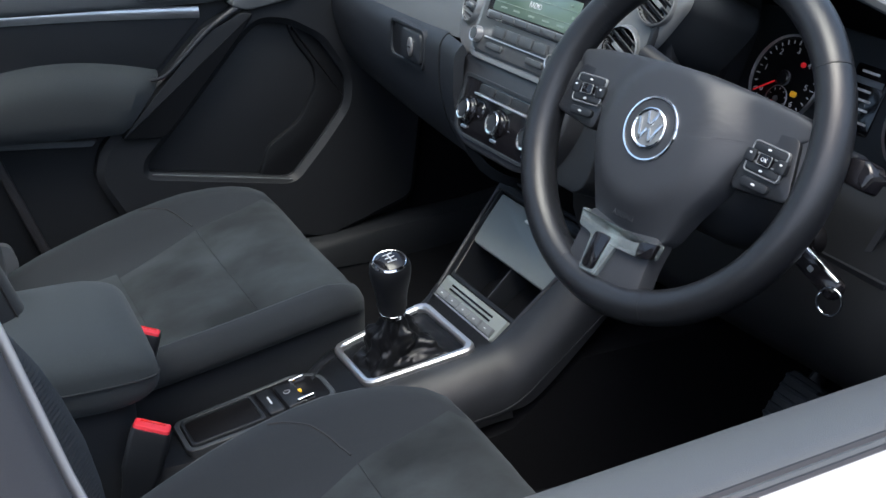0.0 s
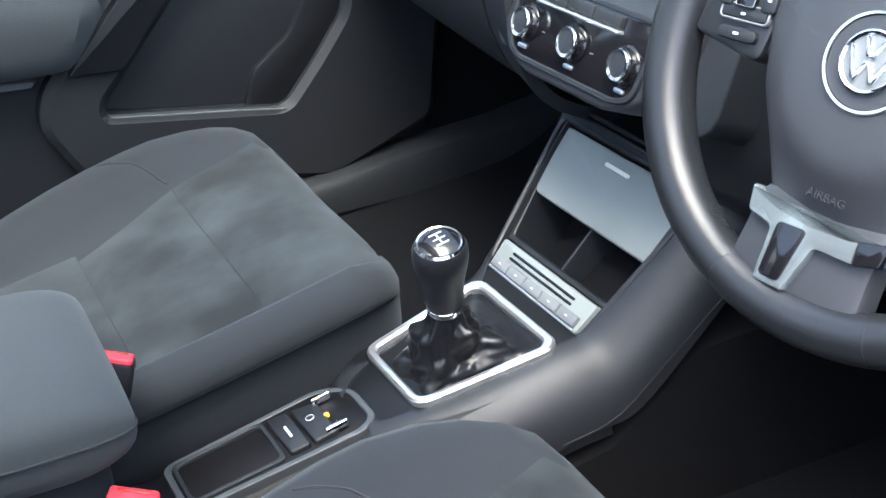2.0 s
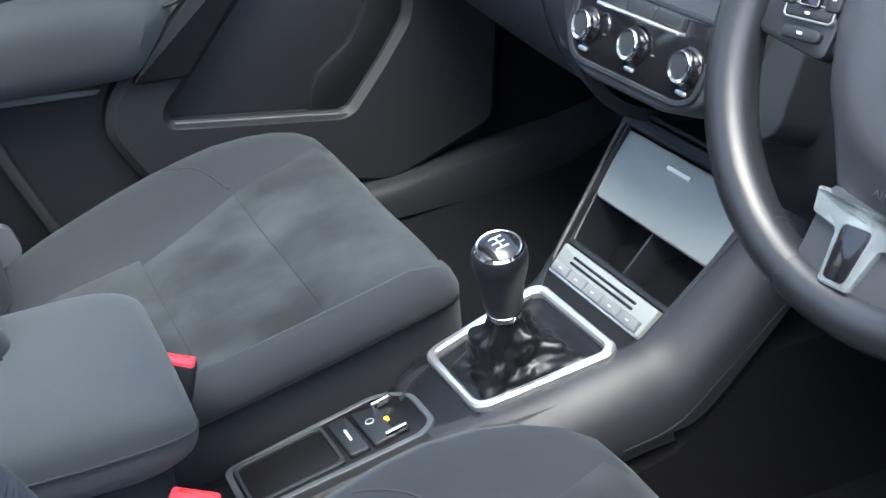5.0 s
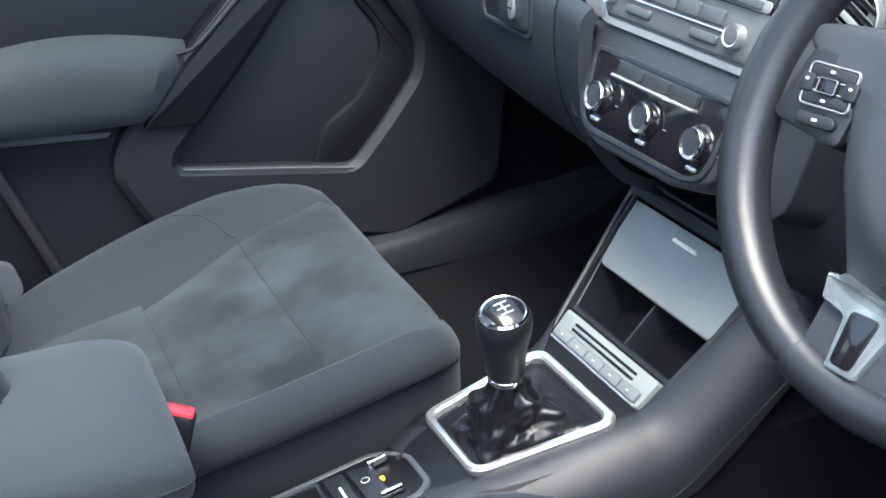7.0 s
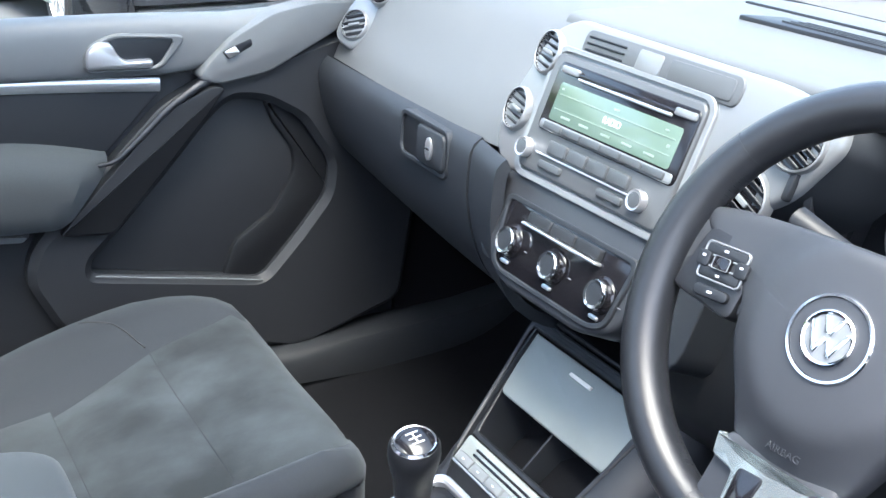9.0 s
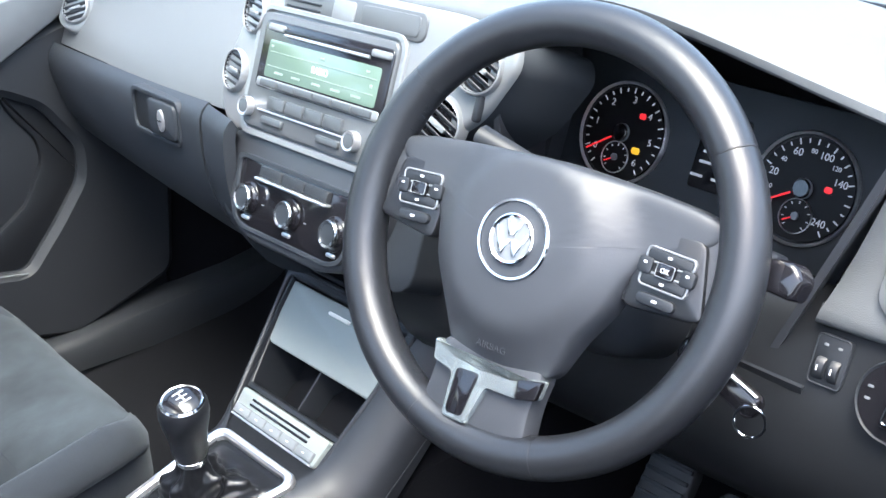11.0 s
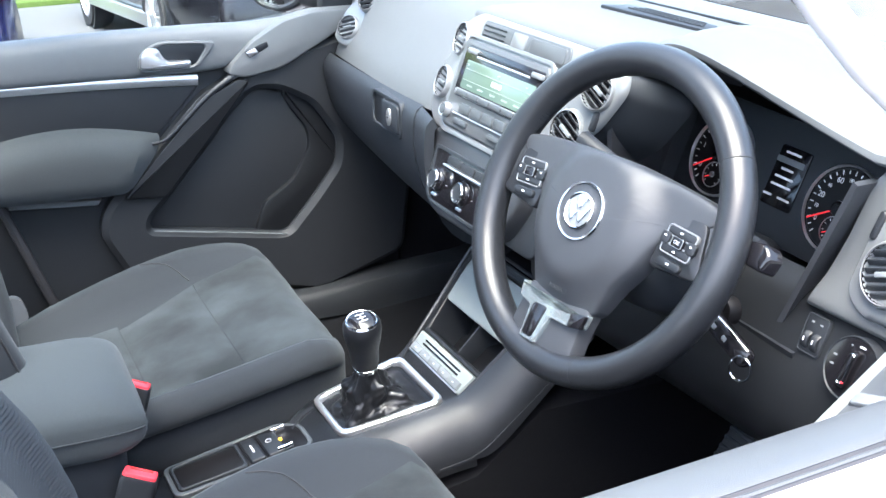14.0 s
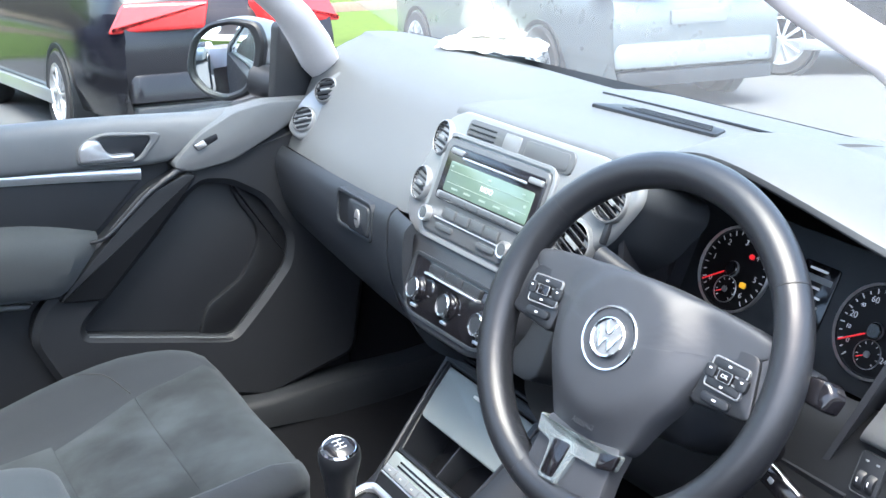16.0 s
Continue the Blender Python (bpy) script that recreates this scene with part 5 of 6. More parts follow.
part("collar", lathe(bmesh.new(), [(0.0122, -0.062), (0.0136, -0.061), (0.0138, -0.056), (0.0124, -0.055)], K, 28), M_CHROME, gear, "chrome collar")
# wrinkled gaiter
n, steps = 104, 38
rings = []
outl = [Vector((x, y)) for x, y in bi]
acc = [0.0]
for p, q in zip(outl, outl[1:] + outl[:1]):
    acc.append(acc[-1] + (q - p).length)
even, k = [], 0
for i in range(n):
    d = acc[-1] * i / n
    while acc[k + 1] < d:
        k += 1
    even.append(outl[k].lerp(outl[(k + 1) % len(outl)], (d - acc[k]) / max(acc[k + 1] - acc[k], 1e-9)))
outl = even
top = K @ V(0, 0, -0.060)
for s in range(steps + 1):
    t = s / steps
    eh, ev = t ** 0.42, t ** 1.35
    ring = []
    for i, o in enumerate(outl):
        p0 = G @ V(o.x, o.y, -0.002)
        a = math.atan2(o.y, o.x)
        rt = 0.0118 + 0.009 * (1 - t) ** 1.5
        p1 = K @ V(rt * math.cos(a), rt * math.sin(a), -0.062)
        low = Vector((p1.x - 0.010 * (1 - t), p1.y, p0.z))
        p = p0.lerp(low, eh)
        p.z = p0.z + (p1.z - p0.z) * ev
        k = math.sin(math.pi * t)
        q3 = Vector((2.4 * math.cos(a), 2.4 * math.sin(a), 4.5 * t))
        wr = k * (0.010 * noise.noise(q3 * 0.8) + 0.0028 * noise.noise(q3 * 1.7 + Vector((5, 1, 2))) + 0.0050 * abs(noise.noise(q3 * 1.1 + Vector((1, 7, 3)))))
        out_ = Vector((o.x, o.y, 0)).normalized()
        ring.append(p + Vector((out_.x, out_.y, 0.6)) * wr)
    rings.append(ring)
bm = bmesh.new()
loft(bm, rings, True, (True, True))
part("gaiter", bm, M_GAITER, gear, "creased black leather gaiter", 60)

# ---- armrest between the seats ----
fit((1.102, 0.219, -0.096, 0.045), (-0.069, 1.253, 0.05, -0.018), (0.011, 0.045, 1.29, -0.294))
arm = thing("armrest", (0.0, -0.4, 0.69), "grey cloth-covered armrest box between the seats", "armrest")
def lid_ring(y, k, grow=0.0):
    """Section of the padded lid; k shrinks it towards the rounded front."""
    w_, lo, hi = 0.205 * (0.80 + 0.20 * k) / 2 + grow, 0.834 - 0.034 * k, 0.834 + 0.030 * k
    ring = []
    for i in range(40):
        a = 2 * math.pi * i / 40
        ca, sa = math.cos(a), math.sin(a)
        x = w_ * math.copysign(abs(ca) ** 0.42, ca)
        z = math.copysign(abs(sa) ** 0.55, sa)
        crown = 0.008 * (1 - (x / 0.11) ** 2) if z > 0 else 0.0
        ring.append(V(0.022 + x, y, 0.5 * (lo + hi) + 0.5 * (hi - lo) * z + crown * k))
    return ring

rings = [lid_ring(y, 1.0) for y in (-0.62, -0.52, -0.44, -0.38)]
for i in range(10):
    a = radians(10 * i)
    rings.append(lid_ring(-0.352 + 0.054 * math.sin(a), max(0.03, math.cos(a) ** 0.62)))
part("lid", loft(bmesh.new(), rings), M_ARMCLOTH, arm, "padded cloth lid", 60)
pts = [V(0.022 + 0.1035, -0.60, 0.836), V(0.1255, -0.45, 0.836), V(0.1255, -0.37, 0.835)]
for i in range(1, 9):
    a = radians(11 * i)
    pts.append(V(0.022 + 0.1030 * (0.80 + 0.20 * max(0.03, math.cos(a) ** 0.62)), -0.352 + 0.0540 * math.sin(a), 0.835))
pts += [V(0.06, -0.2985, 0.835), V(-0.02, -0.2985, 0.835)]
part("piping", tube(bmesh.new(), pts, 0.0010, 6), M_CLOTH, arm)
bm = prism(bmesh.new(), rr(0.15, 0.32, 0.03, 5, 0.020, -0.475), Matrix(), 0.66, 0.806, 0.008)
part("box", bm, M_LOWER, arm)
bm = plate(rr(0.03, 0.012, 0.004, 3), axes((0.02, -0.302, 0.80), (1, 0, 0), (0, -0.3, 0.2)), -0.006, 0.006, 0.003)
part("catch", bm, M_BLACK, arm)

# ---- front seats ----
def seat_z(y):
    """Height of the cushion along its length."""
    return 0.7675 + 0.19 * (y + 0.254) - (9.0 * max(0.0, y + 0.075) ** 2)

BASE = Matrix(((1.149, 0.175, -0.109, 0.062), (-0.071, 1.223, 0.045, -0.026), (0.07, 0.016, 1.234, -0.243), (0, 0, 0, 1)))
CREST = [(-0.430, 0.62), (-0.432, 0.70), (-0.438, 0.76), (-0.447, 0.81), (-0.462, 0.86), (-0.478, 0.90), (-0.500, 0.94), (-0.537, 1.0), (-0.60, 1.1), (-0.69, 1.25), (-0.75, 1.36)]

def crest(z):
    """How far back the backrest's bolsters stand at a height."""
    return float(np.interp(z, [c[1] for c in CREST], [c[0] for c in CREST]))

def make_seat(shift, bx, by, label):
    """A front seat: its cushion moved by shift, its backrest centred on bx, by."""
    FIT[0] = Matrix.Translation(shift) @ BASE
    s = thing("front_seat", (-0.27, -0.25, 0.60), label, "seat", "front seats")
    # cushion: sections from the back to the front edge
    rings, tops = [], []
    for y, la, lb, dz in ((-0.44, 0.13, 0.225, -0.012), (-0.38, 0.148, 0.236, -0.004), (-0.34, 0.168, 0.242, 0.0), (-0.30, 0.189, 0.245, 0.0), (-0.26, 0.208, 0.246, 0.0), (-0.22, 0.222, 0.246, 0.0), (-0.18, 0.229, 0.245, 0.0), (-0.15, 0.229, 0.244, 0.0), (-0.115, 0.220, 0.242, 0.0), (-0.090, 0.206, 0.239, -0.001), (-0.070, 0.187, 0.232, -0.003), (-0.055, 0.168, 0.219, -0.006), (-0.042, 0.143, 0.198, -0.012), (-0.034, 0.120, 0.176, -0.022), (-0.030, 0.108, 0.160, -0.045), (-0.031, 0.104, 0.158, -0.08), (-0.04, 0.10, 0.15, -0.12)):
        zt = seat_z(min(y, -0.05)) + dz
        bol = 0.020 if dz > -0.01 else max(0.0, 0.020 + dz)
        fr = min(1.0, max(0.0, (-0.03 - y) / 0.12))
        bol *= 0.6 + 0.4 * fr
        low = 0.655
        a, b = la / 0.228, lb / 0.228
        k = min(1.0, max(0.0, (-0.038 - y) / 0.05))
        pts = [(-la + 0.03, low), (-la + 0.006, low + 0.02), (-la, zt - 0.045), (-la + 0.006 * a, zt - 0.020 + bol * 0.3), (-la + 0.018 * a, zt - 0.004 + bol * 0.7), (-la + 0.036 * a, zt + bol * 0.95), (-la + 0.068 * a, zt + bol * 0.85), (-la + 0.100 * a, zt + 0.002), (-0.07 * a, zt - 0.002), (0.0, zt - 0.003), (0.07 * b, zt - 0.002), (lb - 0.048, zt - 0.002), (lb - 0.041, zt - 0.009), (lb - 0.036, zt + 0.006 * k), (lb - 0.028, zt + 0.016 * k), (lb - 0.017, zt + 0.0200 * k), (lb - 0.006, zt - 0.003 + 0.0190 * k), (lb + 0.003 * k, zt - 0.006 + 0.0110 * k), (lb + 0.006 * k, zt - 0.006), (lb + 0.002 * k, zt - 0.014), (lb - 0.007 * k, zt - 0.019), (lb - 0.015 * k, zt - 0.021), (lb - 0.011 * k, zt - 0.030), (lb - 0.009 * k, zt - 0.046), (lb - 0.026, low + 0.02), (lb - 0.050, low)]
        if dz < -0.03:
            pts = [(x, min(z, zt)) for x, z in pts]
        rings.append([V(-0.272 + x, y, z) for x, z in pts])
        tops.append((y, [(-0.272 + x, z) for x, z in pts[2:-2]]))

    def top(x, y):
        """Height of the cushion's upper side."""
        def line(row):
            for (x0, z0), (x1, z1) in zip(row, row[1:]):
                if x0 <= x <= x1:
                    return z0 + (z1 - z0) * (x - x0) / max(x1 - x0, 1e-6)
            return row[0][1] if x < row[0][0] else row[-1][1]
        for (y0, r0), (y1, r1) in zip(tops, tops[1:]):
            if y0 <= y <= y1:
                t = (y - y0) / (y1 - y0)
                return line(r0) * (1 - t) + line(r1) * t
        return line(tops[0][1])

    # dark line laid under the roll in place of the crease's shade
    crease = [ring[-5] for ring in rings[2:-5]]
    part("bolster_crease_shade", tube(bmesh.new(), crease, 0.0016, 6), M_RUBBER, s)
    part("cushion", loft(bmesh.new(), rings), M_CLOTH, s, "dark cloth cushion with raised bolsters", 70)
    # suede centre panel in pieces, with sewn valleys between them
    def panel(x0f, x1f, y0, y1, ny=9, nx=13):
        g = []
        for i in range(nx):
            row = []
            for j in range(ny):
                y = y0 + (y1 - y0) * j / (ny - 1)
                a, b = x0f(y), x1f(y)
                x = a + (b - a) * i / (nx - 1)
                ex = min(i, nx - 1 - i) / (nx - 1) * 2
                ey = min(j, ny - 1 - j) / (ny - 1) * 2
                puff = 0.0055 * min(1, 3.2 * ex) ** 0.5 * min(1, 3.2 * ey) ** 0.5
                row.append(V(x, y, top(x, y) + 0.0012 + puff))
            g.append(row)
        return sheet(bmesh.new(), g, 0.016)
    xl = lambda y: -0.372 + (0.065 * min(1, max(0, (-0.15 - y) / 0.11)) if y < -0.15 else -0.02 * (y + 0.15) / 0.1)
    xr = lambda y: -0.0705 - 0.25 * max(0.0, y + 0.09) - 26.0 * max(0.0, y + 0.070) ** 2
    part("front_panel", panel(xl, xr, -0.1546, -0.034), M_SUEDE, s, "brushed grey suede panel")
    part("rear_panel", panel(xl, xr, -0.2634, -0.1557), M_SUEDE, s, "brushed grey suede panel")
    part("back_panel", panel(lambda y: -0.32, lambda y: -0.068, -0.37, -0.2641), M_SUEDE, s, "brushed grey suede panel")
    seam = spline([(-0.385, -0.156), (-0.402, -0.160), (-0.425, -0.172), (-0.447, -0.192), (-0.456, -0.208)], 22)
    rim_ = [V(xr(y) + 0.003, y, 0) for y in np.linspace(-0.36, -0.06, 26)]
    part("bolster_seam", tube(bmesh.new(), [V(p.x, p.y, top(p.x, p.y) + 0.0004) for p in rim_], 0.0012, 6), M_RUBBER, s)
    part("bolster_seam", tube(bmesh.new(), [V(p.x, p.y, top(p.x, p.y) + 0.0002) for p in seam], 0.0011, 6), M_RUBBER, s)
    # base
    part("base", prism(bmesh.new(), rr(0.36, 0.34, 0.03, 3, -0.272, -0.24), Matrix(), 0.59, 0.66, 0.01), M_LOWER, s)
    # hinge cover at the back corner
    part("hinge_cover", plate(rr(0.07, 0.045, 0.015, 4), axes((-0.502, -0.395, 0.735), (0, 1, 0.3), (-1, 0, 0.1)), -0.008, 0.008, 0.004), M_BTN, s, "pale plastic hinge cover")
    # backrest
    fit()
    def back_ring(z, w, d, proud=0.0):
        y = by + crest(z)
        pts = [(-w + 0.03, -0.15 * d), (-w - 0.004 - proud, -0.09 * d), (-w - proud, -0.035), (-w + 0.012, -0.010 + proud), (-w + 0.030, proud), (-w + 0.055, -0.003 + proud), (-w + 0.090, -0.022 + proud), (-0.06, -0.032 + proud)]
        pts += [(-x, yy) for x, yy in pts[::-1]]
        return [V(bx + p.x, y + p.y - 0.05 * p.x, z) for p in spline(pts, 40)]
    rings = [back_ring(z, w, d) for z, w, d in ((0.64, 0.20, 0.8), (0.70, 0.235, 0.95), (0.80, 0.25, 1.0), (0.90, 0.255, 1.0), (1.0, 0.255, 1.0), (1.12, 0.25, 0.95), (1.22, 0.235, 0.8), (1.29, 0.20, 0.6), (1.32, 0.16, 0.4))]
    part("backrest", loft(bmesh.new(), rings), M_CLOTH, s, "padded cloth backrest", 70)
    g = []
    for i in range(9):
        row = []
        for j in range(12):
            z = 0.74 + 0.46 * j / 11
            ex, ey = min(i, 8 - i) / 4, min(j, 11 - j) / 5.5
            x = -0.15 + 0.30 * i / 8
            row.append(V(bx + x, by + crest(z) - 0.031 - 0.05 * x + 0.011 * min(1, 2 * ex) ** 0.5 * min(1, 3 * ey) ** 0.5, z))
        g.append(row)
    part("back_insert", sheet(bmesh.new(), g[::-1], 0.012), M_SUEDE, s, "suede insert of the backrest")
    for sx in (-1, 1):
        part("edge_piping", tube(bmesh.new(), [V(bx + sx * 0.2415, by + crest(z) - 0.012 - 0.05 * sx * 0.2415, z) for z in np.linspace(0.72, 1.15, 24)], 0.0016, 6), M_RUBBER, s)
    return s, back_ring

make_seat(V(0, 0, 0), -0.345, -0.011, "grey cloth passenger seat with a suede centre panel")
seat2, back2 = make_seat(V(0.715, -0.06, 0.033), 0.395, -0.048, "grey cloth driver's seat with a finely ribbed backrest cover")
# ribbed cover over the driver's backrest
rings = []
for k in range(640):
    z = 0.72 + 0.50 * k / 639
    rings.append(back2(z, 0.255, 0.7, 0.0035 + 0.0013 * math.cos(2 * math.pi * k / 6)))
part("ribbed_cover", sheet(bmesh.new(), rings[::-1], 0.003), M_CLOTH, seat2, "finely ribbed cloth cover", 20)

fit()
def buckle(x, y, z, size, label):
    b = thing("seat_belt_buckle", (x, y, z), label, "buckle", "seat belt buckles")
    m = axes((x, y, z), (0.45, 0.87, -0.20), (0.0, 0.30, 0.95)) @ Matrix.Scale(size, 4)
    part("red_button", plate(rr(0.040, 0.020, 0.004, 3), m, -0.004, 0.0045, 0.0025), M_RED, b, "red release button")
    part("button_groove", plate(rr(0.028, 0.005, 0.002, 2, 0.0, 0.004), m, 0.003, 0.0052, 0.0005), M_TAIL, b)
    bmx = loft(bmesh.new(), [[m @ V(px * s, py * s, w_) for px, py in rr(0.044, 0.026, 0.006, 3)] for s, w_ in ((0.9, 0.0), (1.0, -0.004), (1.0, -0.05), (0.8, -0.07), (0.6, -0.11))])
    part("body", bmx, M_BLACK, b, "black plastic body")
    return b

buckle(-0.078, -0.344, 0.769, 0.82, "red and black belt buckle beside the armrest")
buckle(0.040, -0.378, 0.712, 1.05, "red and black belt buckle on the driver's side of the armrest")

# ---- passenger door: all outlines in its own plane, u forwards (y), v up (z), w into the car ----
fit((1, 0.002, 0.001, 0.111), (-0.06, 1.0765, -0.0155, -0.056), (0.062, -0.047, 1.096, -0.039))
D = axes((-0.80, 0, 0), (0, 1, 0), (1, 0, 0))
door = thing("passenger_door", (-0.80, -0.05, 0.55), "closed passenger door with dark plastic trim", "door")
part("shell", plate(soft([(-0.288, 0.585), (0.34, 0.56), (0.36, 0.80), (0.33, 1.05), (0.26, 1.074), (0.06, 1.052), (-0.40, 1.048), (-0.409, 1.0), (-0.365, 0.842)], 0.012), D, -0.07, -0.004, 0.006), M_DOOR, door)
# soft top rail, rolling over into the window slot
g = []
for y in np.linspace(-0.402, 0.24, 26):
    lo = 0.989 if y < 0.0 else 0.989 + 0.07 * min(1.0, (y / 0.235)) ** 1.0
    hi = 1.052 + 0.010 * math.sin(math.pi * min(1, max(0, (y + 0.4) / 0.65)))
    hi += 0.10 * max(0.0, y - 0.06)
    lo = min(lo, hi - 0.012)
    prof = [(0.003, lo), (0.014, lo + 0.002), (0.021, lo + 0.010), (0.022, 0.5 * (lo + hi)), (0.018, hi - 0.012), (0.006, hi - 0.002), (-0.012, hi + 0.001), (-0.03, hi - 0.004)]
    g.append([D @ V(y, p[1], p[0]) for p in spline(prof, 18)])
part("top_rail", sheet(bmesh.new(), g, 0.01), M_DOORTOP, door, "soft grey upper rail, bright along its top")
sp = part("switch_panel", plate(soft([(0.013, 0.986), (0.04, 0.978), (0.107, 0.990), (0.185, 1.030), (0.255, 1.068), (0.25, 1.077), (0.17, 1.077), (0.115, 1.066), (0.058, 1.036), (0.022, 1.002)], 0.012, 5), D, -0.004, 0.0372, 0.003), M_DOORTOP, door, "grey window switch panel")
part("switch_well", plate(soft([(0.044, 1.020), (0.052, 1.010), (0.085, 1.026), (0.083, 1.035)], 0.003), D, 0.034, 0.0380, 0.0004), M_BLACK, sp)
part("window_switch", plate(soft([(0.046, 1.0195), (0.0525, 1.0115), (0.067, 1.0185), (0.061, 1.0265)], 0.002), D, 0.036, 0.0420, 0.0015), M_SILVER, sp, "bright window switch")
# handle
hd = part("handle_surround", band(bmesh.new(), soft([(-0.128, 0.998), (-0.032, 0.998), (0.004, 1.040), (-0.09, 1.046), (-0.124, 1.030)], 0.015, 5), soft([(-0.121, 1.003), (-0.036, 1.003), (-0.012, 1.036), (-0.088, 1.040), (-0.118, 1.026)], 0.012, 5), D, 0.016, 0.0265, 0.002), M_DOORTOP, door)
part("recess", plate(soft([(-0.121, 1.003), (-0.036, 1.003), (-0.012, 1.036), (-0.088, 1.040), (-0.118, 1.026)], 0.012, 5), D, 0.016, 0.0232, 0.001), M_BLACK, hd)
part("handle", plate(soft([(-0.124, 1.004), (-0.044, 1.003), (-0.042, 1.0135), (-0.078, 1.0135), (-0.087, 1.022), (-0.093, 1.036), (-0.110, 1.037), (-0.123, 1.026)], 0.006, 5), D, 0.022, 0.034, 0.004), M_SILVER, hd, "bright silver door handle")
# bright strips
g = [[D @ V(y, 0.9815 + 0.0090 * s + 0.006 * math.sin(math.pi * (y + 0.39) / 0.36) * 0.5 - 0.010 * (y + 0.39) / 0.36 + 0.005, 0.006 + 0.004 * (1 - s * s)) for s in np.linspace(-1, 1, 7)] for y in np.linspace(-0.388, -0.03, 24)]
part("bright_strip", sheet(bmesh.new(), g, 0.005), M_SILVER, door, "satin silver strip under the rail")
part("lower_strip", plate(soft([(-0.352, 0.800), (-0.215, 0.789), (-0.205, 0.799), (-0.35, 0.8135)], 0.003), D, -0.006, 0.012, 0.003), M_BTN, door, "grey strip below the armrest")
part("upper_insert", plate(soft([(-0.372, 0.885), (-0.21, 0.90), (-0.10, 0.895), (-0.03, 0.965), (-0.036, 0.976), (-0.385, 0.985)], 0.006), D, -0.006, 0.003, 0.002), M_DOOR, door)
# padded armrest
g = []
for i, y in enumerate(np.linspace(-0.372, -0.108, 16)):
    t = i / 15
    top = 0.888 + 0.022 * math.sin(math.pi * min(1, t * 0.9 + 0.1)) - 0.004
    bot = 0.815 - 0.006 * t
    w_ = 0.050 * min(1, (1 - t) * 6 + 0.25)
    prof = [(-0.004, top + 0.004), (w_ * 0.6, top), (w_, top - 0.016), (w_ * 1.02, 0.5 * (top + bot)), (w_ * 0.8, bot + 0.010), (-0.004, bot)]
    g.append([D @ V(y - 0.05 * t * ((top - p[1]) / 0.09), p[1], p[0]) for p in spline(prof, 14)])
part("armrest_pad", sheet(bmesh.new(), g, 0.008), M_DOORCLOTH, door, "cloth-covered armrest pad")
# lower card: one smooth proud moulding round the pocket's opening
CARD_OUT = [(-0.180, 0.660), (0.155, 0.575), (0.322, 0.630), (0.345, 0.80), (0.335, 0.93), (0.30, 1.060), (0.110, 1.006), (0.045, 0.990), (-0.030, 0.955), (-0.119, 0.866), (-0.205, 0.786), (-0.219, 0.740)]
CARD_IN = [(-0.137, 0.739), (0.098, 0.698), (0.153, 0.757), (0.197, 0.811), (0.202, 0.856), (0.158, 0.922), (0.105, 0.951), (0.060, 0.956), (0.030, 0.932), (-0.030, 0.864), (-0.090, 0.800), (-0.134, 0.757)]
part("lower_card", band(bmesh.new(), soft(CARD_OUT, 0.024, 6), soft(CARD_IN, 0.016, 6), D, -0.012, 0.028, 0.010), M_DOOR, door, "smooth dark lower door card")
part("pocket_panel", plate(soft(CARD_IN, 0.01), D, -0.010, 0.002, 0.001), M_DOOR, door, "dark pocket back")
# proud dark plate, the recess's shade is painted instead of cut deep
part("bottle_recess_shade", plate(soft([(0.108, 0.948), (0.120, 0.918), (0.150, 0.876), (0.152, 0.844), (0.120, 0.790), (0.062, 0.752), (0.043, 0.700), (0.10, 0.690), (0.16, 0.75), (0.21, 0.81), (0.206, 0.86), (0.162, 0.925), (0.125, 0.945)], 0.012), D, -0.006, 0.010, 0.006), M_DARKSHADE, door, "dark plate in place of the shaded bottle recess")
# pale tube drawn for the line of light on the pocket's lip
pts = [D @ V(-0.132, 0.7370, 0.0265), D @ V(-0.06, 0.7245, 0.0275), D @ V(0.03, 0.7090, 0.0275), D @ V(0.097, 0.6960, 0.0265)]
part("pocket_lip_highlight", tube(bmesh.new(), spline(pts, 24), 0.0010, 8), M_BTN, door, "moulded lip with its highlight in a paler grey")
# slanted grab handle: flank with its shade in a darker colour, and a rounded edge
part("handle_flank", plate(soft([(0.050, 0.974), (0.030, 0.978), (-0.030, 0.950), (-0.116, 0.864), (-0.176, 0.800), (-0.106, 0.795), (-0.040, 0.868), (0.022, 0.938)], 0.010), D, 0.020, 0.0385, 0.004), M_DARKSHADE, door)
# tube along the handle, a paler colour stands for the highlight there
pts = [D @ V(*p) for p in [(0.030, 0.984, 0.026), (0.008, 0.975, 0.034), (-0.028, 0.952, 0.036), (-0.070, 0.914, 0.036), (-0.095, 0.893, 0.035), (-0.110, 0.886, 0.030), (-0.130, 0.882, 0.020)]]
part("grab_edge_highlight", tube(bmesh.new(), spline(pts, 26), [0.0062 - 0.0042 * i / 25 for i in range(26)], 12, False, (1, 0, 0), 1.2), M_CONS, door, "rounded edge of the pull handle, paler to show its highlight")
part("seal", tube(bmesh.new(), spline([D @ V(*p) for p in [(-0.412, 1.09, 0.004), (-0.414, 1.0, 0.006), (-0.372, 0.842, 0.006), (-0.296, 0.60, 0.006)]], 18), 0.008, 8), M_RUBBER, door, "black rubber door seal")

# sail panel and outside mirror
fit((1, 0.001, -0.002, 0.114), (-0.004, 1.095, -0.046, 0.019), (0.007, -0.015, 1.118, -0.113))
bm = plate(soft([(0.192, 1.052), (0.33, 1.05), (0.325, 1.08), (0.235, 1.19), (0.207, 1.185)], 0.008), D, -0.03, -0.006, 0.004)
solo("trim_mirror_sail", bm, M_BLACK, "black triangular trim in front of the side window", "trim")
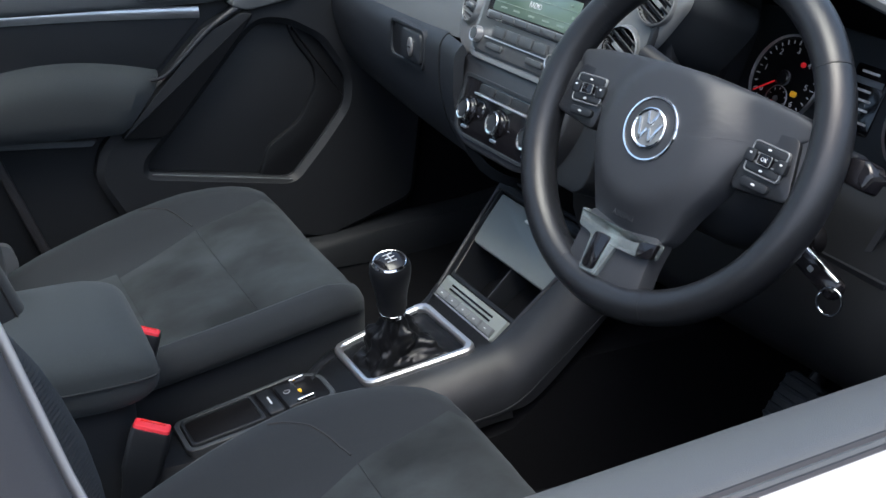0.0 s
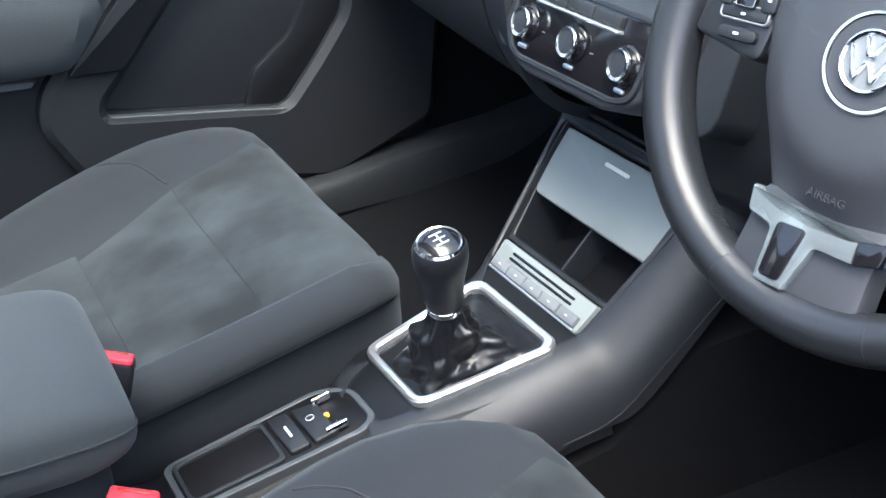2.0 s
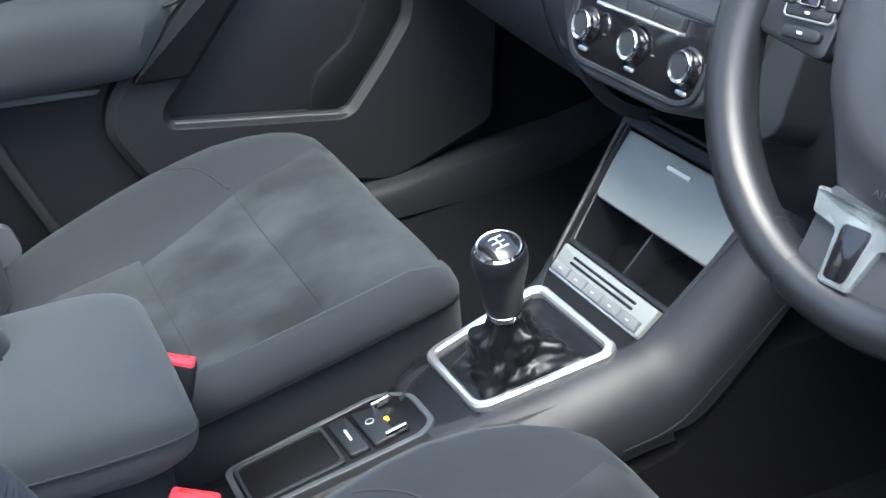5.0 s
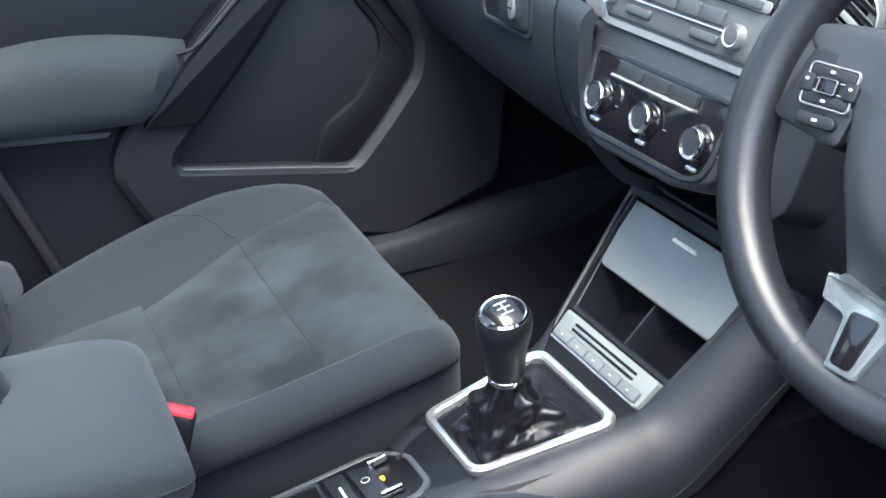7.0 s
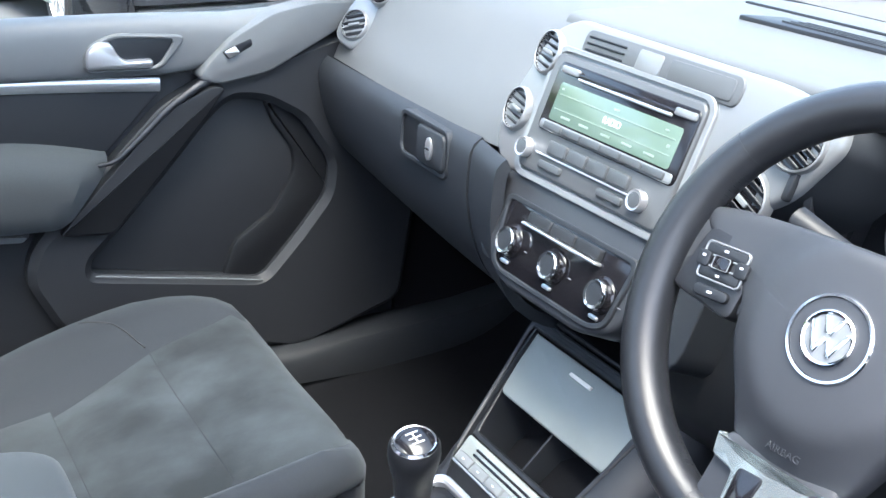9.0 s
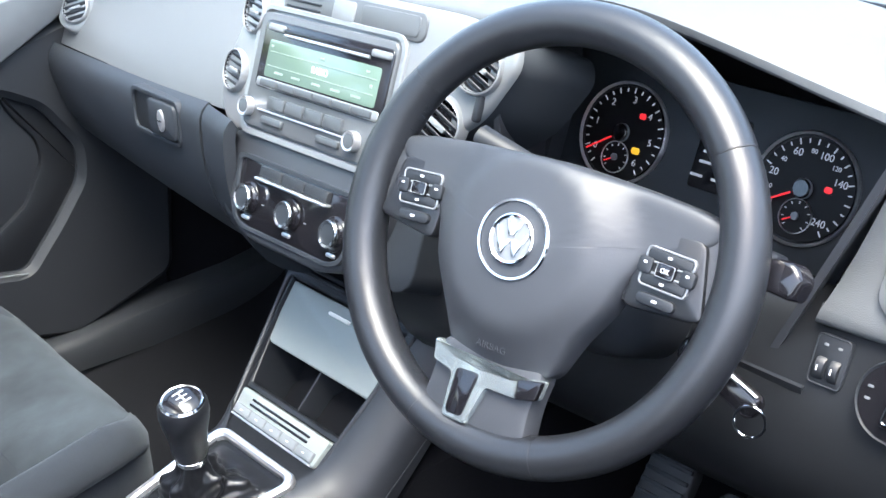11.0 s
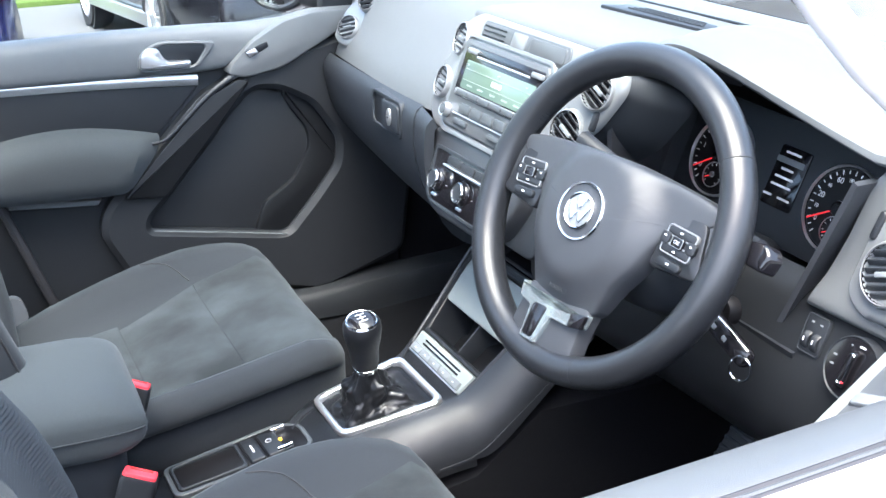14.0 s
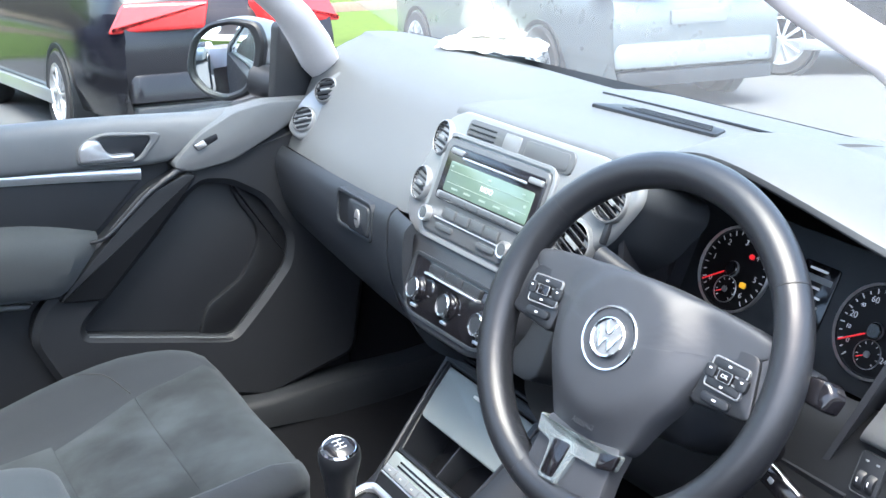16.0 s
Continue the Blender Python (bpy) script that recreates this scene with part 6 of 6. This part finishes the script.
fit((0.997, 0, -0.001, 0.111), (-0.032, 1.074, -0.034, -0.011), (0.043, -0.002, 1.109, -0.077))
mir = thing("wing_mirror", (-0.96, 0.16, 1.11), "black wing mirror with a pale housing edge", "mirror")
MM = axes((-0.955, 0.158, 1.116), (0.824, 0.566, 0.0), (0.565, -0.822, 0.057))
mo = soft([(-0.054, -0.006), (-0.051, -0.029), (-0.025, -0.050), (0.016, -0.056), (0.052, -0.042), (0.070, -0.008), (0.077, 0.029), (0.066, 0.055), (0.026, 0.059), (-0.015, 0.050), (-0.044, 0.028)], 0.012, 3)
ho = [(0.012 + (x - 0.012) * 1.22 + 0.004, 0.002 + (y - 0.002) * 1.17) for x, y in mo]
bm = loft(bmesh.new(), [[MM @ V(0.02 + (x - 0.02) * s_, y * s_, w_) for x, y in ho] for s_, w_ in ((1.0, -0.004), (1.03, -0.012), (1.03, -0.03), (0.95, -0.06), (0.7, -0.085), (0.3, -0.095))])
part("housing", bm, M_PAINTSILVER, mir)
part("bezel", band(bmesh.new(), ho, [(0.012 + (x - 0.012) * 0.985, 0.002 + (y - 0.002) * 0.985) for x, y in mo], MM, -0.006, 0.010, 0.004), M_BLACK, mir)
part("glass", plate(mo, MM, 0.001, 0.0045, 0.0005), M_MIRROR, mir, "mirror glass")
part("arm", tube(bmesh.new(), [(-0.822, 0.235, 1.085), (-0.86, 0.225, 1.082), (-0.90, 0.20, 1.09)], 0.028, 10), M_BLACK, mir)

# ---- driver's door, window wound down ----
fit()
dd = thing("driver_door", (0.86, -0.1, 0.5), "white driver's door with its window wound down", "door")
ys = np.linspace(-0.66, 0.36, 22)
def along(prof, n, thick, rev=False):
    """A moulding that runs along the door's sill; prof holds (x, height over the sill line)."""
    g = [[V(0.83 + 0.85 * (x - 0.72), y, 1.136 - 0.01 * y + 0.85 * z) for x, z in spline(prof, n)] for y in ys]
    return sheet(bmesh.new(), g[::-1] if rev else g, thick)
part("inner_rail", along([(0.700, -0.13), (0.702, -0.06), (0.706, -0.020), (0.713, -0.004), (0.724, 0.003), (0.742, 0.010), (0.762, 0.0155), (0.773, 0.017), (0.778, 0.013), (0.778, 0.0)], 22, 0.006), M_SEALGREY, dd, "pale grey soft sill trim")
for x, z, r in ((0.8800, 0.0180, 0.0030), (0.8868, 0.0205, 0.0030), (0.8932, 0.0230, 0.0030)):
    part("seal_strip", tube(bmesh.new(), [V(x, y, 1.136 - 0.01 * y + z) for y in ys], r, 8), M_SEALGREY if 0.885 < x < 0.89 else M_RUBBER, dd)
part("skin", along([(0.7975, 0.010), (0.7985, 0.0235), (0.803, 0.0285), (0.812, 0.0295), (0.832, 0.022), (0.852, -0.01), (0.872, -0.08), (0.885, -0.18), (0.89, -0.33), (0.88, -0.55)], 26, 0.004), M_WHITE, dd, "glossy white painted skin")
part("slot", along([(0.777, 0.008), (0.787, 0.013), (0.798, 0.010)], 6, 0.004), M_RUBBER, dd)
part("card", along([(0.715, -0.55), (0.712, -0.35), (0.705, -0.2), (0.703, -0.12)], 10, 0.006), M_DOOR, dd)
# sloping panel with the window switches, below the sill
SWP = axes((0.732, 0.0, 1.045), (-0.173, 0.922, 0.347), (-0.288, -0.383, 0.875))
pan = part("switch_panel", plate(soft([(-0.30, -0.105), (0.20, -0.105), (0.22, 0.0), (-0.30, 0.0)], 0.012), SWP, -0.03, 0.0, 0.004), M_KEY, dd, "satin sloping panel with window switches")
part("edge_strip", plate(rr(0.52, 0.010, 0.003, 2, -0.04, -0.004), SWP, -0.006, 0.0035, 0.002), M_LID, pan, "pale satin edge strip")
part("switch_recess", plate(soft([(-0.012, -0.078), (0.040, -0.078), (0.043, -0.014), (-0.008, -0.012)], 0.006), SWP, -0.002, 0.0010, 0.0004), M_GLOSS, pan, "glossy dark recess")
for v in (-0.029, -0.060):
    k = part("window_switch", plate(rr(0.026, 0.026, 0.004, 3, -0.012, v), SWP, -0.002, 0.0065, 0.003), M_BTN, pan)
    part("switch_edge", plate(rr(0.003, 0.024, 0.001, 2, 0.0015, v), SWP, 0.002, 0.0072, 0.0008), M_LIGHTTXT, k, "pale front edge")
    part("symbol", plate(rr(0.006, 0.008, 0.002, 2, -0.013, v), SWP, 0.005, 0.0070, 0.0003), M_LIGHTTXT, k)
part("slot", plate(rr(0.016, 0.050, 0.003, 3, 0.060, -0.034), SWP, -0.002, 0.0008, 0.0004), M_BLACK, pan)
lk = part("lock_switch", plate(rr(0.013, 0.046, 0.003, 3, 0.060, -0.034), SWP, -0.002, 0.0035, 0.0015), M_BTN, pan)
part("symbol", plate(rr(0.005, 0.012, 0.002, 2, 0.060, -0.030), SWP, 0.002, 0.0042, 0.0003), M_LIGHTTXT, lk)
mk = part("mirror_knob", lathe(bmesh.new(), [(0.014, -0.002), (0.014, 0.005), (0.012, 0.0075), (0.001, 0.008)], SWP @ pose(0.105, -0.038, 0), 26), M_BLACK, pan, "round mirror knob")
part("symbol", plate(rr(0.003, 0.010, 0.001, 2, 0.105, -0.038), SWP, 0.007, 0.0086, 0.0003), M_LIGHTTXT, mk)
# rear edge of the window frame
fit()
fr = [(0.93, -0.560, 1.13), (0.928, -0.580, 1.20), (0.92, -0.604, 1.275), (0.905, -0.630, 1.37), (0.87, -0.680, 1.47), (0.80, -0.735, 1.56)]
def frame_bar(name, dx, dy, r, flat, material, label):
    bm = tube(bmesh.new(), spline([(x + dx, y + dy, z) for x, y, z in fr], 22), r, 14, False, (0, 1, 0), flat)
    return part(name, bm, material, dd, label)
frame_bar("window_frame", 0.0, -0.0185, 0.0165, 1.0, M_FRAMETRIM, "soft grey window frame")
frame_bar("frame_groove", 0.006, -0.036, 0.010, 0.7, M_RUBBER, "black seal in the frame")
frame_bar("frame_cover", 0.012, -0.056, 0.0150, 0.9, M_FRAMETRIM, "grey outer cover")
# silver line added to imitate the gleam on the frame's glossy edge
frame_bar("frame_highlight", -0.010, -0.0005, 0.0019, 1.0, M_SILVER, "thin silver line for the highlight on the edge")

# ---- crumpled paper on the dash top ----
fit()
PP = axes((-0.487, 0.372, 1.186), (0.74, 0.67, 0.02), (0, 0.02, 1))
pap = thing("paper_packet", (-0.48, 0.44, 1.186), "crumpled white paper packet on the dash top", "paper")
g = []
for i in range(18):
    row = []
    for j in range(12):
        a, b = i / 17, j / 11
        h = 0.004 + 0.016 * math.sin(math.pi * a) ** 0.6 * math.sin(math.pi * b) ** 0.5 + 0.009 * noise.noise(Vector((9 * a, 5 * b, 3)))
        row.append(PP @ V(0.165 * a + 0.012 * noise.noise(Vector((4 * b, 1, 0))), 0.115 * b + 0.010 * noise.noise(Vector((5 * a, 2, 0))), max(h, 0.003)))
    g.append(row)
part("sheet", sheet(bmesh.new(), g, 0.003), M_PAPER, pap, "", 25)
part("fold", sheet(bmesh.new(), [[PP @ V(0.03 + 0.10 * a, 0.03 + 0.05 * b + 0.01 * a, 0.024 + 0.006 * noise.noise(Vector((6 * a, 4 * b, 8)))) for b in np.linspace(0, 1, 7)] for a in np.linspace(0, 1, 9)], 0.002), M_PAPER, pap, "", 25)

# ---- outside: ground, verge, fence, parked cars; the park slopes a little against the car ----
fit()
PARK = pose(0.177, -0.058, 0.062, 0.0, -7.0, -4.82)
bm = bmesh.new()
nx = 40
vs = [[bm.verts.new((-400 + 800 * i / nx, -400 + 800 * j / nx, 0)) for j in range(nx + 1)] for i in range(nx + 1)]
for i in range(nx):
    for j in range(nx):
        bm.faces.new((vs[i][j], vs[i + 1][j], vs[i + 1][j + 1], vs[i][j + 1]))
bm.transform(PARK)
solo("ground", bm, M_ASPHALT, "pale grey asphalt of the car park", "ground")

def car(name, at, turn, paint, label, L=4.4, Wd=1.78, H=1.48, lamp_z=0.80, lamp_h=1.0, lamp_w=1.0):
    c = thing(name, (0, 0, 0), label, "car", "parked cars")
    # side outline: x forwards, z up
    top = [(-L / 2 + 0.10, 0.27), (-L / 2 + 0.01, 0.42), (-L / 2 - 0.03, 0.60), (-L / 2 - 0.01, 0.85), (-L / 2 + 0.12, 1.02), (-L / 2 + 0.32, H - 0.12), (-L / 2 + 0.7, H - 0.01), (-0.2, H), (0.45, H - 0.05), (1.05, 1.03), (L / 2 - 0.30, 0.90), (L / 2 - 0.08, 0.78), (L / 2 - 0.01, 0.64), (L / 2, 0.45), (L / 2 - 0.08, 0.27)]
    st = spline(top, 44)
    rings = []
    for x, z in st:
        cab = max(0.0, min(1.0, (z - 0.95) / 0.4))
        w0, w1 = Wd / 2, Wd / 2 - 0.22 * cab
        ends = 1 - 0.16 * min(1.0, abs(2 * x / L)) ** 7
        rings.append([V(x, y * ends, zz) for y, zz in ((-w0 * 0.94, 0.24), (-w0, 0.42), (-w0, min(z, 0.72)), (-w0 * 0.985, min(z, 0.93)), (-w1 * 0.97, max(min(z, 0.93), z - 0.07)), (-w1 * 0.8, z), (0, z + 0.015), (w1 * 0.8, z), (w1 * 0.97, max(min(z, 0.93), z - 0.07)), (w0 * 0.985, min(z, 0.93)), (w0, min(z, 0.72)), (w0, 0.42), (w0 * 0.94, 0.24))])
    body_ = part("body", loft(bmesh.new(), rings), paint, c, "", 30)
    for sy in (-1, 1):
        for x0, x1, x2, x3 in ((-1.55, -0.72, -0.72, -1.32), (-0.66, 0.18, 0.15, -0.66), (0.24, 0.92, 0.42, 0.21)):
            m_ = axes((0, sy * (Wd / 2 - 0.075), 1.0), (1, 0, 0), (0, sy, 0.42))
            o = soft([(x0, -0.02), (x1, -0.02), (x2, 0.32), (x3, 0.32)], 0.04)
            if sy > 0:
                o = [(-x, y) for x, y in o][::-1]
                m_ = axes((0, sy * (Wd / 2 - 0.075), 1.0), (-1, 0, 0), (0, sy, 0.42))
            part("side_window", plate(o, m_, -0.05, 0.012, 0.004), M_DARKGLASS, c)
        part("sill_strip", prism(bmesh.new(), rr(2.3, 0.05, 0.02, 2, 0.0, sy * (Wd / 2 + 0.0)), Matrix(), 0.24, 0.34, 0.01), M_SILVER, c)
        for wx in (-1.32, 1.30):
            wm = axes((wx, sy * (Wd / 2 - 0.09), 0.325), (1, 0, 0), (0, sy, 0))
            part("wheel_arch", lathe(bmesh.new(), [(0.37, 0.0), (0.37, 0.096), (0.355, 0.098), (0.33, 0.09), (0.33, 0.0)], wm, 32), M_BLACK, c)
            wl = part("wheel", lathe(bmesh.new(), [(0.20, -0.1), (0.30, -0.1), (0.325, -0.06), (0.325, 0.07), (0.30, 0.105), (0.225, 0.108), (0.22, 0.06)], wm, 36), M_TYRE, c, "black tyre on an alloy rim")
            part("rim", lathe(bmesh.new(), [(0.222, 0.06), (0.226, 0.106), (0.212, 0.110), (0.200, 0.07), (0.05, 0.05), (0.001, 0.05)], wm, 36), M_RIM, wl)
            for k in range(10):
                part("spoke", plate(soft([(0.03, -0.012), (0.205, -0.02), (0.205, 0.02), (0.03, 0.012)], 0.006, 2), wm @ pose(0, 0, 0, 0, 0, 36 * k), 0.05, 0.10, 0.008), M_RIM, wl)
            part("hub_cap", lathe(bmesh.new(), [(0.045, 0.06), (0.042, 0.105), (0.001, 0.11)], wm, 18), M_RIM, wl)
            part("rim_shadow", lathe(bmesh.new(), [(0.2, 0.045), (0.2, 0.052), (0.001, 0.052)], wm, 24), M_BLACK, wl)
        part("tail_lamp", plate(soft([(-0.30, -0.06), (0.26, -0.06), (0.30, 0.055), (-0.20, 0.065)] if sy > 0 else [(-0.26, -0.06), (0.30, -0.06), (0.20, 0.065), (-0.30, 0.055)], 0.02), axes((-L / 2 + 0.02, sy * (Wd / 2 - 0.36 * lamp_w), lamp_z), (0, -1, 0), (-1, sy * 0.25, 0.10)) @ Matrix.Scale(lamp_h, 4, (0, 1, 0)) @ Matrix.Scale(lamp_w, 4, (1, 0, 0)), -0.10, 0.085, 0.02), M_TAIL, c, "red tail lamp")
        part("head_lamp", plate(soft([(-0.24, -0.07), (0.24, -0.07), (0.22, 0.08), (-0.22, 0.08)], 0.03), axes((L / 2 - 0.13, sy * (Wd / 2 - 0.36), 0.72), (0, 1, 0), (1, sy * 0.35, 0.5)), -0.08, 0.03, 0.015), M_CHROME, c)
    part("rear_window", plate(soft([(-0.58, -0.18), (0.58, -0.18), (0.46, 0.17), (-0.46, 0.17)], 0.05), axes((-L / 2 + 0.235, 0, 1.20), (0, -1, 0), (-0.86, 0, 0.5)), -0.06, 0.02, 0.005), M_DARKGLASS, c)
    part("windscreen", plate(soft([(-0.66, -0.34), (0.66, -0.34), (0.50, 0.34), (-0.50, 0.34)], 0.06), axes((0.79, 0, 1.245), (0, 1, 0), (0.62, 0, 0.78)), -0.06, 0.012, 0.005), M_DARKGLASS, c)
    part("lower_bumper", prism(bmesh.new(), rr(0.14, Wd * 0.80, 0.06, 3, -L / 2 + 0.01, 0), Matrix(), 0.22, 0.33, 0.02), M_BLACK, c)
    part("rear_bumper", prism(bmesh.new(), rr(0.30, Wd * 0.86, 0.14, 6, -L / 2 + 0.10, 0), Matrix(), 0.36, 0.545, 0.03), paint, c)
    part("number_plate", plate(rr(0.50, 0.105, 0.01, 2), axes((-L / 2 - 0.045, 0, 0.72), (0, -1, 0), (-1, 0, 0.05)), -0.03, 0.006, 0.002), M_BTN, c)
    c.matrix_basis = PARK @ Matrix.Translation(at) @ Matrix.Rotation(radians(turn), 4, "Z")
    return c

car("parked_car", (-9.36, 1.85, 0), 184, M_PAINTBLACK, "black parked estate car with red tail lamps", L=5.0, lamp_z=0.90, lamp_h=1.5, lamp_w=1.1)
car("parked_car", (-8.0, -0.90, 0), 180, M_PAINTBLUE, "dark blue parked hatchback with red tail lamps")
car("parked_car", (-8.53, 5.69, 0), 176, M_PAINTSILVER, "pale silver parked car seen through the windscreen", lamp_z=0.95)
car("parked_car", (-7.30, 9.13, 0), 45, M_PAINTBLACK, "dark parked car with bright alloy wheels")
car("parked_car", (-2.3, -7.5, 0), 100, M_PAINTSILVER, "silver parked car behind, seen in the wing mirror")

bm = bmesh.new()
box(bm, -60, -13.0, -40, 40, 0.0, 0.06)
bm.transform(PARK)
solo("ground_verge", bm, M_GRASS, "green grass verge beside the car park", "grass")
FIT[0] = PARK
fence = thing("wooden_fence", (-13.5, 0, 0), "weathered wooden post and rail fence", "fence")
for i in range(14):
    part("post", prism(bmesh.new(), rr(0.12, 0.12, 0.01, 2, -13.5, -13 + 2 * i), Matrix(), 0.05, 1.1, 0.01), M_WOOD, fence)
for z in (0.45, 0.85):
    part("rail", prism(bmesh.new(), rr(0.05, 28, 0.01, 2, -13.42, 0), Matrix(), z, z + 0.12, 0.008), M_WOOD, fence)
fit()
bm = bmesh.new()
for i in range(60):
    a = 2 * math.pi * i / 60
    b = 2 * math.pi * (i + 1) / 60
    h0, h1 = 5 + 3 * noise.noise(Vector((3 * math.cos(a), 3 * math.sin(a), 1))), 5 + 3 * noise.noise(Vector((3 * math.cos(b), 3 * math.sin(b), 1)))
    q = [bm.verts.new((R_ * math.cos(t), R_ * math.sin(t), z)) for t, z, R_ in ((a, 0, 90), (b, 0, 90), (b, h1, 91), (a, h0, 91))]
    bm.faces.new(q)
solo("backdrop", bm, M_GRASS, "distant dark green tree line", "backdrop")
